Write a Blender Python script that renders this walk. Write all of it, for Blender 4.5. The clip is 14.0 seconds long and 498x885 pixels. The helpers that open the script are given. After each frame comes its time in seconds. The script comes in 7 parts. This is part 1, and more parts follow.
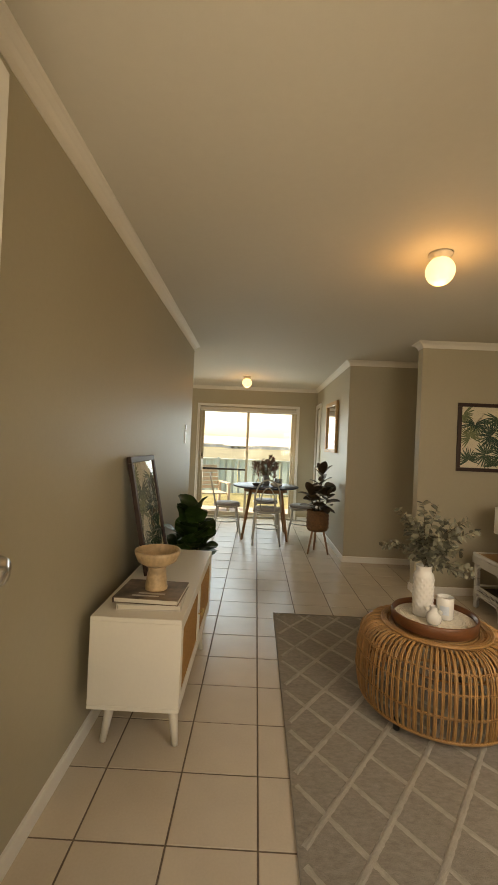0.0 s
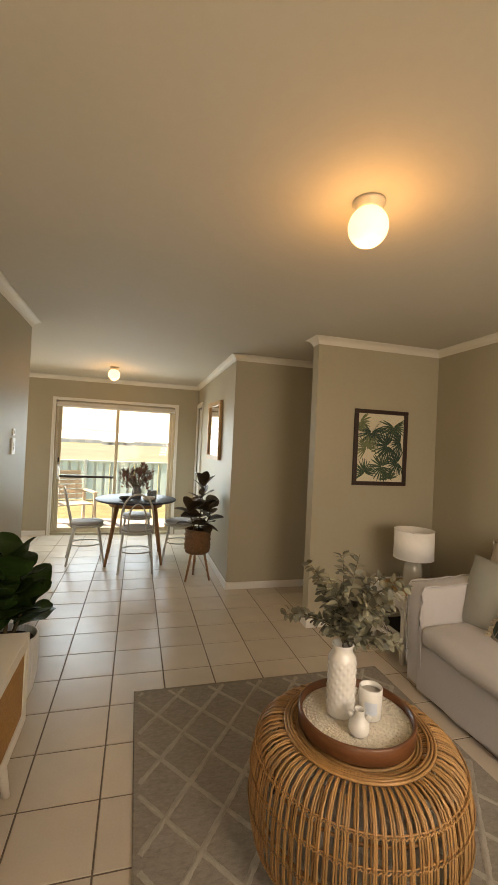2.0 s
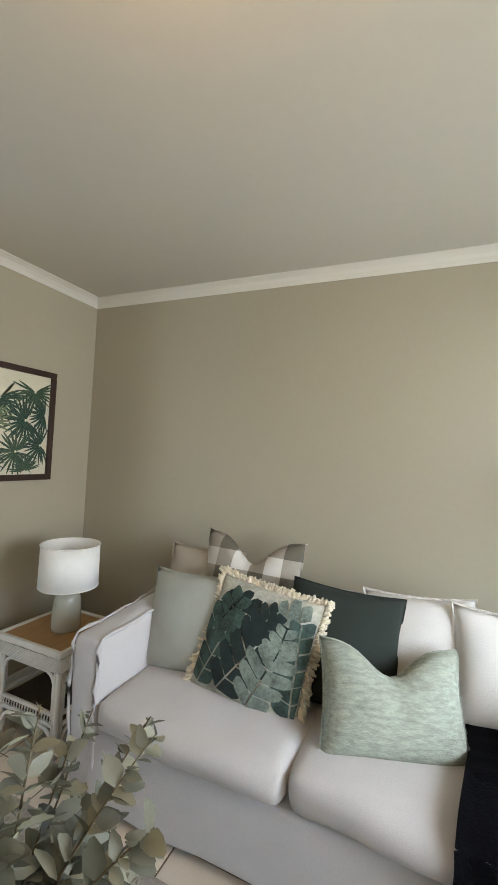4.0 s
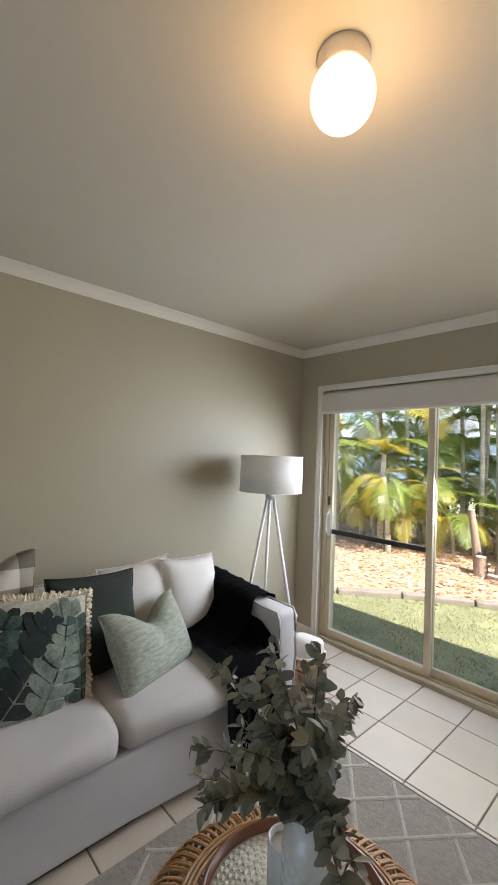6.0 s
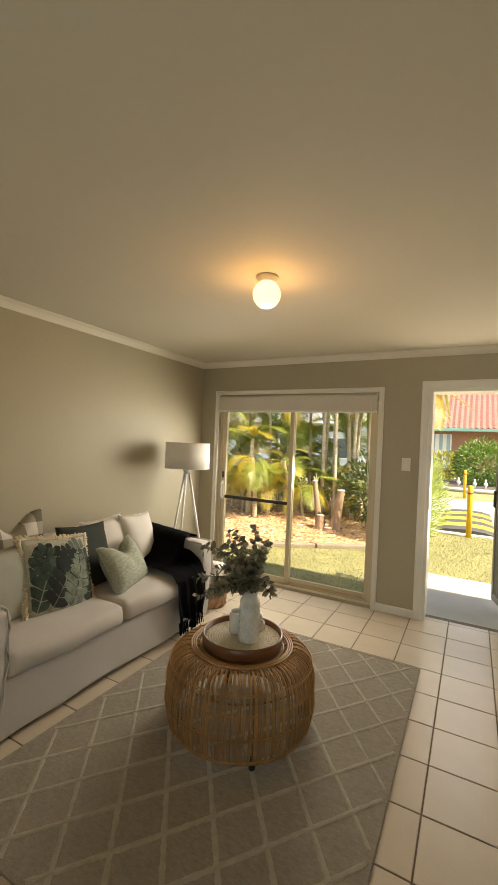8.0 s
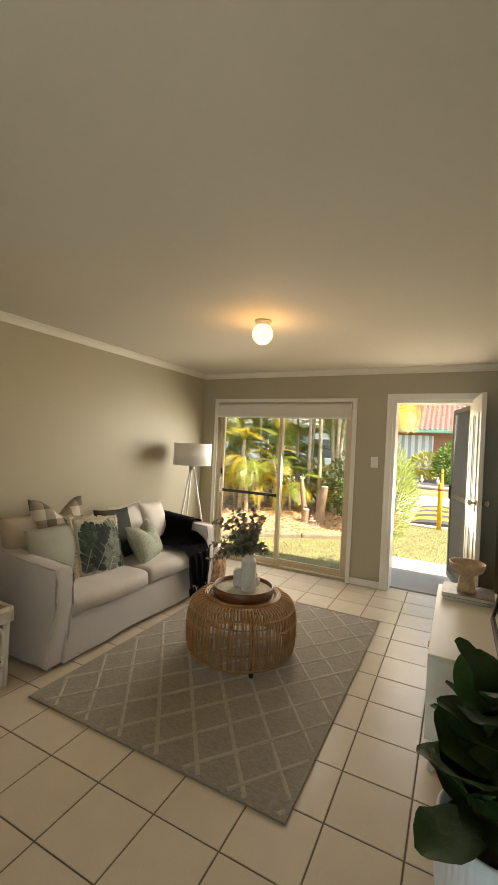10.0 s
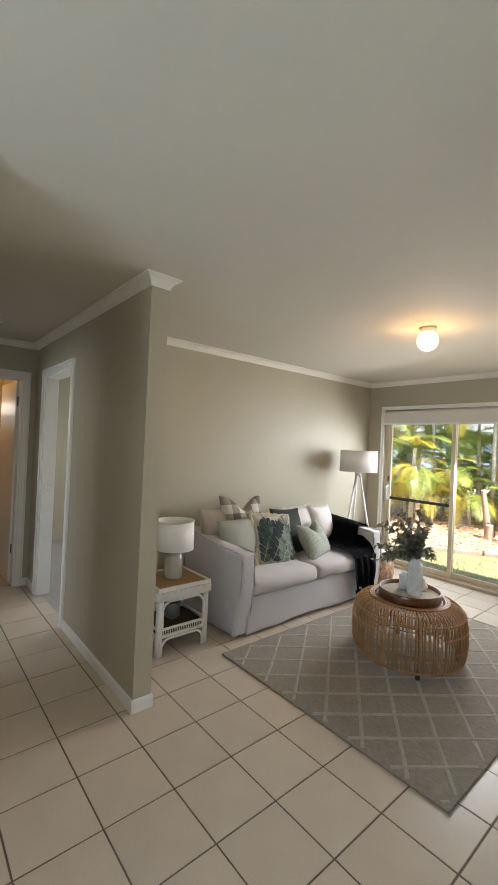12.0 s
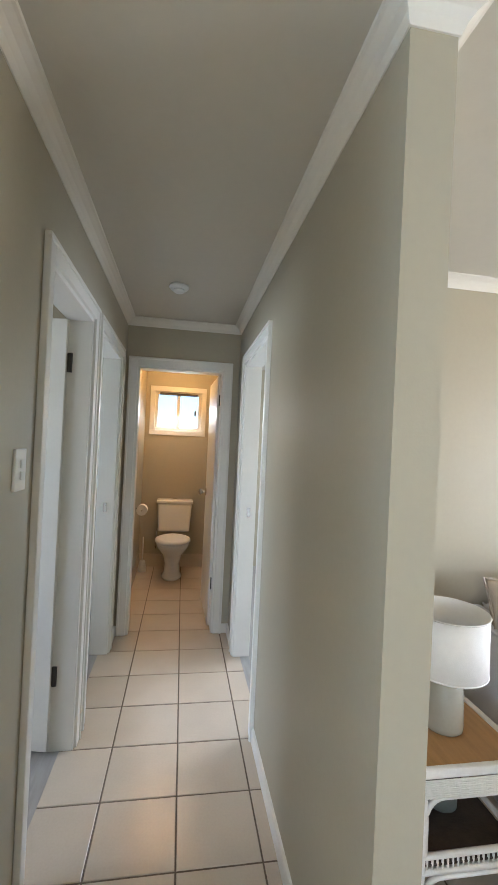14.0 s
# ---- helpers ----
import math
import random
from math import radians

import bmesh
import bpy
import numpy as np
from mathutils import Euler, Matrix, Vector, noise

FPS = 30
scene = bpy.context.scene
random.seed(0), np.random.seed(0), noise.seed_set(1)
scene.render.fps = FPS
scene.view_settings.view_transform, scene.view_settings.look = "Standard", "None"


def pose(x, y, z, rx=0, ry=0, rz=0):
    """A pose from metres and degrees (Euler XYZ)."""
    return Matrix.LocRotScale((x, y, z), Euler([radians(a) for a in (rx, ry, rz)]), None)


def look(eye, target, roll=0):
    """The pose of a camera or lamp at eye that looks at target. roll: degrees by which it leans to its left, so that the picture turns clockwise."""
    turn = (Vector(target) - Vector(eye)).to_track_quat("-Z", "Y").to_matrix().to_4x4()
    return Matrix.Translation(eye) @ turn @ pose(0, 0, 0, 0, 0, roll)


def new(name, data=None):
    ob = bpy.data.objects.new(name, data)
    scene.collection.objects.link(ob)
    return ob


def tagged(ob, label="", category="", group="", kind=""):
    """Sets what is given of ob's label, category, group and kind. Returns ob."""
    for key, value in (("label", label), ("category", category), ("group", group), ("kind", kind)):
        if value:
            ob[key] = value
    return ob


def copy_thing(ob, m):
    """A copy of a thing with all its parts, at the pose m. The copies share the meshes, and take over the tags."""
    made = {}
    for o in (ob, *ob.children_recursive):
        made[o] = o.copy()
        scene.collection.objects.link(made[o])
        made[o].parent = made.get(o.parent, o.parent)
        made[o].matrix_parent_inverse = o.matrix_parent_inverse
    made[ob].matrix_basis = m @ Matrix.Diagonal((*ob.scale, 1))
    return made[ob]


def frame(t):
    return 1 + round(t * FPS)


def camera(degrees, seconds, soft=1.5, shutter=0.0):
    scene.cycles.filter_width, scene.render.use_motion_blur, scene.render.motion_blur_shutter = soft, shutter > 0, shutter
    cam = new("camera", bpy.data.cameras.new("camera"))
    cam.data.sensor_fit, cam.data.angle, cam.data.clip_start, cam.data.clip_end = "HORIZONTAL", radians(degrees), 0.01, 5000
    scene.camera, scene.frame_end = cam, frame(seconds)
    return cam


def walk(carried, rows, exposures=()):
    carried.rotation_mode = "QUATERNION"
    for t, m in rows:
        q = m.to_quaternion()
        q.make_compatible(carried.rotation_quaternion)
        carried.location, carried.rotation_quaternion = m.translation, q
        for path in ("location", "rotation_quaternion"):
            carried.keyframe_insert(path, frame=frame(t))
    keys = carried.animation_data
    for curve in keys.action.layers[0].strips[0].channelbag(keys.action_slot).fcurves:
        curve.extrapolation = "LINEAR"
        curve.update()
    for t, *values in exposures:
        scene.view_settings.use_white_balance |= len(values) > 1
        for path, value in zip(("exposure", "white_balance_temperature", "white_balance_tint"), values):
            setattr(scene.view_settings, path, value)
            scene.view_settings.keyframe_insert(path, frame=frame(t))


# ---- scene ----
cam = camera(62.2, 14.0)
PATH = [
    (0, (0.085, 0.414, 1.331), (0.049, 2.413, 1.344), 2.5),
    (0.5, (0.103, 0.674, 1.343), (0.097, 2.674, 1.364), 2.7),
    (1, (0.12, 0.861, 1.358), (0.224, 2.858, 1.382), 2.7),
    (1.5, (0.193, 1.037, 1.44), (0.466, 3.018, 1.459), 2.6),
    (2, (0.224, 1.235, 1.455), (0.747, 3.166, 1.475), 2.7),
    (2.5, (0.305, 1.477, 1.429), (1.135, 3.296, 1.449), 2.7),
    (3, (0.442, 1.747, 1.435), (1.6, 3.378, 1.459), 2.7),
    (3.5, (0.561, 2.019, 1.421), (2.069, 3.333, 1.449), 2.7),
    (4, (0.686, 2.227, 1.406), (2.511, 3.045, 1.454), 3.2),
    (4.2, (0.711, 2.31, 1.362), (2.625, 2.883, 1.459), 4.1),
    (6.5, (0.335, 3.684, 1.496), (1.572, 2.113, 1.503), 2.1),
    (7, (0.21, 3.998, 1.508), (1.319, 2.333, 1.509), 2.3),
    (7.5, (0.131, 4.309, 1.497), (1.157, 2.592, 1.501), 2.4),
    (8, (0.02, 4.564, 1.505), (0.974, 2.806, 1.502), 2.5),
    (8.2, (-0.012, 4.638, 1.507), (0.915, 2.866, 1.501), 2.5),
    (10.3, (-0.335, 5.375, 1.512), (0.571, 3.592, 1.513), 2.8),
    (10.5, (-0.381, 5.45, 1.496), (0.568, 3.689, 1.505), 2.5),
    (11, (-0.455, 5.574, 1.495), (0.661, 3.914, 1.506), 2.7),
    (11.5, (-0.516, 5.563, 1.491), (0.81, 4.066, 1.503), 2.6),
    (12, (-0.451, 5.487, 1.481), (1.077, 4.197, 1.493), 2.6),
    (12.5, (-0.236, 5.324, 1.481), (1.483, 4.302, 1.49), 2.5),
    (13, (0.062, 5.117, 1.466), (1.918, 4.375, 1.481), 2.5),
    (13.5, (0.426, 4.979, 1.435), (2.36, 4.467, 1.458), 2.6),
    (14, (0.86, 4.886, 1.467), (2.835, 4.569, 1.48), 2.7),
]
walk(cam, [(t, look(eye, target, roll)) for t, eye, target, roll in PATH], [
    (0, 1.25, 10000, 15), (0.5, 1.48, 10000, 16), (1.5, 1.55, 9700, 18), (2.5, 1.62, 9200, 19), (3, 1.70, 8400, 13), (3.6, 2.03, 6500, 6), (4.2, 2.38, 5900, 8), (6.5, 1.6, 6200, 11),
    (7, 1.62, 7200, 9), (7.5, 1.65, 8300, 8), (8.2, 1.65, 9000, 10), (10.5, 1.85, 8000, 10), (11, 1.92, 7400, 12), (11.5, 2.08, 6700, 11), (12, 2.22, 6350, 11), (13, 2.68, 6500, 14), (13.5, 2.9, 6200, 13), (14, 3.22, 5700, 11),
])

# ---- light ----
world = bpy.data.worlds.new("sky_world")
scene.world = world
world.use_nodes = True
wn = world.node_tree
sky = wn.nodes.new("ShaderNodeTexSky")
sky.sky_type, sky.sun_disc = "NISHITA", False
SUN = Vector((0.8, -0.16, -1.0)).normalized()
sky.sun_elevation = math.asin(-SUN.z)
sky.sun_rotation = math.atan2(-SUN.x, -SUN.y)
wn.links.new(sky.outputs[0], wn.nodes["Background"].inputs[0])
wn.nodes["Background"].inputs[1].default_value = 0.15

sun = new("sun", bpy.data.lights.new("sun", "SUN"))
sun.data.energy, sun.data.angle, sun.data.color = 5.0, radians(0.5), (1.0, 0.95, 0.87)
sun.matrix_world = look((0, 0, 20), Vector((0, 0, 20)) + SUN)


def area_light(name, x, y, z, tx, ty, tz, w, h, watts, colour, spread=180):
    """An area lamp standing in for the light that comes in at one place."""
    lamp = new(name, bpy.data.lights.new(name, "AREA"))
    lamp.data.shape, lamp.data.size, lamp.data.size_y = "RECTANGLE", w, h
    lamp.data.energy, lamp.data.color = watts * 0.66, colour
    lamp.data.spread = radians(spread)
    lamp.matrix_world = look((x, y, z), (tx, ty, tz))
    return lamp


area_light("window_light_south", 1.62, 0.600, 1.42, 2.15, 2.7, 0.30, 1.25, 0.90, 13.8, (0.93, 0.96, 1.0), 150)
# ground lamps stand in for sunlight bounced up off the ground outside
area_light("ground_light_south", 1.70, 0.600, 0.95, 1.2, 2.6, 2.7, 1.30, 0.9, 1.2, (1.0, 0.94, 0.84), 150)
area_light("ground_light_door", -0.02, 0.40, 0.95, 0.3, 2.2, 2.7, 0.72, 1.0, 4.4, (1.0, 0.94, 0.84), 150)
area_light("door_light_south", -0.02, 0.40, 1.2, -0.5, 2.4, 0.7, 0.72, 1.5, 2.4, (0.95, 0.97, 1.0))
area_light("window_light_north", -0.08, 7.945, 1.20, 0.0, 6.2, 0.2, 1.6, 1.5, 26, (0.48, 0.74, 1.0))
# bedrooms, laundry and kitchen: added fill lamps, their windows are unseen
area_light("bedroom_fill", 3.9, 7.9, 1.25, 3.5, 5.5, 0.8, 1.3, 1.6, 12, (0.76, 0.88, 1.0))
# this one stands in mid-room, clear of any opening
area_light("second_bedroom_fill", 4.7, 2.2, 1.4, 3.4, 4.4, 0.7, 1.4, 1.2, 13, (0.9, 0.95, 1.0))
area_light("laundry_fill", 2.0, 7.9, 1.5, 2.5, 5.5, 0.8, 0.8, 0.8, 5, (0.9, 0.95, 1.0))
area_light("kitchen_fill", -2.9, 6.4, 1.5, -0.5, 6.0, 0.6, 1.2, 1.0, 10, (0.88, 0.94, 1.0))
area_light("toilet_light", 5.76, 4.95, 1.80, 5.2, 4.95, 0.6, 0.45, 0.35, 0.6, (1.0, 0.93, 0.82))


def point_lamp(name, x, y, z, watts):
    lamp = new(name, bpy.data.lights.new(name, "POINT"))
    lamp.data.energy, lamp.data.shadow_soft_size, lamp.data.color = watts * 0.66, 0.07, (1.0, 0.55, 0.19)
    lamp.location = (x, y, z)


point_lamp("living_bulb", 1.015, 2.605, 2.215, 2.0)
point_lamp("dining_bulb", -0.1, 6.78, 2.215, 2.0)
# no fitting here: a point lamp added to warm the toilet room
point_lamp("toilet_fill", 5.0, 4.95, 2.25, 3.4)


# ---- materials ----
def mat(name, col, rough=0.6, metal=0.0, var=0.10, scale=6.0, fine=90.0, bump=0.0, bscale=120.0, stretch=(1, 1, 1), rnd=0.0, spec=0.5, sheen=0.0, coat=0.0):
    """A surface with colour variation at two scales and a fine relief."""
    m = bpy.data.materials.new(name)
    m.use_nodes = True
    nt = m.node_tree
    n, link = nt.nodes, nt.links.new
    p = n["Principled BSDF"]
    p.inputs["Roughness"].default_value, p.inputs["Metallic"].default_value = rough, metal
    p.inputs["Specular IOR Level"].default_value = spec
    p.inputs["Sheen Weight"].default_value, p.inputs["Coat Weight"].default_value = sheen, coat
    tc, mp = n.new("ShaderNodeTexCoord"), n.new("ShaderNodeMapping")
    mp.inputs["Scale"].default_value = stretch
    link(tc.outputs["Object"], mp.inputs["Vector"])
    a, b = n.new("ShaderNodeTexNoise"), n.new("ShaderNodeTexNoise")
    a.inputs["Scale"].default_value, b.inputs["Scale"].default_value = scale, fine
    a.inputs["Detail"].default_value = 4
    for t in (a, b):
        link(mp.outputs[0], t.inputs["Vector"])
    add = n.new("ShaderNodeMath")
    add.operation = "MULTIPLY_ADD"
    link(b.outputs["Fac"], add.inputs[0])
    add.inputs[1].default_value = 0.5
    link(a.outputs["Fac"], add.inputs[2])
    rng = n.new("ShaderNodeMapRange")
    rng.inputs["From Min"].default_value, rng.inputs["From Max"].default_value = 0.45, 1.05
    rng.inputs["To Min"].default_value, rng.inputs["To Max"].default_value = 1 - var, 1 + var
    link(add.outputs[0], rng.inputs["Value"])
    last = rng.outputs[0]
    if rnd:
        info, r2, mul = n.new("ShaderNodeObjectInfo"), n.new("ShaderNodeMapRange"), n.new("ShaderNodeMath")
        r2.inputs["To Min"].default_value, r2.inputs["To Max"].default_value = 1 - rnd, 1 + rnd
        link(info.outputs["Random"], r2.inputs["Value"])
        mul.operation = "MULTIPLY"
        link(last, mul.inputs[0]), link(r2.outputs[0], mul.inputs[1])
        last = mul.outputs[0]
    hsv = n.new("ShaderNodeHueSaturation")
    hsv.inputs["Color"].default_value = (*col, 1)
    link(last, hsv.inputs["Value"])
    link(hsv.outputs[0], p.inputs["Base Color"])
    if bump:
        c, bp = n.new("ShaderNodeTexNoise"), n.new("ShaderNodeBump")
        c.inputs["Scale"].default_value, c.inputs["Detail"].default_value = bscale, 3
        link(mp.outputs[0], c.inputs["Vector"])
        bp.inputs["Strength"].default_value, bp.inputs["Distance"].default_value = bump, 0.01
        link(c.outputs["Fac"], bp.inputs["Height"])
        link(bp.outputs[0], p.inputs["Normal"])
    return m


def island_mat(name, cols, rough=0.5, spread=0.25, trans=0.0):
    """Leaves: each island takes its own tone between the colours given; thin leaves let some light through."""
    m = mat(name, cols[0], rough, bump=0.15, bscale=60)
    nt = m.node_tree
    n, link = nt.nodes, nt.links.new
    p = n["Principled BSDF"]
    g, ramp = n.new("ShaderNodeNewGeometry"), n.new("ShaderNodeValToRGB")
    link(g.outputs["Random Per Island"], ramp.inputs[0])
    el = ramp.color_ramp.elements
    el[0].color = (*cols[0], 1)
    el[1].color = (*cols[-1], 1)
    for i, c in enumerate(cols[1:-1]):
        e = el.new((i + 1) / (len(cols) - 1))
        e.color = (*c, 1)
    old = p.inputs["Base Color"].links[0].from_node
    link(ramp.outputs[0], old.inputs["Color"])
    if trans:
        tr, mix = n.new("ShaderNodeBsdfTranslucent"), n.new("ShaderNodeMixShader")
        mix.inputs[0].default_value = trans
        link(ramp.outputs[0], tr.inputs["Color"])
        link(p.outputs[0], mix.inputs[1]), link(tr.outputs[0], mix.inputs[2])
        link(mix.outputs[0], n["Material Output"].inputs["Surface"])
    return m


def glow(name, col, strength):
    m = bpy.data.materials.new(name)
    m.use_nodes = True
    p = m.node_tree.nodes["Principled BSDF"]
    p.inputs["Base Color"].default_value = (0.9, 0.88, 0.82, 1)
    p.inputs["Emission Color"].default_value = (*col, 1)
    p.inputs["Emission Strength"].default_value = strength
    return m


def glass(name, col=(1, 1, 1), rough=0.0):
    m = bpy.data.materials.new(name)
    m.use_nodes = True
    nt = m.node_tree
    n, link = nt.nodes, nt.links.new
    lw, tr, gl, mix = n.new("ShaderNodeLayerWeight"), n.new("ShaderNodeBsdfTransparent"), n.new("ShaderNodeBsdfGlossy"), n.new("ShaderNodeMixShader")
    pw, fr = n.new("ShaderNodeMath"), n.new("ShaderNodeMapRange")
    pw.operation, pw.inputs[1].default_value = "POWER", 5.0
    fr.inputs["To Min"].default_value, fr.inputs["To Max"].default_value = 0.025, 0.75
    link(lw.outputs["Facing"], pw.inputs[0]), link(pw.outputs[0], fr.inputs["Value"])
    tr.inputs[0].default_value = (*col, 1)
    gl.inputs["Roughness"].default_value = rough
    link(fr.outputs[0], mix.inputs[0]), link(tr.outputs[0], mix.inputs[1]), link(gl.outputs[0], mix.inputs[2])
    link(mix.outputs[0], n["Material Output"].inputs["Surface"])
    return m


WALL = mat("taupe_wall_paint", (0.40, 0.358, 0.264), 0.49, var=0.035, scale=1.2, fine=40, bump=0.04, bscale=160)
WALL_OUT = mat("rendered_outer_wall", (0.55, 0.5, 0.42), 0.8, bump=0.2)
CEIL = mat("ceiling_paint", (0.565, 0.525, 0.445), 0.75, var=0.03, scale=0.8, fine=30, bump=0.03, bscale=120)
WHITE = mat("white_gloss_paint", (0.74, 0.72, 0.67), 0.32, var=0.03, scale=3, fine=60, bump=0.02)
CORN = mat("cornice_paint", (0.70, 0.66, 0.58), 0.6, var=0.03, scale=2)
TILE = mat("cream_floor_tile", (0.57, 0.488, 0.388), 0.27, var=0.06, scale=5, fine=110, rnd=0.05, bump=0.015, bscale=40)
GROUT = mat("brown_grout", (0.15, 0.112, 0.08), 0.9, var=0.2, scale=20, bump=0.3)
PLANK = mat("grey_vinyl_plank", (0.33, 0.31, 0.29), 0.4, var=0.15, scale=6, stretch=(1, 8, 1))
ALU = mat("champagne_aluminium", (0.58, 0.50, 0.36), 0.35, metal=0.35, var=0.05)
BLIND = mat("blind_fabric", (0.62, 0.58, 0.52), 0.8, var=0.05, scale=40, bump=0.2, bscale=400)
GLASS = glass("clear_glass")
FROST = glass("frosted_glass", (0.40, 0.42, 0.45), 0.3)
CHROME = mat("brushed_chrome", (0.62, 0.60, 0.57), 0.22, metal=1.0, var=0.05)
DARKMETAL = mat("dark_steel", (0.06, 0.055, 0.05), 0.4, metal=0.7)
PLASTIC = mat("white_plastic", (0.76, 0.75, 0.72), 0.35, var=0.03)
PORC = mat("white_porcelain", (0.80, 0.78, 0.74), 0.12, var=0.02, coat=0.4)
CONCRETE = mat("concrete", (0.40, 0.37, 0.33), 0.85, var=0.12, scale=3, bump=0.3, bscale=60)


# ---- mesh helpers ----
def box(bm, x0, x1, y0, y1, z0, z1, m=None):
    vs = [bm.verts.new(Vector((x, y, z)) if m is None else m @ Vector((x, y, z))) for x in (x0, x1) for y in (y0, y1) for z in (z0, z1)]
    for f in ((0, 1, 3, 2), (4, 6, 7, 5), (0, 4, 5, 1), (2, 3, 7, 6), (0, 2, 6, 4), (1, 5, 7, 3)):
        bm.faces.new([vs[i] for i in f])
    return vs


def bevel(bm, r, seg=2):
    bmesh.ops.bevel(bm, geom=list(bm.edges), offset=r, segments=seg, profile=0.6, affect="EDGES", clamp_overlap=True)


def rbox(x0, x1, y0, y1, z0, z1, r=0.004, seg=2, m=None):
    bm = bmesh.new()
    box(bm, x0, x1, y0, y1, z0, z1)
    bevel(bm, r, seg)
    if m is not None:
        bmesh.ops.transform(bm, matrix=m, verts=bm.verts)
    return bm


def tube(bm, pts, r, sides=8, closed=False, cap=True):
    """A round bar along points; r is one radius or one for each point."""
    pts = [Vector(p) for p in pts]
    rings, n = [], len(pts)
    up = Vector((0, 0, 1))
    for i, p in enumerate(pts):
        a = pts[i - 1] if (i or closed) else p
        b = pts[(i + 1) % n] if (i < n - 1 or closed) else p
        d = (b - a).normalized()
        s = d.cross(up)
        if s.length < 0.05:
            s = d.cross(Vector((1, 0, 0)))
        s.normalize()
        w = s.cross(d)
        rr = r[i] if isinstance(r, (list, tuple)) else r
        rings.append([bm.verts.new(p + rr * (math.cos(2 * math.pi * k / sides) * s + math.sin(2 * math.pi * k / sides) * w)) for k in range(sides)])
    for i in range(n if closed else n - 1):
        u, v = rings[i], rings[(i + 1) % n]
        for k in range(sides):
            f = bm.faces.new((u[k], u[(k + 1) % sides], v[(k + 1) % sides], v[k]))
            f.smooth = True
    if cap and not closed:
        bm.faces.new(rings[0][::-1])
        bm.faces.new(rings[-1])


def lathe(bm, profile, cx=0, cy=0, sides=40, wob=None):
    """A turned shape from (radius, z) pairs; wob(angle, z) scales the radius."""
    rings = []
    for r, z in profile:
        ring = []
        for k in range(sides):
            a = 2 * math.pi * k / sides
            rr = r * (wob(a, z) if wob else 1)
            ring.append(bm.verts.new((cx + rr * math.cos(a), cy + rr * math.sin(a), z)))
        rings.append(ring)
    for u, v in zip(rings, rings[1:]):
        for k in range(sides):
            f = bm.faces.new((u[k], u[(k + 1) % sides], v[(k + 1) % sides], v[k]))
            f.smooth = True
    for ring, flip in ((rings[0], True), (rings[-1], False)):
        if profile[0 if flip else -1][0] > 1e-4:
            bm.faces.new(ring[::-1] if flip else ring)


def sweep_profile(bm, pts, prof, closed=False):
    """A moulding: prof is (out, z) pairs laid along a level line of points; out is to the left of the way, mitred at corners."""
    pts = [Vector((p[0], p[1], 0)) for p in pts]
    n, rings = len(pts), []
    for i, p in enumerate(pts):
        d1 = (p - pts[i - 1]).normalized() if (i or closed) else None
        d2 = (pts[(i + 1) % n] - p).normalized() if (i < n - 1 or closed) else None
        d1, d2 = d1 or d2, d2 or d1
        n1, n2 = Vector((-d1.y, d1.x, 0)), Vector((-d2.y, d2.x, 0))
        m = (n1 + n2).normalized()
        m = m / max(0.3, m.dot(n1))
        rings.append([bm.verts.new((p.x + m.x * o, p.y + m.y * o, z)) for o, z in prof])
    k = len(prof)
    for i in range(n if closed else n - 1):
        u, v = rings[i], rings[(i + 1) % n]
        for j in range(k):
            bm.faces.new((u[j], u[(j + 1) % k], v[(j + 1) % k], v[j]))
    if not closed:
        bm.faces.new(rings[0])
        bm.faces.new(rings[-1][::-1])


def part(name, bm, material, parent=None, label="", smooth=False):
    bmesh.ops.recalc_face_normals(bm, faces=bm.faces)
    me = bpy.data.meshes.new(name)
    bm.to_mesh(me)
    bm.free()
    me.materials.append(material)
    if smooth:
        me.polygons.foreach_set("use_smooth", [True] * len(me.polygons))
    ob = new(name, me)
    if parent is not None:
        ob.parent = parent
    if label:
        ob["label"] = label
    return ob


def thing(name, x, y, z, label, category, turn=0, group=""):
    ob = new(name)
    ob.empty_display_size = 0.1
    ob.matrix_basis = pose(x, y, z, 0, 0, turn)
    return tagged(ob, label, category, group)


def struct(name, bm, material, label="", category=""):
    return tagged(part(name, bm, material), label, category, kind="structure")


# ---- the shell ----
XW, XE, YS, YN = -0.628, 2.80, 0.612, 7.93
NIB0, NIB1, NIBX = 4.365, 4.472, 1.632
HX, HY, WCX, CZ = 1.162, 5.330, 4.067, 2.386
WT = 0.11


def wall_run(axis, at, thick, lo, hi, holes=(), z0=-0.02, z1=CZ):
    """A straight wall with openings (lo, hi, bottom, top) that go through it."""
    bm = bmesh.new()

    def piece(a, b, c, d):
        if b - a > 1e-4 and d - c > 1e-4:
            if axis == "x":
                box(bm, at, at + thick, a, b, c, d)
            else:
                box(bm, a, b, at, at + thick, c, d)
    cur = lo
    for a, b, c, d in sorted(holes):
        piece(cur, a, z0, z1)
        piece(a, b, z0, c)
        piece(a, b, d, z1)
        cur = b
    piece(cur, hi, z0, z1)
    bmesh.ops.remove_doubles(bm, verts=bm.verts, dist=1e-5)
    return bm


FD = (-0.43, 0.370, -0.02, 2.045)
SW = (0.803, 2.560, 0.03, 2.018)
ND = (-0.965, 0.800, 0.03, 2.02)
DR1, DR2, DR3, WCD = (2.262, 2.915), (3.092, 3.800), (2.935, 3.710), (4.590, 5.268)
DRTOP = 2.03
struct("wall_south", wall_run("y", YS - 0.22, 0.22, -3.2, 6.2, [FD, SW]), WALL, "taupe painted front wall with door and glass slider")
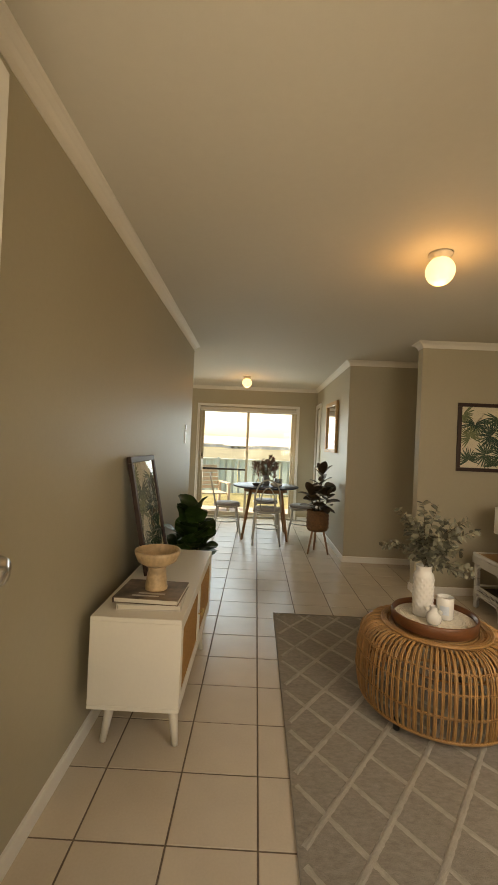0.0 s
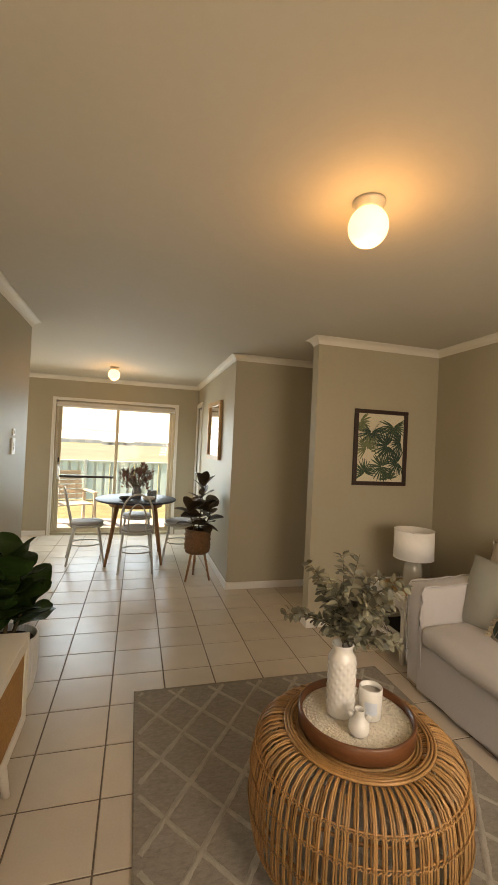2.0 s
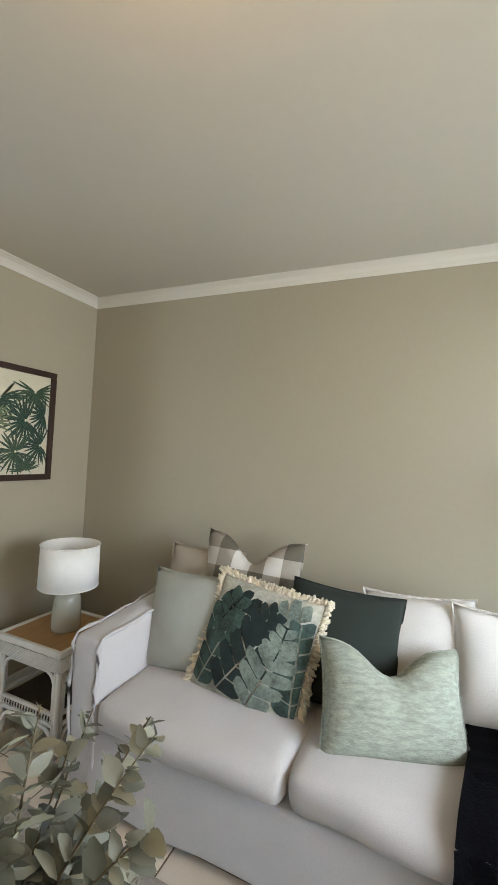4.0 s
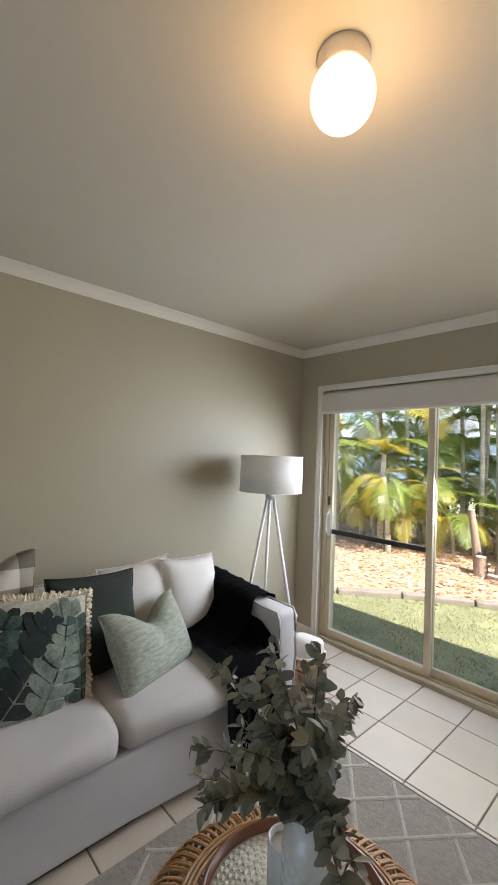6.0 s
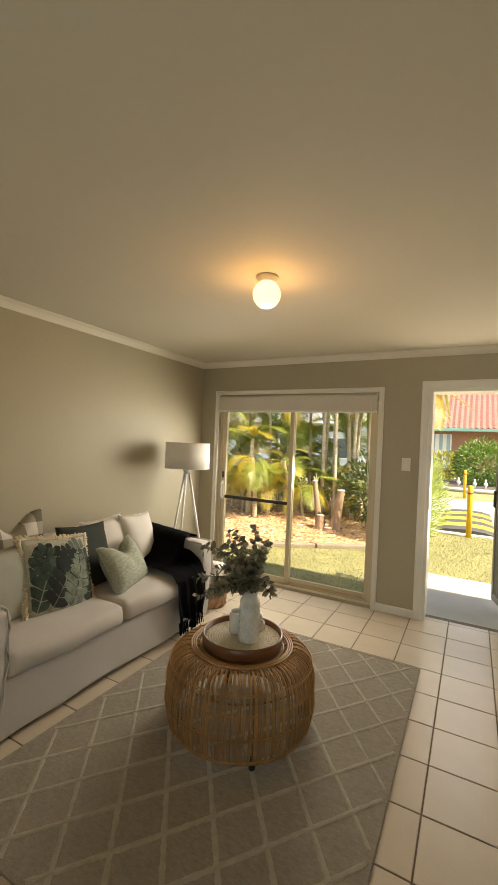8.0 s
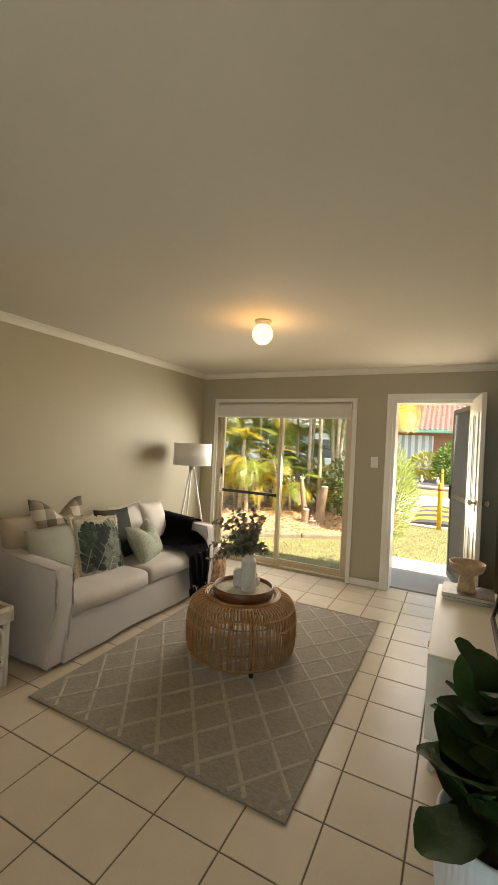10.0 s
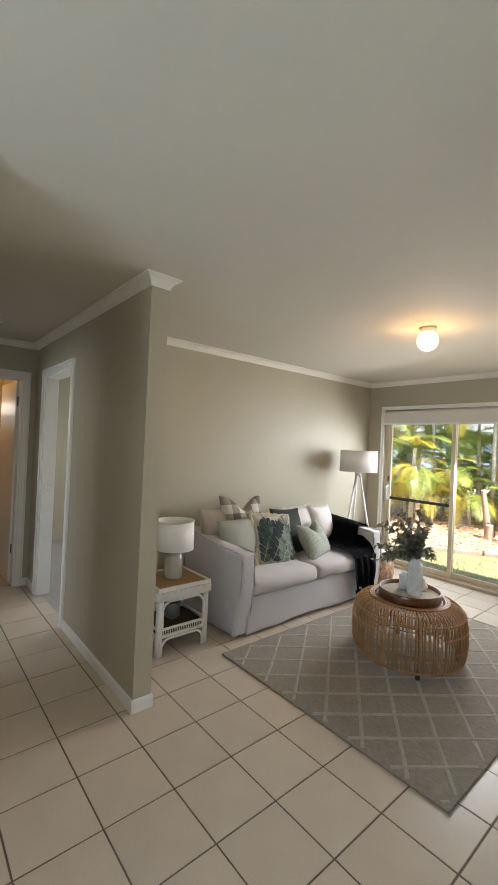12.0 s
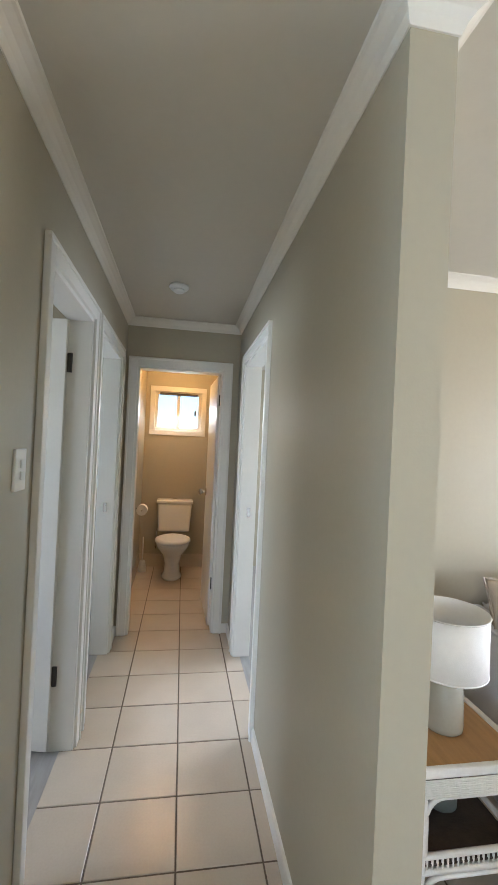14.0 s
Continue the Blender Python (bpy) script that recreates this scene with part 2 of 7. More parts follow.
# second and third openings are unseen, added to light the side rooms
struct("wall_north", wall_run("y", YN, 0.2, -3.2, 6.2, [ND, (3.2, 4.6, 0.9, 2.0), (1.6, 2.4, 1.1, 1.9)]), WALL, "taupe painted rear wall with glass slider")
struct("wall_west", wall_run("x", XW - WT, WT, YS, 4.87), WALL, "taupe satin wall behind the console")
struct("wall_east", wall_run("x", XE, WT, YS, NIB0), WALL, "taupe painted wall behind the sofa")
struct("wall_hall_south", wall_run("y", NIB0, NIB1 - NIB0, NIBX, 5.8, [(*DR3, -0.02, DRTOP)]), WALL, "taupe painted partition ending in the living room")
struct("wall_hall_north", wall_run("y", HY, WT, HX, 5.8, [(*DR1, -0.02, DRTOP), (*DR2, -0.02, DRTOP)]), WALL, "taupe painted hall wall with doorways")
struct("wall_dining_east", wall_run("x", HX, WT, HY + WT, YN, [(7.47, 7.89, -0.02, DRTOP)]), WALL, "taupe painted dining room wall")
struct("wall_hall_end", wall_run("x", WCX, WT, NIB1, HY, [(*WCD, -0.02, DRTOP)]), WALL, "taupe painted wall at the end of the hall")
# the second opening is unseen, added for light in the second bedroom
struct("wall_toilet_back", wall_run("x", 5.8, 0.2, 0.4, 8.2, [(4.69, 5.22, 1.60, 2.05), (1.5, 3.0, 0.9, 2.0)]), WALL, "warm taupe wall behind the toilet")
# unseen wall that closes the kitchen side; its opening is added for light
struct("wall_kitchen_west", wall_run("x", -3.2, 0.2, YS, YN, [(5.8, 7.0, 1.0, 2.0)]), WALL, "plain taupe wall")
struct("wall_bedroom_party", wall_run("x", 2.96, 0.09, HY + WT, YN), WALL, "plain taupe wall between rooms")
bm = bmesh.new()
for cx0, cx1, cy0, cy1 in ((-3.2, 6.2, YS - 0.22, YN + 0.2),):
    box(bm, cx0, cx1, cy0, cy1, CZ, CZ + 0.08)
struct("ceiling", bm, CEIL, "smooth pale ceiling")

# cove cornice along every ceiling edge that shows
COVE = [(0.0, CZ - 0.082), (0.006, CZ - 0.082), (0.010, CZ - 0.072), (0.018, CZ - 0.052), (0.036, CZ - 0.030), (0.062, CZ - 0.014), (0.074, CZ - 0.010), (0.078, CZ - 0.001), (0.0, CZ - 0.001)]
COVE = [(x * 0.70, CZ - 0.001 - (CZ - 0.001 - z) * 0.72) for x, z in COVE]
bm = bmesh.new()
sweep_profile(bm, [(XW, 4.87), (XW, YS), (XE, YS), (XE, NIB0), (NIBX, NIB0), (NIBX, NIB1), (WCX, NIB1), (WCX, HY), (HX, HY), (HX, YN), (-3.0, YN), (-3.0, YS), (XW - WT, YS), (XW - WT, 4.87)], COVE, closed=True)
struct("cornice", bm, CORN, "white cove cornice", "trim")

# skirting boards between the openings
SK = [(0.0, 0.0), (0.012, 0.0), (0.012, 0.058), (0.008, 0.068), (0.0, 0.070)]
bm = bmesh.new()
for run in ([(XW, 4.87), (XW, YS), (-0.495, YS)], [(0.437, YS), (0.757, YS)], [(2.61, YS), (XE, YS), (XE, NIB0), (NIBX, NIB0), (NIBX, NIB1), (DR3[0] - 0.065, NIB1)],
            [(DR3[1] + 0.065, NIB1), (WCX, NIB1), (WCX, WCD[0] - 0.065)], [(WCX, WCD[1] + 0.03), (WCX, HY), (DR2[1] + 0.065, HY)], [(DR2[0] - 0.065, HY), (DR1[1] + 0.065, HY)],
            [(DR1[0] - 0.065, HY), (HX, HY), (HX, 7.40)], [(HX - 0.001, YN), (0.87, YN)], [(-1.03, YN), (-3.0, YN), (-3.0, YS)], [(XW - WT, YS), (XW - WT, 4.87), (XW, 4.87)]):
    sweep_profile(bm, run, SK)
struct("baseboard", bm, WHITE, "low white skirting board", "trim")


def architrave(name, axis, at, out, lo, hi, top, w=0.062, d=0.016, label="white painted door surround"):
    """Flat moulded trim round an opening, on the face at, standing out by d times out."""
    bm = bmesh.new()
    d0, d1 = sorted((at, at + out * d))
    e0, e1 = sorted((at, at + out * (d + 0.006)))

    def strip(a, b, c, dd, e=False):
        q0, q1 = (e0, e1) if e else (d0, d1)
        if axis == "x":
            box(bm, q0, q1, a, b, c, dd)
        else:
            box(bm, a, b, q0, q1, c, dd)
    strip(lo - w, lo, 0, top + w), strip(hi, hi + w, 0, top + w), strip(lo, hi, top, top + w)
    strip(lo - w - 0.002, lo - w + 0.014, 0, top + w - 0.014, True), strip(hi + w - 0.014, hi + w + 0.002, 0, top + w - 0.014, True)
    strip(lo - w - 0.002, hi + w + 0.002, top + w - 0.014, top + w + 0.002, True)
    bevel(bm, 0.002, 1)
    return struct(name, bm, WHITE, label, "trim")


def jambs(name, axis, a0, a1, lo, hi, top, t=0.018):
    """The lining of an opening, a little proud of the wall on both sides."""
    bm = bmesh.new()
    for p, q, c, d in ((lo - 0.002, lo + t, 0, top), (hi - t, hi + 0.002, 0, top), (lo + t, hi - t, top - t, top + 0.002)):
        if axis == "x":
            box(bm, a0 - 0.003, a1 + 0.003, p, q, c, d)
        else:
            box(bm, p, q, a0 - 0.003, a1 + 0.003, c, d)
    bevel(bm, 0.0015, 1)
    return struct(name, bm, WHITE, "white painted door lining", "trim")


architrave("trim_front_door", "y", YS, 1, FD[0], FD[1], FD[3])
jambs("trim_front_door_lining", "y", YS - 0.22, YS, FD[0], FD[1], FD[3], 0.03)
architrave("trim_hall_door_a", "y", HY, -1, *DR1, DRTOP)
jambs("trim_hall_lining_a", "y", HY, HY + WT, *DR1, DRTOP)
architrave("trim_hall_door_b", "y", HY, -1, *DR2, DRTOP)
jambs("trim_hall_lining_b", "y", HY, HY + WT, *DR2, DRTOP)
architrave("trim_hall_door_c", "y", NIB1, 1, *DR3, DRTOP)
jambs("trim_hall_lining_c", "y", NIB0, NIB1, *DR3, DRTOP)
architrave("trim_toilet_door", "x", WCX, -1, WCD[0], WCD[1] - 0.022, DRTOP)
jambs("trim_toilet_lining", "x", WCX, WCX + WT, WCD[0], WCD[1] - 0.022, DRTOP)
architrave("trim_pantry_door", "x", HX, -1, 7.47, 7.868, DRTOP)


def hinge_leaf(bm, x, y, z, turn):
    m = pose(x, y, z, 0, 0, turn)
    box(bm, -0.018, 0.018, -0.004, 0.004, -0.045, 0.045, m)
    for k in range(3):
        box(bm, -0.007, 0.007, -0.012, 0.006, -0.045 + k * 0.031, -0.017 + k * 0.031, m)


def knob(parent, x, y, z, out, mat_=None, name="door_knob"):
    """A round knob on a rose; out is the way it sticks out in the door's own frame (+1 or -1 along y)."""
    bm = bmesh.new()
    lathe(bm, [(0.032, 0), (0.032, 0.006), (0.012, 0.010), (0.011, 0.032), (0.024, 0.042), (0.029, 0.054), (0.024, 0.066), (0.0, 0.072)], sides=24)
    bmesh.ops.transform(bm, matrix=pose(x, y, z, -90 * out), verts=bm.verts)
    return part(name, bm, mat_ or CHROME, parent, "round metal door knob")


def flush_door(name, x, y, turn, w, label, knob_side=True, hinges=True, h=2.0, panels=False, knob_z=1.0):
    """A hinged leaf: its hinge stands at x, y and the leaf runs along its own x."""
    d = thing(name, x, y, 0.012, label, "door", turn)
    d["kind"] = "structure"
    bm = rbox(0.003, w, -0.018, 0.018, 0, h, 0.002, 1)
    part("leaf", bm, WHITE, d)
    if panels:
        for z0, z1 in ((0.16, 0.80), (0.98, h - 0.16)):
            for s in (-1, 1):
                for xa, xb in ((0.12, w / 2 - 0.04), (w / 2 + 0.04, w - 0.12)):
                    bm = bmesh.new()
                    ya, yb = sorted((s * 0.018, s * 0.026))
                    for q in ((xa, xb, z0, z0 + 0.022), (xa, xb, z1 - 0.022, z1), (xa, xa + 0.022, z0 + 0.022, z1 - 0.022), (xb - 0.022, xb, z0 + 0.022, z1 - 0.022)):
                        box(bm, q[0], q[1], ya, yb, q[2], q[3])
                    bevel(bm, 0.003, 1)
                    part("panel_moulding", bm, WHITE, d)
                    bm = rbox(xa + 0.04, xb - 0.04, *sorted((s * 0.0175, s * 0.022)), z0 + 0.04, z1 - 0.04, 0.002, 1)
                    part("panel", bm, WHITE, d)
    if knob_side:
        for s in (-1, 1):
            knob(d, w - 0.065, s * 0.018, knob_z, s)
    if hinges:
        for z in (0.34, h - 0.2):
            bm = bmesh.new()
            hinge_leaf(bm, 0.0, 0.0, z, 0)
            part("hinge", bm, DARKMETAL if name != "front_door" else CHROME, d)
    return d


# ---- doors and glass sliders ----
flush_door("front_door", -0.376, YS - 0.17, 95.5, 0.775, "white moulded panel front door standing open", h=2.03, panels=True, knob_z=1.07)


SCREENMETAL = mat("bronze_screen_metal", (0.17, 0.155, 0.13), 0.5, metal=0.3, var=0.08)


def screen_door():
    d = thing("screen_door", -0.395, YS - 0.20, 0.02, "dark framed diamond mesh security door swung outward", "screen door", -76)
    w, h = 0.77, 2.0
    for n, q in (("stile", (0, 0.05, 0, h)), ("stile", (w - 0.05, w, 0, h)), ("rail", (0.05, w - 0.05, 0, 0.07)), ("rail", (0.05, w - 0.05, h - 0.05, h)), ("rail", (0.05, w - 0.05, 0.95, 1.0))):
        part(n, rbox(q[0], q[1], -0.012, 0.012, q[2], q[3], 0.003, 1), SCREENMETAL, d)
    for z0, z1 in ((0.07, 0.95), (1.0, h - 0.05)):
        bm = bmesh.new()
        x0, x1 = 0.05, w - 0.05
        step = 0.045
        for s in (-1, 1):
            k = -40
            while k < 60:
                c = k * step
                # line z - z0 = s * 1.6 * (x - x0) + c
                pts = []
                for x in (x0, x1):
                    z = z0 + s * 1.6 * (x - x0) + c
                    pts.append((x, z))
                (xa, za), (xb, zb) = pts
                ta, tb = 0.0, 1.0
                dz = zb - za
                lo, hi = sorted(((z0 - za) / dz, (z1 - za) / dz))
                ta, tb = max(ta, lo), min(tb, hi)
                if tb - ta > 0.01:
                    tube(bm, [(xa + (xb - xa) * ta, 0.003 * s, za + dz * ta), (xa + (xb - xa) * tb, 0.003 * s, za + dz * tb)], 0.0035, 4, cap=False)
                k += 1
        part("diamond_grille", bm, SCREENMETAL, d)
    bm = rbox(w - 0.04, w - 0.012, -0.03, 0.03, 0.93, 1.10, 0.004, 1)
    part("lock_case", bm, DARKMETAL, d)


screen_door()
flush_door("laundry_door", DR1[1] - 0.02, HY + WT - 0.01, 78, 0.64, "white flush door standing open into the room", h=2.0)
flush_door("bedroom_door", DR2[0] + 0.02, HY + WT - 0.01, 97, 0.75, "white flush door standing open into the room", h=2.0)
flush_door("second_bedroom_door", DR3[0] + 0.02, NIB0 + 0.01, -95, 0.72, "white flush door standing open into the room", h=2.0)
flush_door("toilet_door", WCX + WT - 0.01, WCD[0] + 0.02, 2, 0.63, "white flush toilet door standing open", h=2.0)
pd = flush_door("pantry_door", HX + 0.03, 7.866, -90, 0.394, "narrow white flush door, closed", h=2.0)


def strike(x, y, turn, group_label="small brass strike plate on the door lining"):
    b = thing("strike_plate", x, y, 1.0, group_label, "strike plate", turn)
    part("plate", rbox(-0.012, 0.012, -0.002, 0.002, -0.03, 0.03, 0.001, 1), CHROME, b)
    # no hole is cut: a solid dark block whose colour gives its shade
    part("latch_hole_patch", rbox(-0.006, 0.006, -0.003, 0.0005, -0.012, 0.012, 0.0005, 1), DARKMETAL, b)


strike(DR2[1] - 0.020, HY + 0.055, 90)
strike(DR3[1] - 0.020, NIB1 - 0.06, 90)
strike(FD[1] - 0.033, YS - 0.05, 90)


def slider(name, x0, x1, y, inward, z1, label, handle_left, blind):
    """A two-leaf aluminium glass slider: outer frame, fixed pane, moving pane, mid rail, handle and lock."""
    s = thing(name, 0, y, 0, label, "sliding door")
    s["kind"] = "structure"
    q = 1 if inward > 0 else -1

    def bar(n, a, b, c0, c1, e, f, m=ALU):
        ya, yb = sorted((c0 * q, c1 * q))
        return part(n, rbox(a, b, ya, yb, e, f, 0.003, 1), m, s)
    bar("frame_head", x0, x1, -0.10, 0.0, z1 - 0.045, z1)
    bar("frame_sill", x0, x1, -0.10, 0.012, 0.0, 0.035)
    bar("frame_jamb", x0, x0 + 0.04, -0.10, 0.0, 0.035, z1 - 0.045)
    bar("frame_jamb", x1 - 0.04, x1, -0.10, 0.0, 0.035, z1 - 0.045)
    for k in range(3):
        bar("sill_track", x0 + 0.04, x1 - 0.04, -0.09 + k * 0.035, -0.082 + k * 0.035, 0.035, 0.048)
    mid = (x0 + x1) / 2
    leaves = [(x0 + 0.042, mid + 0.022, -0.036, -0.008), (mid - 0.022, x1 - 0.042, -0.074, -0.046)]
    if not handle_left:
        leaves = [(mid - 0.022, x1 - 0.042, -0.036, -0.008), (x0 + 0.042, mid + 0.022, -0.074, -0.046)]
    for i, (a, b, c0, c1) in enumerate(leaves):
        z0, zt = 0.05, z1 - 0.05
        bar("leaf_stile", a, a + 0.044, c0, c1, z0, zt)
        bar("leaf_stile", b - 0.044, b, c0, c1, z0, zt)
        bar("leaf_bottom_rail", a + 0.044, b - 0.044, c0, c1, z0, z0 + 0.05)
        bar("leaf_top_rail", a + 0.044, b - 0.044, c0, c1, zt - 0.045, zt)
        cm = (c0 + c1) / 2
        g = bar("glass_pane", a + 0.04, b - 0.04, cm - 0.003, cm + 0.003, z0 + 0.045, zt - 0.04, GLASS)
        g.visible_shadow = False
        if i == 0:
            bar("mid_rail", a + 0.044, b - 0.044, c0 + 0.004, c1 - 0.002, 0.86, 0.895, DARKMETAL)
            hx = a + 0.020 if (handle_left) else b - 0.020
            bm = bmesh.new()
            o = c1 * q
            tube(bm, [(hx, o, 0.86), (hx, o + 0.035 * q, 0.88), (hx, o + 0.04 * q, 0.95), (hx, o + 0.035 * q, 1.02), (hx, o, 1.04)], 0.009, 8)
            part("pull_handle", bm, PLASTIC, s, "white pull handle")
            bar("handle_plate", hx - 0.018, hx + 0.018, c1, c1 + 0.006, 0.84, 1.06, PLASTIC)
            bar("lock_snib", hx - 0.008, hx + 0.008, c1, c1 + 0.014, 1.09, 1.16, DARKMETAL)
    return s


slider("window_south", SW[0], SW[1], YS - 0.03, 1, SW[3], "champagne aluminium sliding glass door to the garden", False, True)
slider("window_north", ND[0], ND[1], YN + 0.03, -1, ND[3], "champagne aluminium sliding glass door to the balcony", True, True)
for nm, ax, at, o, ww in (("trim_south_slider", "y", YS, 1, SW), ("trim_north_slider", "y", YN, -1, ND)):
    architrave(nm, ax, at, o, ww[0], ww[1], ww[3], w=0.044, label="white painted surround of the glass slider")


def roller_blind(x0, x1, y, q, z1, drop, cord_x):
    b = thing("roller_blind", (x0 + x1) / 2, y, z1, "rolled-up beige roller blind above the glass slider", "blind")
    w = (x1 - x0) / 2
    bm = bmesh.new()
    tube(bm, [(-w, 0, -0.035), (w, 0, -0.035)], 0.026, 16)
    part("roll", bm, BLIND, b)
    part("fabric", rbox(-w, w, 0.024 * q - 0.002, 0.024 * q + 0.002, -drop, -0.03, 0.001, 1), BLIND, b)
    part("bottom_bar", rbox(-w, w, 0.024 * q - 0.006, 0.024 * q + 0.006, -drop - 0.02, -drop, 0.003, 1), PLASTIC, b)
    for s in (-1, 1):
        part("bracket", rbox(s * w - 0.004, s * w + 0.004, -0.03, 0.03, -0.07, 0.0, 0.002, 1), PLASTIC, b)
    bm = bmesh.new()
    tube(bm, [(cord_x, 0.03 * q, -0.05), (cord_x, 0.032 * q, -0.9)], 0.002, 5)
    tube(bm, [(cord_x + 0.012, 0.03 * q, -0.05), (cord_x + 0.012, 0.032 * q, -0.9)], 0.002, 5)
    part("chain", bm, PLASTIC, b)


roller_blind(SW[0] + 0.012, SW[1] - 0.012, YS + 0.012, 1, SW[3] - 0.003, 0.17, -0.82)
roller_blind(ND[0] + 0.012, ND[1] - 0.012, YN - 0.012, -1, ND[3] - 0.003, 0.07, -0.85)


def wc_window():
    s = thing("window_toilet", 5.8, 4.955, 1.60, "small white framed frosted sliding window", "window")
    s["kind"] = "structure"
    for n, q in (("frame", (-0.265, 0.265, 0, 0.03)), ("frame", (-0.265, 0.265, 0.42, 0.45)), ("frame", (-0.265, -0.235, 0.03, 0.42)), ("frame", (0.235, 0.265, 0.03, 0.42)), ("meeting_rail", (-0.018, 0.018, 0.03, 0.42))):
        part(n, rbox(0.02, 0.07, q[0], q[1], q[2], q[3], 0.003, 1), WHITE, s)
    for n, q in (("trim_board", (-0.325, 0.325, -0.06, 0.0)), ("trim_board", (-0.325, 0.325, 0.45, 0.51)), ("trim_board", (-0.325, -0.265, 0, 0.45)), ("trim_board", (0.265, 0.325, 0, 0.45))):
        part(n, rbox(-0.016, 0.0, q[0], q[1], q[2], q[3], 0.003, 1), WHITE, s)
    for a, b in ((-0.235, -0.018), (0.018, 0.235)):
        g = part("frosted_pane", rbox(0.042, 0.048, a, b, 0.03, 0.42, 0.001, 1), FROST, s)
        g.visible_shadow = False
    part("blind_roll", rbox(-0.012, 0.02, -0.22, 0.22, 0.41, 0.435, 0.006, 2), DARKMETAL, s)
    part("catch", rbox(-0.004, 0.02, -0.21, -0.19, 0.18, 0.24, 0.004, 1), DARKMETAL, s)


wc_window()


# ---- living room ----
def ceiling_globe(x, y):
    g = thing("ceiling_light", x, y, CZ, "round opal glass globe lamp, lit, on the ceiling", "ceiling light", group="ceiling globes")
    bm = bmesh.new()
    lathe(bm, [(0.0, 0.0), (0.060, 0.0), (0.060, -0.010), (0.053, -0.016), (0.049, -0.030), (0.045, -0.034), (0.0, -0.034)], sides=36)
    part("base", bm, LAMPBASE, g, "beige ceiling base")
    bm = bmesh.new()
    lathe(bm, [(0.074 * math.sin(a), -0.094 + 0.074 * math.cos(a)) for a in [math.radians(36 + 144 * i / 18) for i in range(18)]] + [(0.0, -0.168)], sides=36)
    o = part("globe", bm, GLOBE, g, "glowing opal glass globe")
    o.visible_shadow = False
    return g


LAMPBASE = mat("beige_lamp_base", (0.60, 0.53, 0.43), 0.5, var=0.04)
GLOBE = glow("opal_globe", (1.0, 0.76, 0.42), 0.62)
ceiling_globe(1.015, 2.605)
ceiling_globe(-0.1, 6.78)

SLIP = mat("linen_slipcover", (0.51, 0.482, 0.470), 0.9, var=0.07, scale=4, fine=140, bump=0.25, bscale=260, sheen=0.2)
SLIP2 = mat("linen_seat_cushion", (0.50, 0.464, 0.438), 0.93, var=0.06, scale=5, fine=140, bump=0.25, bscale=260, sheen=0.2)


def soft(x0, x1, y0, y1, z0, z1, r=0.04, puff=0.02, wrinkle=0.006, seed=0, n=5):
    """A stuffed, upholstered block: rounded, bulging faces with slight creases."""
    bm = bmesh.new()
    box(bm, x0, x1, y0, y1, z0, z1)
    bevel(bm, r, 3)
    bmesh.ops.subdivide_edges(bm, edges=[e for e in bm.edges if e.calc_length() > 0.10], cuts=n, use_grid_fill=True)
    c = Vector(((x0 + x1) / 2, (y0 + y1) / 2, (z0 + z1) / 2))
    h = Vector(((x1 - x0) / 2, (y1 - y0) / 2, (z1 - z0) / 2))
    for v in bm.verts:
        u = [(v.co[i] - c[i]) / h[i] for i in range(3)]
        for i in range(3):
            j, k = (i + 1) % 3, (i + 2) % 3
            fall = max(0, 1 - u[j] ** 2) * max(0, 1 - u[k] ** 2)
            v.co[i] += u[i] * puff * fall
        d = noise.noise_vector(v.co * 7 + Vector((seed, seed * 2, 0)))
        v.co += d * wrinkle
    for f in bm.faces:
        f.smooth = True
    return bm


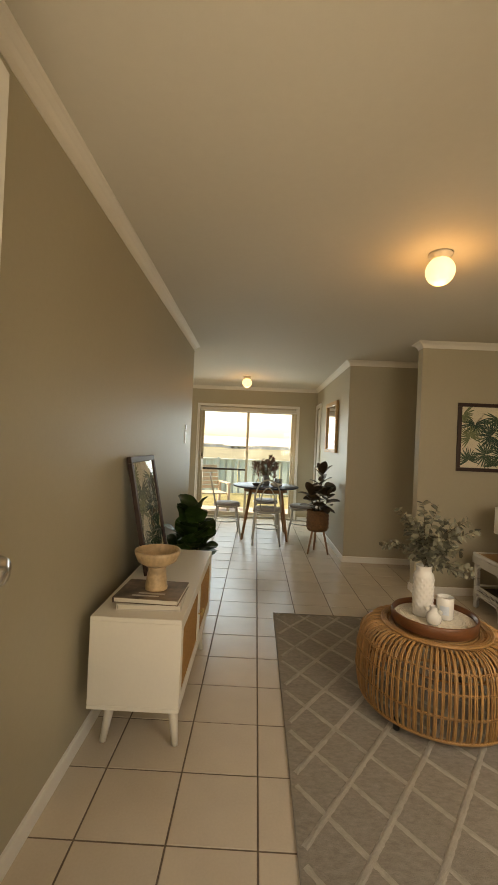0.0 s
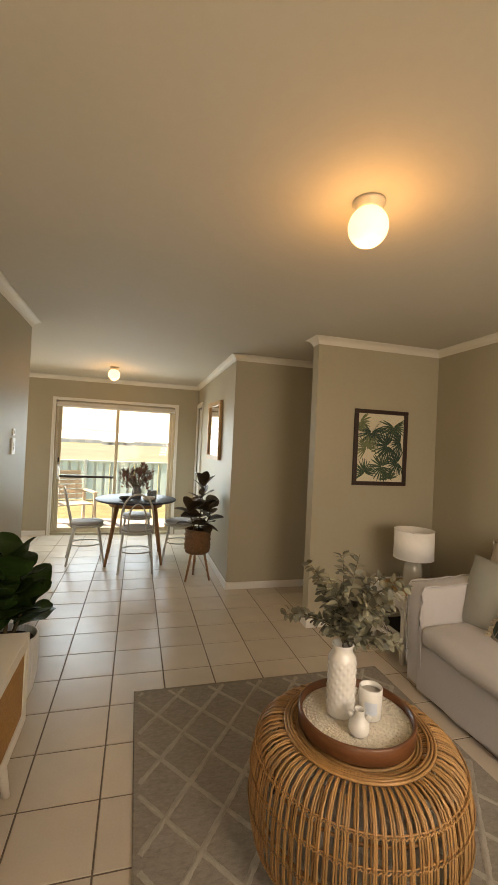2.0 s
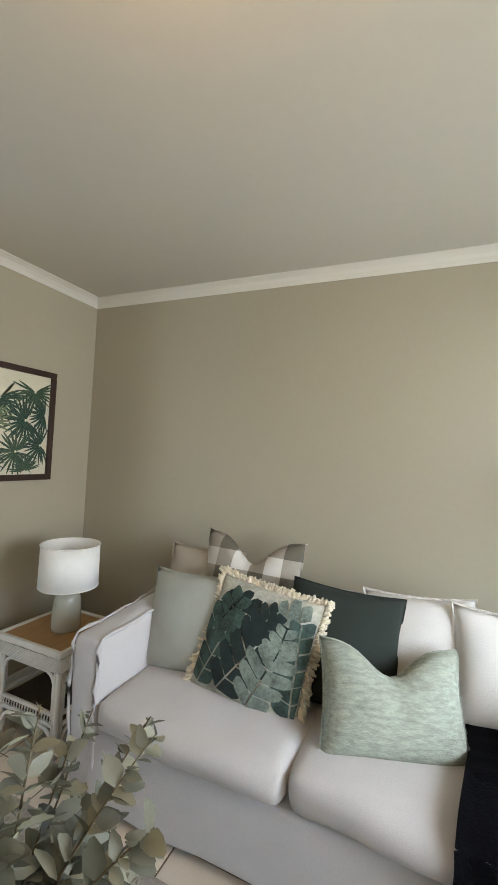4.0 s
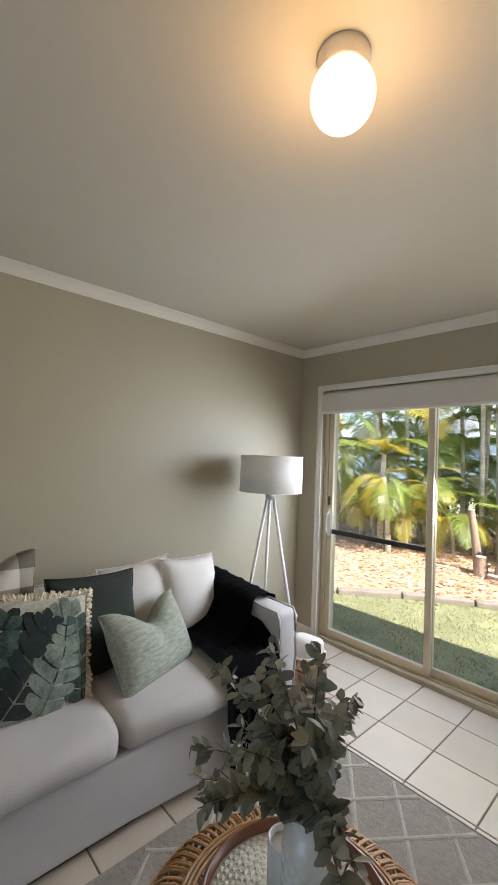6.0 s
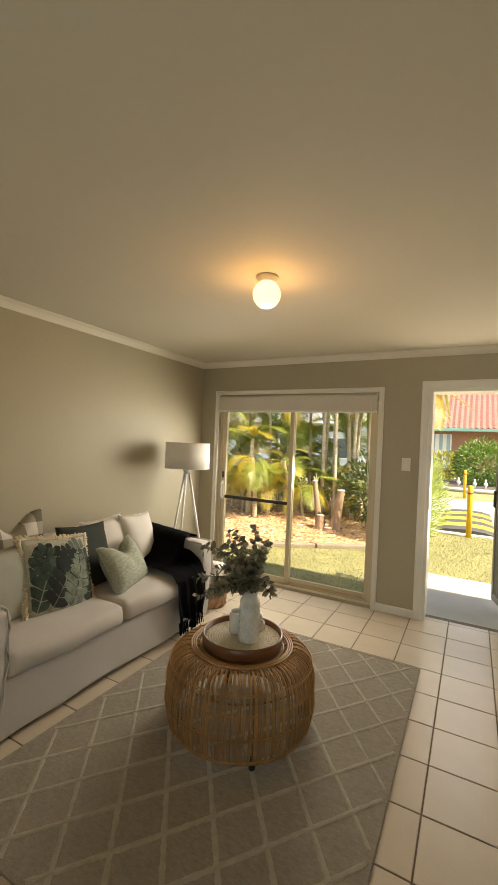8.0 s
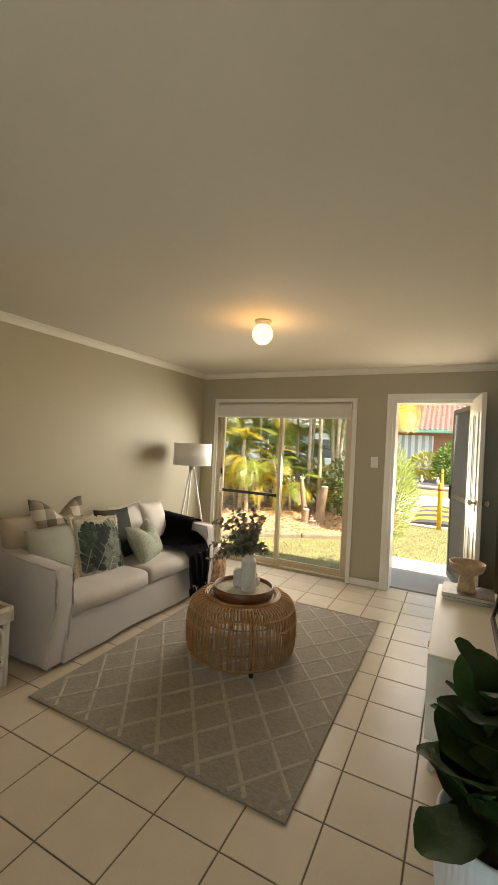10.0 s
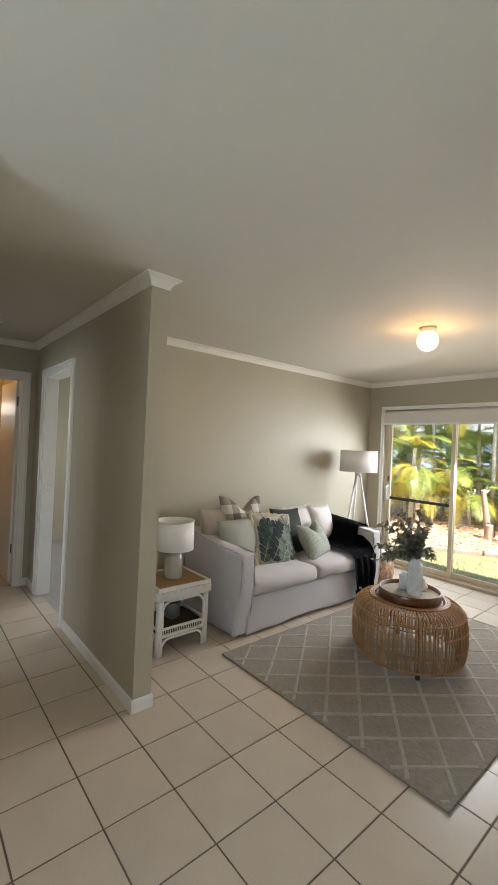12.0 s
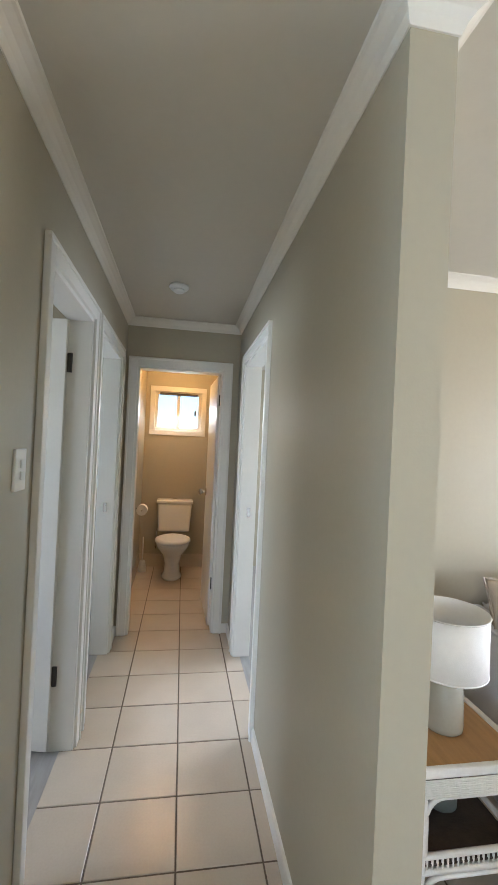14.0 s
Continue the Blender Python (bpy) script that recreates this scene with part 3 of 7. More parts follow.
def sofa():
    s = thing("sofa", 2.350, 2.560, 0, "pale linen slipcovered two-seat sofa with loose cushions", "sofa")
    x0, x1, y0, y1 = -0.415, 0.39, -0.935, 0.935      # front, back, south, north
    # skirted base: hangs in loose folds and dips a little between the feet
    bm = soft(x0 + 0.012, x1 - 0.02, y0 + 0.09, y1 - 0.09, 0.03, 0.305, 0.018, 0.004, 0.006, 1, 9)
    for v in bm.verts:
        low = max(0.0, 1 - v.co.z / 0.30)
        v.co.x -= (0.010 + 0.007 * math.sin(v.co.y * 17) + 0.004 * math.sin(v.co.y * 41 + 1)) * low if v.co.x < 0 else 0
        v.co.z += 0.010 * low * math.sin(v.co.y * 5 + 0.6)
    part("base", bm, SLIP, s)
    for k, sg in enumerate((-1, 1)):
        ya, yb = (y0, y0 + 0.135) if sg < 0 else (y1 - 0.135, y1)

        def crest(f):
            return 0.012 + 0.075 * f - 0.020 * math.sin(f * math.pi)
        bm = soft(x0, x1, ya, yb, 0.02, 0.640, 0.028, 0.010, 0.007, 3 + k, 9)
        for v in bm.verts:
            f = (v.co.x - x0) / (x1 - x0)
            if v.co.z > 0.33:
                v.co.z += crest(f) * (v.co.z - 0.33) / 0.31
            low = max(0.0, 1 - v.co.z / 0.40)
            v.co.y += sg * 0.022 * low + sg * 0.006 * low * math.sin(v.co.x * 26)
            v.co.x += 0.040 * low - 0.010 if f < 0.1 else 0
        part("arm", bm, SLIP, s)
        bm = bmesh.new()
        for yq in (ya + 0.004, yb - 0.004):
            pts = [(x0 + 0.026 - 0.038 * min(1, i / 7) + 0.004 * math.sin(i * 1.3), yq + sg * 0.012 * (1 - i / 12) + 0.0025 * math.sin(i * 2.1 + k), 0.03 + 0.585 * i / 12) for i in range(13)]
            pts += [(x0 + 0.010 + (x1 - x0 - 0.03) * i / 14, yq + 0.004 * math.sin(i * 1.7), 0.643 + crest(i / 14) + 0.003 * math.sin(i * 2.9)) for i in range(15)]
            tube(bm, pts, [0.007 + 0.0025 * math.sin(i * 2.3) for i in range(len(pts))], 6)
        part("flanged_seam", bm, SLIP, s)
    bm = soft(x1 - 0.15, x1, y0 + 0.12, y1 - 0.12, 0.04, 0.735, 0.045, 0.012, 0.010, 6, 8)
    part("back", bm, SLIP, s)
    bm = bmesh.new()
    tube(bm, [(x1 - 0.145, y0 + 0.14 + (2 * y1 - 0.28) * i / 40, 0.735 + 0.010 * math.sin(i * 0.9) + 0.005 * math.sin(i * 2.7)) for i in range(41)], 0.008, 6)
    part("back_seam", bm, SLIP, s)
    for k, (ya, yb) in enumerate(((y0 + 0.130, 0.035), (0.047, y1 - 0.130))):
        bm = soft(x0 - 0.015, x1 - 0.14, ya, yb, 0.308, 0.436, 0.048, 0.030, 0.012, 8 + k, 8)
        for v in bm.verts:
            u = (v.co.y - ya) / (yb - ya)
            if v.co.z > 0.37:
                v.co.z += 0.010 * math.sin(v.co.x * 9 + k) * math.sin(u * math.pi) - 0.012 * math.exp(-((v.co.x - 0.12) / 0.13) ** 2)
        c = part("seat_cushion", bm, SLIP2, s)
        bm = bmesh.new()
        pts = [(x0 + 0.030 - 0.040 * math.sin(math.pi * i / 30) ** 0.4, ya + 0.11 + (yb - ya - 0.22) * i / 30, 0.334 + 0.004 * math.sin(i * 1.7)) for i in range(31)]
        tube(bm, pts, [0.007 + 0.003 * random.random() for _ in pts], 5)
        part("frayed_seam", bm, SLIP2, c)
    for fx in (x0 + 0.08, x1 - 0.06):
        for fy in (y0 + 0.07, y1 - 0.07):
            bm = bmesh.new()
            lathe(bm, [(0.018, 0.0), (0.022, 0.02), (0.022, 0.05)], fx, fy, 12)
            part("foot", bm, DARKMETAL, s)
    return s


sofa()


def pillow_bm(w, h, t, flange=0.0, n=18, chop=0.0, seed=0):
    """A scatter cushion in its own x (width), z (height), y (thickness): pinched corners, soft bulge, an optional dent in the top."""
    bm = bmesh.new()
    for side in (1, -1):
        grid = []
        for i in range(n + 1):
            row = []
            for j in range(n + 1):
                u, v = 2 * i / n - 1, 2 * j / n - 1
                pin = 1 - 0.07 * (1 - v * v) * abs(u) ** 6
                pin2 = 1 - 0.07 * (1 - u * u) * abs(v) ** 6
                x, z = u * w / 2 * pin, v * h / 2 * pin2
                f = (1 - abs(u) ** 2.4) * (1 - abs(v) ** 2.4)
                y = side * (t / 2 * max(0, f) ** 0.55)
                if chop and v > -0.6:
                    d = chop * math.exp(-(u / 0.40) ** 2) * ((v + 0.6) / 1.6) ** 1.6
                    z -= d
                    y *= 1 - 0.35 * math.exp(-(u / 0.22) ** 2) * ((v + 0.6) / 1.6)
                k = noise.noise(Vector((x * 9, z * 9, seed + side)))
                y += side * 0.006 * k * (1 if f > 0.02 else 0)
                row.append(bm.verts.new((x, y, z)))
            grid.append(row)
        for i in range(n):
            for j in range(n):
                q = (grid[i][j], grid[i + 1][j], grid[i + 1][j + 1], grid[i][j + 1])
                f = bm.faces.new(q if side < 0 else q[::-1])
                f.smooth = True
    bmesh.ops.remove_doubles(bm, verts=bm.verts, dist=1e-4)
    return bm


def rim(w, h, n=60, chop=0.0):
    """Points round a cushion's seam."""
    pts = []
    for k in range(4):
        for i in range(n // 4):
            s = 2 * i / (n // 4) - 1
            u, v = ((s, -1), (1, s), (-s, 1), (-1, -s))[k]
            pin = 1 - 0.07 * (1 - v * v) * abs(u) ** 6
            pin2 = 1 - 0.07 * (1 - u * u) * abs(v) ** 6
            z = v * h / 2 * pin2
            if chop and v > -0.6:
                z -= chop * math.exp(-(u / 0.40) ** 2) * ((v + 0.6) / 1.6) ** 1.6
            pts.append((u * w / 2 * pin, 0, z))
    return pts


def cushion(label, m, w, h, t, material, edge=None, chop=0.0, seed=0, fringe=None, flange=None):
    c = new("scatter_cushion")
    c.matrix_basis = m
    tagged(c, label, "cushion", "cushions on the sofa")
    part("cover", pillow_bm(w, h, t, chop=chop, seed=seed), material, c)
    pts = rim(w, h, 72, chop)
    if edge:
        bm = bmesh.new()
        tube(bm, pts, 0.004, 6, closed=True)
        part("piping", bm, edge, c)
    if flange:
        bm = bmesh.new()
        rr = random.Random(seed)
        for a, b in zip(pts, pts[1:] + pts[:1]):
            k = 1.045
            va = [bm.verts.new((a[0], 0.002, a[2])), bm.verts.new((b[0], 0.002, b[2])), bm.verts.new((b[0] * k, rr.uniform(-.006, .006), b[2] * k)), bm.verts.new((a[0] * k, rr.uniform(-.006, .006), a[2] * k))]
            bm.faces.new(va)
        bmesh.ops.remove_doubles(bm, verts=bm.verts, dist=0.004)
        bmesh.ops.solidify(bm, geom=bm.faces[:], thickness=0.004)
        part("flange", bm, flange, c)
    if fringe:
        bm = bmesh.new()
        rr = random.Random(seed)
        dense = rim(w, h, 340, chop)
        for p in dense:
            out = Vector(p).normalized()
            for _ in range(5):
                q = Vector(p) + Vector((rr.uniform(-.005, .005), rr.uniform(-.010, .010), rr.uniform(-.005, .005)))
                e = q + out * rr.uniform(0.010, 0.020) + Vector((rr.uniform(-.012, .012), rr.uniform(-.012, .012), rr.uniform(-.012, .008)))
                tube(bm, [q - out * 0.008, e], [0.0055, 0.0050], 4)
        f = part("fringe", bm, fringe, c, "thick cream cotton fringe")
        f["kind"] = "stuff"
    return c


def banana_print(parent, w, h, t, seed):
    """Broad split leaves printed on a cushion's front: lobes on both sides of a pale midrib, following the cloth."""
    rr = random.Random(seed)

    def on(x, z):
        u, v = 2 * x / w, 2 * z / h
        f = max(0.0, (1 - abs(u) ** 2.4) * (1 - abs(v) ** 2.4))
        return Vector((x, -(t / 2 * f ** 0.55) - 0.006 * noise.noise(Vector((x * 9, z * 9, seed - 1))) - 0.0026, z))
    leaves = ((-0.20, 0.12, -8, 0.22, 0.085), (0.02, 0.06, 28, 0.20, 0.10), (-0.19, -0.20, 72, 0.30, 0.075), (0.20, -0.20, 96, 0.34, 0.085), (-0.10, -0.19, 58, 0.36, 0.105), (0.03, -0.21, 70, 0.27, 0.10), (-0.20, -0.03, 62, 0.22, 0.08), (-0.04, 0.02, 50, 0.17, 0.075), (0.10, -0.06, 84, 0.16, 0.06))
    for k, (cx, cz, way, L, broad) in enumerate(leaves):
        bm = bmesh.new()
        lift = Vector((0, -0.0007 * k, 0))
        d = Vector((math.cos(radians(way)), math.sin(radians(way))))
        q = Vector((-d.y, d.x))
        n = max(4, int(L / 0.052))
        for i in range(n):
            for sg in (-1, 1):
                a0, a1 = i / n + 0.006, (i + 1) / n - rr.uniform(0.004, 0.022)
                wide = broad * math.sin(math.pi * min(1, 0.22 + 0.66 * (i + 0.5) / n)) * rr.uniform(0.88, 1.12)
                grid = []
                for e in range(7):
                    r = 0.0035 + wide * e / 6
                    pinch = (1 - (e / 6) ** 7) * 0.5 + 0.5
                    mid, half = (a0 + a1) / 2 * L + 0.38 * r, (a1 - a0) / 2 * L * pinch
                    grid.append([Vector((cx, cz)) + d * (mid + o * half) + q * sg * r for o in (-1, -0.33, 0.33, 1)])
                grid = [[Vector((max(-0.452 * w, min(0.452 * w, p.x)), max(-0.452 * h, min(0.452 * h, p.y)))) for p in row] for row in grid]
                vs = [[bm.verts.new(on(p.x, p.y) + lift) for p in row] for row in grid]
                for ra, rb in zip(vs, vs[1:]):
                    for o in range(3):
                        if (ra[o + 1].co - ra[o].co).length * (rb[o].co - ra[o].co).length > 1e-7:
                            bm.faces.new((ra[o], ra[o + 1], rb[o + 1], rb[o])).smooth = True
        part("printed_leaf", bm, LEAFINK[(0, 2, 1, 1, 0, 2, 1, 0, 2)[k]], parent)


def lean(x, y, z, face, tilt, roll=0):
    """Stands at x, y, z (its middle); face: degrees of the way it faces from -x; tilt: degrees that it leans back."""
    return pose(x, y, z, 0, 0, face - 90) @ pose(0, 0, 0, -tilt, 0, 0) @ pose(0, 0, 0, 0, roll, 0)


SAGE = mat("sage_linen", (0.37, 0.375, 0.325), 0.95, var=0.08, scale=9, fine=200, bump=0.3, bscale=300)
BEIGE = mat("beige_linen", (0.40, 0.34, 0.27), 0.95, var=0.08, scale=9, fine=200, bump=0.3, bscale=300)
FOREST = mat("forest_green_cotton", (0.018, 0.024, 0.018), 0.9, var=0.15, scale=9, fine=160, bump=0.25, bscale=240)
OFFWHITE = mat("washed_white_linen", (0.66, 0.62, 0.57), 0.95, var=0.05, scale=8, fine=180, bump=0.3, bscale=240)
CREAM = mat("cream_cotton_fringe", (0.68, 0.60, 0.46), 0.95, var=0.15, scale=30)
SLUB = mat("green_slub_linen", (0.315, 0.335, 0.272), 0.95, var=0.32, scale=70, fine=260, stretch=(0.35, 1, 1.3), bump=0.3, bscale=200)


def check_mat():
    m = mat("buffalo_check_linen", (0.4, 0.38, 0.33), 0.95, var=0.06, scale=9, bump=0.35, bscale=300)
    n, link = m.node_tree.nodes, m.node_tree.links.new
    p = n["Principled BSDF"]
    tc, sep = n.new("ShaderNodeTexCoord"), n.new("ShaderNodeSeparateXYZ")
    link(tc.outputs["Object"], sep.inputs[0])
    bands = []
    for ch in ("X", "Z"):
        a, b = n.new("ShaderNodeMath"), n.new("ShaderNodeMath")
        a.operation, b.operation = "MULTIPLY", "SINE"
        a.inputs[1].default_value = math.pi / 0.082
        link(sep.outputs[ch], a.inputs[0])
        link(a.outputs[0], b.inputs[0])
        r = n.new("ShaderNodeMapRange")
        r.inputs["From Min"].default_value, r.inputs["From Max"].default_value = -0.06, 0.06
        link(b.outputs[0], r.inputs["Value"])
        bands.append(r)
    s = n.new("ShaderNodeMath")
    link(bands[0].outputs[0], s.inputs[0]), link(bands[1].outputs[0], s.inputs[1])
    h = n.new("ShaderNodeMath")
    h.operation = "MULTIPLY"
    h.inputs[1].default_value = 0.5
    link(s.outputs[0], h.inputs[0])
    ramp = n.new("ShaderNodeValToRGB")
    ramp.color_ramp.interpolation = "CONSTANT"
    e = ramp.color_ramp.elements
    e[0].position, e[0].color = 0.0, (0.63, 0.59, 0.53, 1)
    e[1].position, e[1].color = 0.75, (0.13, 0.115, 0.085, 1)
    mid = e.new(0.3)
    mid.color = (0.33, 0.29, 0.235, 1)
    link(h.outputs[0], ramp.inputs[0])
    old = p.inputs["Base Color"].links[0].from_node
    link(ramp.outputs[0], old.inputs["Color"])
    return m


CHECK = check_mat()
LEAFCLOTH = mat("watercolour_print_cloth", (0.40, 0.385, 0.315), 0.9, var=0.45, scale=11, fine=70, bump=0.25, bscale=260)
LEAFINK = [mat("print_ink_dark", (0.010, 0.019, 0.017), 0.9, var=0.4, scale=24, bump=0.2, bscale=260), mat("print_ink_green", (0.040, 0.068, 0.056), 0.9, var=0.8, scale=22, bump=0.2, bscale=260), mat("print_ink_grey", (0.16, 0.19, 0.155), 0.9, var=0.7, scale=16, bump=0.2, bscale=260)]
cushion("beige linen cushion against the sofa back", lean(2.530, 3.265, 0.700, 4, 16), 0.42, 0.42, 0.15, BEIGE, BEIGE, seed=1, flange=BEIGE)
cushion("large grey and white buffalo check cushion", lean(2.520, 3.010, 0.755, 3, 14, 2), 0.51, 0.50, 0.17, CHECK, CHECK, seed=2, chop=0.12)
cushion("pale sage linen cushion leaning on the sofa arm", lean(2.310, 3.200, 0.625, 2, 17, -2), 0.43, 0.44, 0.17, SAGE, SAGE, seed=3)
cushion("white linen back cushion behind the dark cushion", lean(2.550, 2.655, 0.620, 0, 12), 0.42, 0.40, 0.14, OFFWHITE, None, seed=9, flange=OFFWHITE)
cushion("white linen cushion against the sofa back", lean(2.500, 2.250, 0.655, 2, 15, -3), 0.42, 0.42, 0.16, OFFWHITE, None, seed=4, flange=OFFWHITE)
cushion("white linen cushion with a frayed edge", lean(2.470, 1.930, 0.650, 10, 17, 4), 0.42, 0.42, 0.17, OFFWHITE, None, seed=5, flange=OFFWHITE)
cushion("dark forest green cotton cushion", lean(2.390, 2.535, 0.645, 8, 18, 4), 0.46, 0.46, 0.14, FOREST, FOREST, seed=6)
leafy = cushion("tropical leaf print cushion with a cream fringe", lean(2.270, 2.850, 0.622, 4, 23, 8), 0.48, 0.48, 0.16, LEAFCLOTH, None, seed=7, fringe=CREAM)
banana_print(leafy, 0.48, 0.48, 0.16, 7)
cushion("small sage green slub cushion, dented on top", lean(2.230, 2.325, 0.572, 20, 30, 1), 0.50, 0.37, 0.18, SLUB, SLUB, seed=8, chop=0.10)


def throw():
    """A black throw over the back of the far arm, lying on the seat and hanging down the sofa's front."""
    t = thing("throw_blanket", 2.350, 1.680, 0.0, "black knitted throw draped over the sofa arm", "throw")
    bm = bmesh.new()

    def sheet(nu, nv, at):
        grid = [[bm.verts.new(at(i / nu, j / nv)) for j in range(nv + 1)] for i in range(nu + 1)]
        for a, b in zip(grid, grid[1:]):
            for j in range(nv):
                bm.faces.new((a[j], b[j], b[j + 1], a[j + 1]))
    prof = [(0.40, 0.492), (0.30, 0.500), (0.20, 0.530), (0.135, 0.60), (0.112, 0.670), (0.080, 0.690), (0.03, 0.694), (-0.02, 0.690), (-0.062, 0.672), (-0.084, 0.60), (-0.092, 0.50), (-0.094, 0.40)]

    def saddle(u, v):
        x = -0.235 + 0.52 * u
        q = v * (len(prof) - 1)
        (ya, za), (yb, zb) = prof[int(q)], prof[min(len(prof) - 1, int(q) + 1)]
        y, z = ya + (yb - ya) * (q - int(q)), za + (zb - za) * (q - int(q))
        f = (x + 0.415) / 0.805
        rise = (0.070 * f - 0.012) * max(0.0, min(1.0, (z - 0.50) / 0.15))
        wob = noise.noise(Vector((x * 9, v * 3, 4.2)))
        fold = 0.007 * math.sin(x * 44 + v * 4) + 0.008 * wob
        return (x + 0.016 * wob - 0.05 * (1 - v) * (1 - u), y + (fold if v > 0.7 else abs(fold)), z + rise + abs(fold) * 0.8)

    def lap(u, v):
        x, y = -0.462 + 0.33 * u, 0.098 + (0.36 - 0.05 * u) * v
        wob = noise.noise(Vector((x * 10, y * 10, 1.7)))
        climb = 0.10 * math.exp(-((y - 0.098) / 0.035) ** 2) * min(1.0, u * 2.2)
        edge = -0.055 * max(0.0, 1 - u / 0.22) ** 2
        return (x, y, 0.488 + climb + edge + 0.010 * abs(math.sin(y * 46 + x * 9)) + 0.008 * wob)

    def tail(u, v):
        y = 0.090 + 0.375 * u
        zb = 0.035 + 0.10 * abs(math.sin(u * 5.6 + 0.5)) ** 2 + 0.03 * u
        x = -0.468 - 0.014 * math.sin(v * 2.6) + (0.006 + 0.013 * v) * math.sin(u * 23 + v * 2.2) - 0.008 * v
        return (x, 0.275 + (y - 0.275) * (1 - 0.20 * v * v) + 0.006 * math.sin(v * 9 + u * 4), 0.445 + (zb - 0.445) * v)
    sheet(30, 33, saddle)
    sheet(12, 16, lap)
    sheet(30, 20, tail)
    bmesh.ops.solidify(bm, geom=bm.faces[:], thickness=0.010)
    for f in bm.faces:
        f.smooth = True
    part("cloth", bm, KNIT, t)
    bm = bmesh.new()
    rr = random.Random(5)
    for k in range(46):
        y = 0.13 + 0.29 * rr.random()
        tube(bm, [(-0.480 + rr.uniform(-.012, .012), y, 0.14), (-0.485 + rr.uniform(-.02, .02), y + rr.uniform(-.01, .01), 0.09 - rr.uniform(0.02, 0.05))], 0.003, 4)
    f = part("tassels", bm, KNIT, t)
    f["kind"] = "stuff"


KNIT = mat("black_knit", (0.006, 0.006, 0.008), 1.0, var=0.3, scale=30, bump=0.8, bscale=150, spec=0.15)
throw()

WOODTOP = mat("tan_timber_top", (0.36, 0.20, 0.075), 0.45, var=0.18, scale=5, fine=60, stretch=(1, 10, 1), bump=0.05)
SHELFWEAVE = mat("dark_woven_shelf", (0.05, 0.036, 0.026), 0.8, var=0.3, scale=40, bump=0.5, bscale=200)
WCANE = mat("white_painted_cane", (0.70, 0.68, 0.63), 0.5, var=0.06, scale=20, bump=0.25, bscale=90)


def side_table():
    s = thing("side_table", 2.250, 3.900, 0, "white painted cane side table with a tan timber top", "side table")
    hx, hy, H = 0.205, 0.215, 0.475
    part("top_panel", rbox(-hx + 0.02, hx - 0.02, -hy + 0.02, hy - 0.02, H - 0.022, H - 0.008, 0.002, 1), WOODTOP, s)
    for n, q in (("top_edge", (-hx, hx, -hy, -hy + 0.022)), ("top_edge", (-hx, hx, hy - 0.022, hy)), ("top_edge", (-hx, -hx + 0.022, -hy + 0.022, hy - 0.022)), ("top_edge", (hx - 0.022, hx, -hy + 0.022, hy - 0.022))):
        part(n, rbox(*q, H - 0.03, H, 0.006, 2), WCANE, s)
    for k in range(9):
        z = H - 0.034 - k * 0.0065
        bm = bmesh.new()
        tube(bm, [(-hx, -hy, z), (hx, -hy, z), (hx, hy, z), (-hx, hy, z)], 0.0036, 5, closed=True)
        part("apron_cane", bm, WCANE, s)
    c = 0.022
    for sx in (-1, 1):
        for sy in (-1, 1):
            bm = bmesh.new()
            x, y = sx * (hx - c), sy * (hy - c)
            tube(bm, [(x, y, 0), (x, y, H - 0.03)], 0.014, 10)
            tube(bm, [(x - sx * 0.022, y, 0), (x - sx * 0.022, y, H - 0.10)], 0.009, 8)
            tube(bm, [(x, y - sy * 0.022, 0), (x, y - sy * 0.022, H - 0.10)], 0.009, 8)
            part("leg", bm, WCANE, s)

    def arch(a, b, z0, ztop, fixed, axis):
        bm = bmesh.new()
        pts = [(a, z0)]
        r = 0.06
        for k in range(7):
            t = math.pi - k * math.pi / 12
            pts.append((a + r + r * math.cos(t), ztop - r + r * math.sin(t)))
        for k in range(7):
            t = math.pi / 2 - k * math.pi / 12
            pts.append((b - r + r * math.cos(t), ztop - r + r * math.sin(t)))
        pts.append((b, z0))
        tube(bm, [((p, fixed, z) if axis == "x" else (fixed, p, z)) for p, z in pts], 0.009, 8)
        part("arch", bm, WCANE, s)
    for sy in (-1, 1):
        for z0, zt in ((0.19, H - 0.105), (0.005, 0.115)):
            arch(-hx + 0.05, hx - 0.05, z0, zt, sy * (hy - c), "x")
    for sx in (-1, 1):
        for z0, zt in ((0.19, H - 0.105), (0.005, 0.115)):
            arch(-hy + 0.05, hy - 0.05, z0, zt, sx * (hx - c), "y")
    part("shelf", rbox(-hx + 0.02, hx - 0.02, -hy + 0.02, hy - 0.02, 0.150, 0.162, 0.003, 1), SHELFWEAVE, s, "dark woven lower shelf")
    for sx in (-1, 1):
        for z in (0.135, 0.185):
            bm = bmesh.new()
            tube(bm, [(sx * (hx - c), -hy + c, z), (sx * (hx - c), hy - c, z)], 0.010, 8)
            part("shelf_rail", bm, WCANE, s)
        bm = bmesh.new()
        for k in range(18):
            y = -hy + 0.06 + k * (2 * hy - 0.12) / 17
            tube(bm, [(sx * (hx - c), y, 0.135), (sx * (hx - c), y, 0.185)], 0.004, 5)
        part("spindles", bm, WCANE, s)
    for sy in (-1, 1):
        for z in (0.135, 0.185):
            bm = bmesh.new()
            tube(bm, [(-hx + c, sy * (hy - c), z), (hx - c, sy * (hy - c), z)], 0.010, 8)
            part("shelf_rail", bm, WCANE, s)


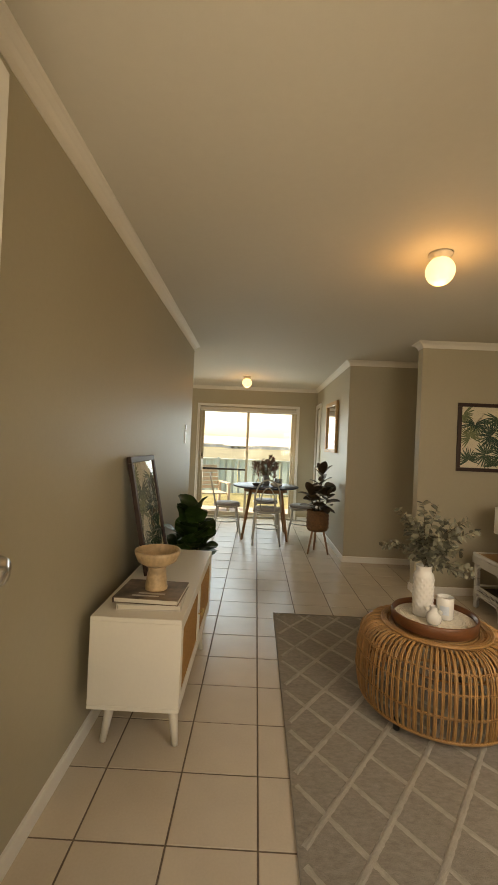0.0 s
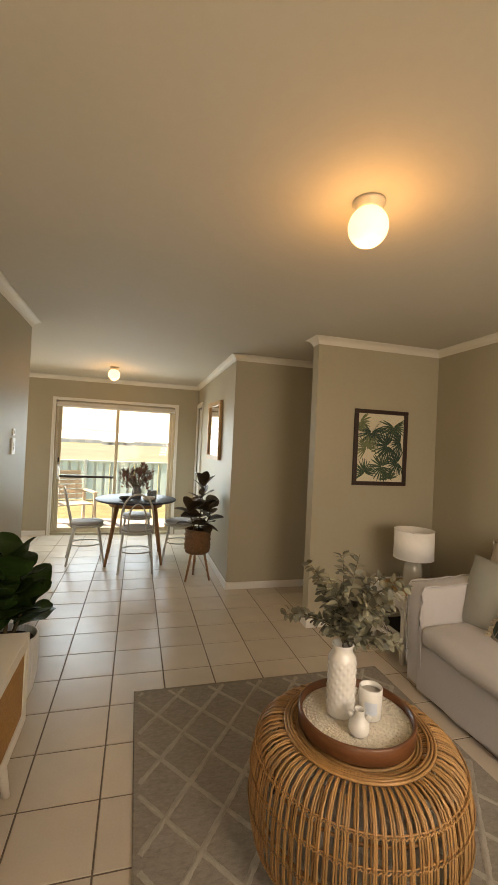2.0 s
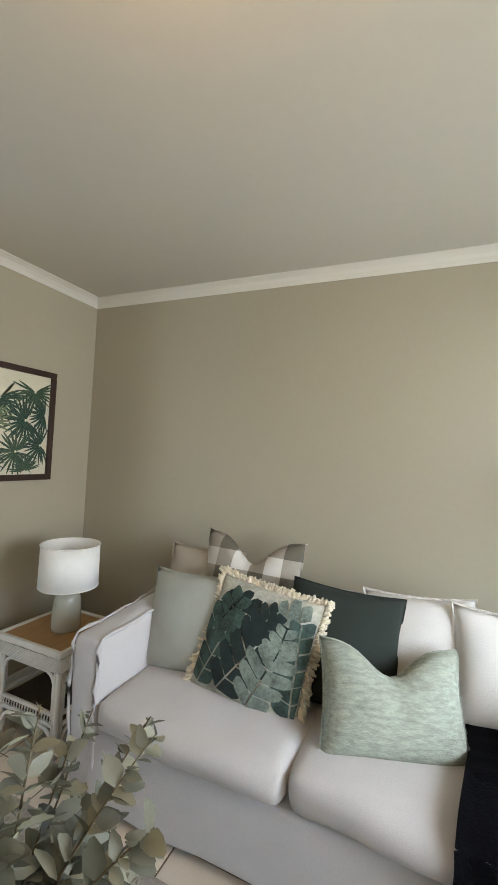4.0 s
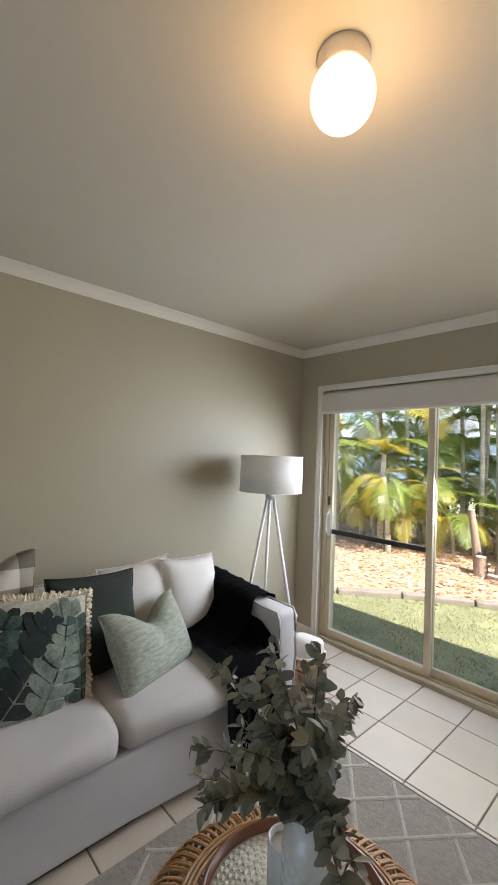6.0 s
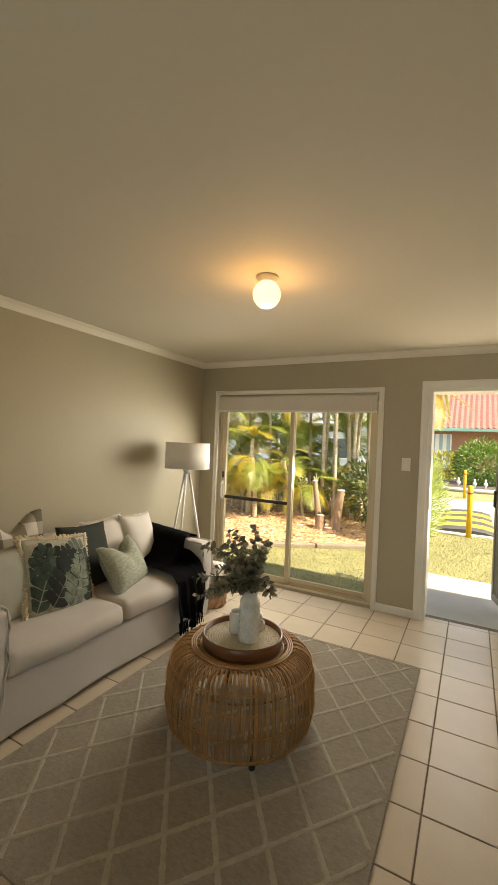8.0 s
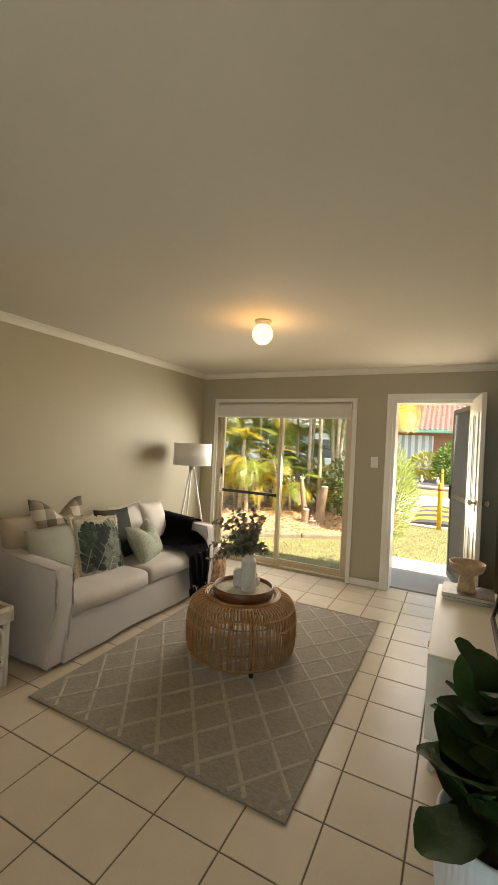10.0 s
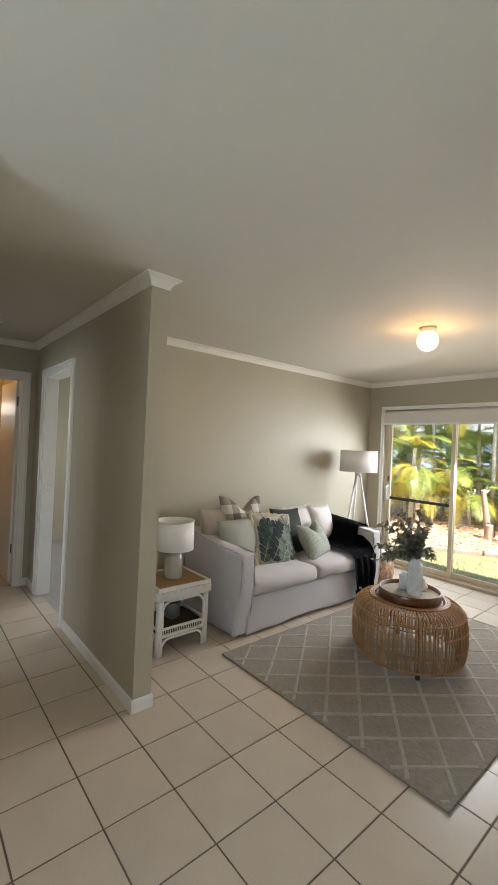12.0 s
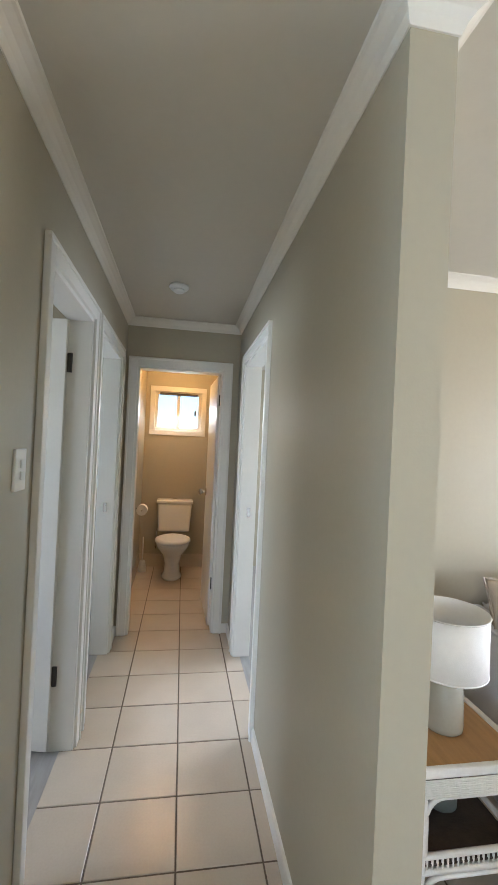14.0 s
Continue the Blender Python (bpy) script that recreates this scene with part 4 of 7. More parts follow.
side_table()
SHADE = mat("white_drum_shade", (0.80, 0.78, 0.74), 0.85, var=0.03, scale=30, bump=0.15, bscale=300)
GLAZE = mat("cream_glazed_ceramic", (0.40, 0.375, 0.30), 0.2, var=0.05, coat=0.5)


def drum(name, parent, r, z0, z1):
    bm = bmesh.new()
    lathe(bm, [(r, z0), (r * 0.985, z1), (r * 0.985 - 0.004, z1), (r - 0.004, z0), (r, z0)], sides=48)
    part(name, bm, SHADE, parent, "white fabric drum shade")
    for z in (z0, z1):
        bm = bmesh.new()
        tube(bm, [(r * 0.993 * math.cos(a), r * 0.993 * math.sin(a), z) for a in [2 * math.pi * k / 48 for k in range(48)]], 0.003, 5, closed=True)
        part("shade_rim", bm, SHADE, parent)
    bm = bmesh.new()
    for k in range(3):
        a = 2 * math.pi * k / 3
        tube(bm, [(0.01 * math.cos(a), 0.01 * math.sin(a), z1 - 0.09), (r * 0.98 * math.cos(a), r * 0.98 * math.sin(a), z1 - 0.07)], 0.0015, 4)
    part("spider", bm, CHROME, parent)


def table_lamp():
    t = thing("table_lamp", 2.255, 3.888, 0.467, "ceramic table lamp with a white drum shade on the side table", "lamp")
    bm = bmesh.new()
    lathe(bm, [(0.0, 0), (0.066, 0), (0.070, 0.006), (0.071, 0.02), (0.068, 0.10), (0.064, 0.155), (0.052, 0.182), (0.030, 0.195), (0.014, 0.20), (0.012, 0.235), (0.0, 0.235)], sides=40)
    part("base", bm, GLAZE, t, "pale glazed ceramic base")
    drum("shade", t, 0.143, 0.218, 0.424)


table_lamp()


def pot_small():
    p = thing("ceramic_pot", 2.275, 3.87, 0.162, "small grey-green ceramic pot on the lower shelf", "pot")
    bm = bmesh.new()
    lathe(bm, [(0.0, 0), (0.046, 0), (0.057, 0.01), (0.060, 0.112), (0.055, 0.118), (0.052, 0.112), (0.050, 0.018), (0.0, 0.014)], sides=32)
    part("body", bm, mat("grey_green_glaze", (0.17, 0.18, 0.15), 0.4), p)


pot_small()


def floor_lamp():
    f = thing("floor_lamp", 2.467, 1.30, 0, "white tripod floor lamp with a wide drum shade", "floor lamp")
    for k in range(3):
        a = radians(200 + 120 * k)
        bm = bmesh.new()
        tube(bm, [(0.02 * math.cos(a), 0.02 * math.sin(a), 1.20), (0.26 * math.cos(a), 0.26 * math.sin(a), 0.0)], 0.011, 10)
        part("leg", bm, PLASTIC, f)
    bm = bmesh.new()
    lathe(bm, [(0.0, 1.17), (0.03, 1.17), (0.034, 1.20), (0.012, 1.23), (0.010, 1.34), (0.0, 1.34)], sides=20)
    part("hub", bm, PLASTIC, f)
    drum("shade", f, 0.217, 1.225, 1.468)


floor_lamp()


# ---- palm pictures ----
FRAMEWOOD = mat("dark_stained_frame", (0.032, 0.013, 0.007), 0.5, var=0.3, scale=8, fine=60, stretch=(6, 1, 1))
MOUNT = mat("cream_print_paper", (0.66, 0.61, 0.46), 0.7, var=0.04)
PRINT = [mat("print_dark_green", (0.012, 0.045, 0.026), 0.7, var=0.25, scale=20), mat("print_green", (0.032, 0.070, 0.032), 0.7, var=0.25, scale=20), mat("print_olive", (0.13, 0.16, 0.07), 0.7, var=0.25, scale=20)]


def fan_palm(bm, cx, cz, r, a0, a1, n, y, W, H):
    """A printed fan leaf: narrow pointed leaflets from one centre, cut off at the paper's edge."""
    rr = random.Random(int(cx * 1000 + cz * 77))
    for k in range(n):
        a = radians(a0 + (a1 - a0) * (k + 0.5) / n)
        L = r * rr.uniform(0.8, 1.05)
        w = r * 0.042
        d, s = Vector((math.cos(a), 0, math.sin(a))), Vector((-math.sin(a), 0, math.cos(a)))
        bend = rr.uniform(-0.12, 0.12) * L
        outline = []
        for t, ww in ((0.05, 0.2), (0.3, 0.9), (0.6, 1.0), (0.85, 0.6), (1.0, 0.02)):
            outline.append((t, ww))
        left = [Vector((cx, y + 0.00002 * k, cz)) + d * (t * L) + s * (ww * w + bend * t * t) for t, ww in outline]
        right = [Vector((cx, y + 0.00002 * k, cz)) + d * (t * L) + s * (-ww * w + bend * t * t) for t, ww in outline]
        for q in (*left, *right):
            q.x, q.z = max(-W, min(W, q.x)), max(-H, min(H, q.z))
        lv, rv = [bm.verts.new(q) for q in left], [bm.verts.new(q) for q in right]
        for i in range(4):
            try:
                bm.faces.new((lv[i], rv[i], rv[i + 1], lv[i + 1]))
            except ValueError:
                pass


def framed_print(name, m, w, h, label, seed):
    f = new(name)
    f.matrix_basis = m
    tagged(f, label, "picture")
    b = 0.034
    for q in ((-w / 2, w / 2, -h / 2, -h / 2 + b), (-w / 2, w / 2, h / 2 - b, h / 2), (-w / 2, -w / 2 + b, -h / 2 + b, h / 2 - b), (w / 2 - b, w / 2, -h / 2 + b, h / 2 - b)):
        part("frame_bar", rbox(q[0], q[1], -0.024, 0.0, q[2], q[3], 0.004, 2), FRAMEWOOD, f)
    W, H = w / 2 - b, h / 2 - b
    part("paper", rbox(-W, W, -0.010, -0.002, -H, H, 0.0005, 1), MOUNT, f)
    rr = random.Random(seed)
    spots = [(-0.09, 0.13, 0.17, 130, 410), (0.12, 0.19, 0.15, 150, 400), (0.07, 0.02, 0.17, 60, 330), (-0.13, 0.0, 0.14, -30, 250), (0.02, -0.16, 0.16, 20, 350), (0.17, -0.12, 0.14, 60, 320),
             (-0.14, -0.22, 0.13, -20, 220), (0.19, 0.06, 0.12, 90, 280), (-0.20, 0.22, 0.11, 220, 420), (0.08, -0.27, 0.11, 10, 190)]
    for i, (cx, cz, r, a0, a1) in enumerate(spots):
        bm = bmesh.new()
        fan_palm(bm, cx * w / 0.5, cz * h / 0.65, r, a0, a1, 21, -0.0104 - 0.00036 * i, W, H)
        part("printed_palm_leaf", bm, PRINT[(0, 1, 0, 2, 1)[i % 5]], f)
    g = part("glass", rbox(-W, W, -0.0165, -0.0150, -H, H, 0.0003, 1), GLASS, f)
    g.visible_shadow = False


framed_print("framed_palm_print", pose(2.236, NIB0 - 0.001, 1.497), 0.512, 0.644, "palm leaf print in a dark timber frame on the wall", 1)
framed_print("leaning_palm_print", pose(-0.550, 2.88, 0.918, 0, 0, 90) @ pose(0, 0, 0, -11, 0, 0), 0.505, 0.648, "dark framed palm print leaning on the wall over the console", 2)


# ---- console, rug and cane table ----
LACQ = mat("white_lacquer", (0.76, 0.72, 0.64), 0.35, var=0.03, scale=3)
CANEWEB = mat("tan_cane_webbing", (0.42, 0.21, 0.06), 0.6, var=0.25, scale=60, fine=300, bump=0.6, bscale=400)
BRASS = mat("brushed_brass", (0.55, 0.40, 0.18), 0.3, metal=1.0)


def console():
    c = thing("console_cabinet", -0.376, 2.662, 0, "low white console cabinet with cane doors on splayed legs", "cabinet")
    hx, hy, z0, z1 = 0.190, 0.56, 0.220, 0.602
    part("top", rbox(-hx, hx, -hy, hy, z1 - 0.018, z1, 0.002, 1), LACQ, c)
    part("bottom", rbox(-hx, hx, -hy, hy, z0, z0 + 0.018, 0.002, 1), LACQ, c)
    for s in (-1, 1):
        ya, yb = sorted((s * hy, s * (hy - 0.018)))
        part("side", rbox(-hx, hx, ya, yb, z0 + 0.018, z1 - 0.018, 0.002, 1), LACQ, c)
    part("back_panel", rbox(-hx + 0.002, -hx + 0.010, -hy + 0.018, hy - 0.018, z0 + 0.018, z1 - 0.018, 0.001, 1), LACQ, c)
    part("divider", rbox(-hx + 0.01, hx - 0.022, -0.009, 0.009, z0 + 0.018, z1 - 0.018, 0.001, 1), LACQ, c)
    for s in (-1, 1):
        ya, yb = sorted((s * 0.003, s * (hy - 0.020)))
        d = part("cane_panel", rbox(hx - 0.012, hx - 0.006, ya + 0.03, yb - 0.03, z0 + 0.05, z1 - 0.05, 0.001, 1), CANEWEB, c, "tan woven cane panel")
        bm = bmesh.new()
        for q in ((ya, yb, z0 + 0.020, z0 + 0.056), (ya, yb, z1 - 0.056, z1 - 0.020), (ya, ya + 0.036, z0 + 0.056, z1 - 0.056), (yb - 0.036, yb, z0 + 0.056, z1 - 0.056)):
            box(bm, hx - 0.018, hx - 0.001, *q)
        bevel(bm, 0.0015, 1)
        part("door_frame", bm, LACQ, c)
        bm = bmesh.new()
        lathe(bm, [(0.004, 0), (0.004, 0.012), (0.011, 0.016), (0.012, 0.022), (0.0, 0.026)], sides=16)
        bmesh.ops.transform(bm, matrix=pose(hx - 0.001, s * 0.022, z1 - 0.19, 0, 90, 0), verts=bm.verts)
        part("door_pull", bm, BRASS, c, "small brass pull")
    for sx in (-1, 1):
        for sy in (-1, 1):
            bm = bmesh.new()
            x, y = sx * (hx - 0.06), sy * (hy - 0.165)
            tube(bm, [(x, y, z0), (x + sx * 0.030, y + sy * 0.035, 0.0)], [0.025, 0.014], 14)
            part("leg", bm, LACQ, c)


console()
PAPER = mat("book_pages", (0.62, 0.57, 0.48), 0.8, var=0.12, scale=10, stretch=(1, 1, 60))
COVER1 = mat("printed_book_cover", (0.16, 0.11, 0.075), 0.35, var=0.9, scale=11, fine=30)
COVER2 = mat("white_book_cover", (0.60, 0.56, 0.50), 0.4, var=0.1)
TITLE = mat("book_title_ink", (0.55, 0.52, 0.47), 0.5)


def book(x, y, z, w, d, h, turn, cover, label, bars=False):
    b = thing("book", x, y, z, label, "book", turn, "books on the console")
    part("pages", rbox(-w / 2 + 0.004, w / 2 - 0.004, -d / 2 + 0.004, d / 2 - 0.001, 0.003, h - 0.003, 0.001, 1), PAPER, b)
    part("front_cover", rbox(-w / 2, w / 2, -d / 2, d / 2, h - 0.003, h, 0.001, 1), cover, b)
    part("back_cover", rbox(-w / 2, w / 2, -d / 2, d / 2, 0, 0.003, 0.001, 1), cover, b)
    part("spine", rbox(-w / 2 - 0.003, -w / 2 + 0.001, -d / 2, d / 2, 0, h, 0.001, 1), cover, b)
    if bars:
        for k, (a, c) in enumerate(((-0.07, 0.05), (-0.05, 0.07))):
            part("title_bar", rbox(a, c, -d / 2 + 0.03 + k * 0.03, -d / 2 + 0.045 + k * 0.03, h, h + 0.0006, 0.0002, 1), TITLE, b)


book(-0.352, 2.300, 0.602, 0.275, 0.235, 0.024, 3, COVER2, "thick pale book lying on the console")
book(-0.360, 2.310, 0.626, 0.285, 0.245, 0.024, -2, COVER1, "dark printed hardback lying on the pale book", True)
MARBLE = mat("mottled_travertine", (0.50, 0.36, 0.22), 0.35, var=0.35, scale=16, fine=60, bump=0.1, bscale=80)


def pedestal_bowl():
    b = thing("pedestal_bowl", -0.350, 2.325, 0.650, "mottled beige stone pedestal bowl on the books", "bowl")
    bm = bmesh.new()
    lathe(bm, [(0.0, 0.0), (0.050, 0.0), (0.052, 0.006), (0.046, 0.05), (0.040, 0.095), (0.046, 0.105), (0.0, 0.106)], sides=40)
    part("foot", bm, MARBLE, b)
    bm = bmesh.new()
    lathe(bm, [(0.0, 0.105), (0.050, 0.107), (0.088, 0.130), (0.103, 0.165), (0.104, 0.180), (0.098, 0.180), (0.093, 0.162), (0.075, 0.138), (0.0, 0.125)], sides=48)
    part("dish", bm, MARBLE, b)


pedestal_bowl()

RUG = mat("grey_woven_rug", (0.290, 0.255, 0.212), 0.98, var=0.22, scale=50, fine=170, stretch=(0.8, 1.6, 1), bump=0.6, bscale=260)
RUGLINE = mat("pale_raised_pile", (0.425, 0.382, 0.322), 0.95, var=0.14, scale=30, fine=220, bump=0.8, bscale=260)
RX0, RX1, RY0, RY1 = 0.280, 1.846, 1.512, 3.704


def rug():
    r = thing("rug", (RX0 + RX1) / 2, (RY0 + RY1) / 2, 0.0, "grey woven rug with a pale diamond lattice", "rug")
    cx, cy = (RX0 + RX1) / 2, (RY0 + RY1) / 2
    W, L = (RX1 - RX0) / 2, (RY1 - RY0) / 2
    bm = bmesh.new()
    n, mrows = 60, 80
    grid = [[bm.verts.new((-W + 2 * W * i / n, -L + 2 * L * j / mrows, 0.0085 + 0.0010 * noise.noise(Vector((i * .9, j * .9, 0))))) for j in range(mrows + 1)] for i in range(n + 1)]
    for i in range(n):
        for j in range(mrows):
            f = bm.faces.new((grid[i][j], grid[i + 1][j], grid[i + 1][j + 1], grid[i][j + 1]))
            f.smooth = True
    box(bm, -W - 0.002, W + 0.002, -L - 0.002, L + 0.002, 0.001, 0.007)
    part("woven_field", bm, RUG, r)
    bm = bmesh.new()
    tube(bm, [(-W, -L, 0.007), (W, -L, 0.007), (W, L, 0.007), (-W, L, 0.007)], 0.0055, 6, closed=True)
    part("bound_edge", bm, RUG, r)
    # raised lattice: two families of lines through nodes 0.1185 by 0.1555 apart
    dx, dy = 0.1185, 0.1555
    nx, ny = 0.515 - cx, 2.071 - cy
    bm = bmesh.new()
    rr = random.Random(2)
    m = 0.02
    for s in (-1, 1):
        for k in range(-30, 31):
            # line through node + k * 2 dx in x, with slope s * dy / dx
            bx = nx + k * 2 * dx
            ts = sorted((((-W + m) - bx) / dx, ((W - m) - bx) / dx))
            us = sorted(((-L + m - ny) / (s * dy), (L - m - ny) / (s * dy)))
            t0, t1 = max(ts[0], us[0]), min(ts[1], us[1])
            if t1 - t0 < 0.15:
                continue
            steps = max(4, int((t1 - t0) * 14))
            nrm = Vector((s * dy, -dx, 0)).normalized()
            prev = None
            for i in range(steps + 1):
                t = t0 + (t1 - t0) * i / steps
                p = Vector((bx + t * dx, ny + s * t * dy, 0.0125 + 0.0006 * s))
                h = 0.0125 + rr.uniform(-0.0022, 0.0022)
                row = [bm.verts.new(p + nrm * h + Vector((0, 0, -0.005))), bm.verts.new(p + nrm * h * 0.6), bm.verts.new(p - nrm * h * 0.6), bm.verts.new(p - nrm * h + Vector((0, 0, -0.005)))]
                if prev:
                    for q in range(3):
                        f = bm.faces.new((prev[q], row[q], row[q + 1], prev[q + 1]))
                        f.smooth = True
                prev = row
    o = part("raised_lattice", bm, RUGLINE, r, "pale raised diamond lines")
    o["kind"] = "stuff"


rug()
RATTAN = mat("honey_rattan", (0.40, 0.215, 0.085), 0.40, var=0.30, scale=14, fine=70, rnd=0.22, bump=0.2, bscale=150)
RATTAN2 = mat("brown_rattan_core", (0.27, 0.135, 0.05), 0.55, var=0.3, scale=16, bump=0.3)


def ottoman():
    o = thing("rattan_coffee_table", 1.067, 2.615, 0.013, "round woven rattan drum coffee table on the rug", "coffee table")
    prof = [(0.222, 0.400), (0.25, 0.410), (0.29, 0.411), (0.325, 0.400), (0.355, 0.374), (0.374, 0.335), (0.383, 0.29), (0.387, 0.23), (0.388, 0.16), (0.385, 0.11), (0.378, 0.072), (0.369, 0.053)]

    def cane(bm, path, rad):
        """A bent cane in the plane y = 0."""
        rings = []
        for i, (r, z) in enumerate(path):
            (ra, za), (rb, zb) = path[max(0, i - 1)], path[min(len(path) - 1, i + 1)]
            d = Vector((rb - ra, 0, zb - za)).normalized()
            nrm = Vector((-d.z, 0, d.x))
            rings.append([bm.verts.new(Vector((r, 0, z)) + nrm * (rad * math.cos(q * math.pi / 3)) + Vector((0, rad * math.sin(q * math.pi / 3), 0))) for q in range(6)])
        for u, v in zip(rings, rings[1:]):
            for q in range(6):
                f = bm.faces.new((u[q], u[(q + 1) % 6], v[(q + 1) % 6], v[q]))
                f.smooth = True
        bmesh.ops.recalc_face_normals(bm, faces=bm.faces[:])
    bm = bmesh.new()
    cane(bm, prof, 0.0035)
    me = None
    N = 176
    for k in range(N):
        a = 360 * k / N + (0.5 if k % 2 else -0.5)
        if me is None:
            rib = part("rib", bm, RATTAN, o)
            me = rib.data
        else:
            rib = new("rib", me)
            rib.parent = o
        rib.matrix_basis = pose(0, 0, 0, 0, 0, a) @ Matrix.Diagonal((1 + 0.006 * math.sin(k * 2.3), 1, 1 + 0.006 * math.cos(k * 1.7), 1))

    def ring(name, r, z, t, m, wrap=False):
        bm = bmesh.new()
        n = 120
        if wrap:
            pts = []
            n = N * 2
            for i in range(n):
                a = 2 * math.pi * i / n
                q = 0.0045 if i % 2 else -0.0045
                pts.append(((r + 0.0045) * math.cos(a), (r + 0.0045) * math.sin(a), z + q))
            tube(bm, pts, t, 4, closed=True)
        else:
            tube(bm, [(r * math.cos(2 * math.pi * i / n), r * math.sin(2 * math.pi * i / n), z) for i in range(n)], t, 6, closed=True)
        return part(name, bm, m, o)
    for z, r in ((0.270, 0.388), (0.165, 0.391), (0.352, 0.372)):
        ring("band", r - 0.007, z, 0.0030, RATTAN)
        ring("binding", r, z, 0.0026, RATTAN, True)
    ring("foot_ring", 0.369, 0.050, 0.008, RATTAN)
    ring("foot_binding", 0.370, 0.055, 0.0026, RATTAN, True)
    for r, z in ((0.222, 0.408), (0.246, 0.419), (0.257, 0.421), (0.268, 0.420), (0.212, 0.405)):
        ring("top_ring", r, z, 0.0052, RATTAN)
    bm = bmesh.new()
    cane(bm, [(r - 0.024, z - 0.008) for r, z in prof[3:]], 0.0034)
    inner = part("inner_rib", bm, RATTAN, o)
    for k in range(1, 54):
        rib = new("inner_rib", inner.data)
        rib.parent = o
        rib.matrix_basis = pose(0, 0, 0, 0, 0, 360 * k / 54 + 0.7 * math.sin(k * 3.1))
    ring("inner_hoop", 0.345, 0.30, 0.005, RATTAN2)
    ring("inner_hoop", 0.352, 0.14, 0.005, RATTAN2)
    bm = bmesh.new()
    lathe(bm, [(0.0, 0.392), (0.222, 0.392), (0.222, 0.402), (0.0, 0.404)], sides=56)
    part("top_disc", bm, RATTAN2, o)
    bm = bmesh.new()
    for k in range(9):
        r = 0.02 + k * 0.022
        tube(bm, [(r * math.cos(2 * math.pi * i / 48), r * math.sin(2 * math.pi * i / 48), 0.405) for i in range(48)], 0.006, 5, closed=True)
    c = part("top_coil", bm, RATTAN, o)
    c["kind"] = "stuff"
    for k in range(4):
        a = radians(40 + 90 * k)
        bm = bmesh.new()
        lathe(bm, [(0.013, 0.0), (0.016, 0.004), (0.016, 0.050)], 0.338 * math.cos(a), 0.338 * math.sin(a), 12)
        part("foot", bm, DARKMETAL, o)
        bm = bmesh.new()
        tube(bm, [(0.338 * math.cos(a), 0.338 * math.sin(a), 0.046), (0.352 * math.cos(a), 0.352 * math.sin(a), 0.2), (0.30 * math.cos(a), 0.30 * math.sin(a), 0.39)], 0.006, 8)
        part("inner_post", bm, RATTAN2, o)


ottoman()
TRAYWOOD = mat("reddish_brown_tray_wood", (0.15, 0.055, 0.022), 0.35, var=0.35, scale=7, fine=40, stretch=(1, 1, 6), coat=0.2)
COIL = mat("cream_coiled_seagrass", (0.70, 0.64, 0.53), 0.8, var=0.15, scale=40, bump=0.4, bscale=200)
TZ = 0.433


def tray():
    t = thing("round_tray", 1.062, 2.620, TZ, "round timber tray with a cream coiled base", "tray")
    bm = bmesh.new()
    lathe(bm, [(0.206, 0.0), (0.212, 0.004), (0.214, 0.056), (0.210, 0.062), (0.203, 0.060), (0.200, 0.010), (0.196, 0.0)], sides=72)
    part("rim", bm, TRAYWOOD, t, "reddish brown timber rim")
    bm = bmesh.new()
    lathe(bm, [(0.0, 0.002), (0.201, 0.002), (0.201, 0.032), (0.0, 0.032)], sides=60)
    part("base_disc", bm, COIL, t)
    bm = bmesh.new()
    for k in range(15):
        r = 0.010 + k * 0.013
        n = max(10, int(r * 330))
        for i in range(n):
            a = 2 * math.pi * i / n + k
            m = pose(r * math.cos(a), r * math.sin(a), 0.034, 0, 0, math.degrees(a))
            vs = [bm.verts.new(m @ Vector(p)) for p in ((-0.0058, -0.007, -0.002), (0.0058, -0.007, -0.002), (0.0058, 0.007, -0.002), (-0.0058, 0.007, -0.002), (0, -0.003, 0.0012), (0, 0.003, 0.0012))]
            for f in ((0, 1, 4), (1, 2, 5, 4), (2, 3, 5), (3, 0, 4, 5)):
                bm.faces.new([vs[q] for q in f])
    c = part("coiled_weave", bm, COIL, t, "cream coiled weave")
    c["kind"] = "stuff"


tray()
VZ = TZ + 0.036
WHITEGLAZE = mat("white_glazed_pottery", (0.70, 0.68, 0.64), 0.25, var=0.05, scale=20, coat=0.3)


def vase():
    v = thing("vase", 1.012, 2.648, VZ, "tall white embossed ceramic vase on the tray", "vase")

    def emboss(a, z):
        if 0.02 < z < 0.205:
            row = math.floor(z / 0.018)
            return 1 + 0.060 * max(0, math.sin(11 * a + (row % 2) * math.pi)) * abs(math.sin(z / 0.018 * math.pi))
        return 1
    prof = [(0.0, 0.0), (0.048, 0.0), (0.051, 0.004)] + [(0.052, 0.008 + i * 0.0045) for i in range(45)] + [(0.050, 0.216), (0.041, 0.228), (0.038, 0.236), (0.038, 0.252), (0.042, 0.258), (0.040, 0.262), (0.034, 0.258), (0.032, 0.20), (0.0, 0.19)]
    bm = bmesh.new()
    lathe(bm, prof, sides=132, wob=emboss)
    part("body", bm, WHITEGLAZE, v)


vase()


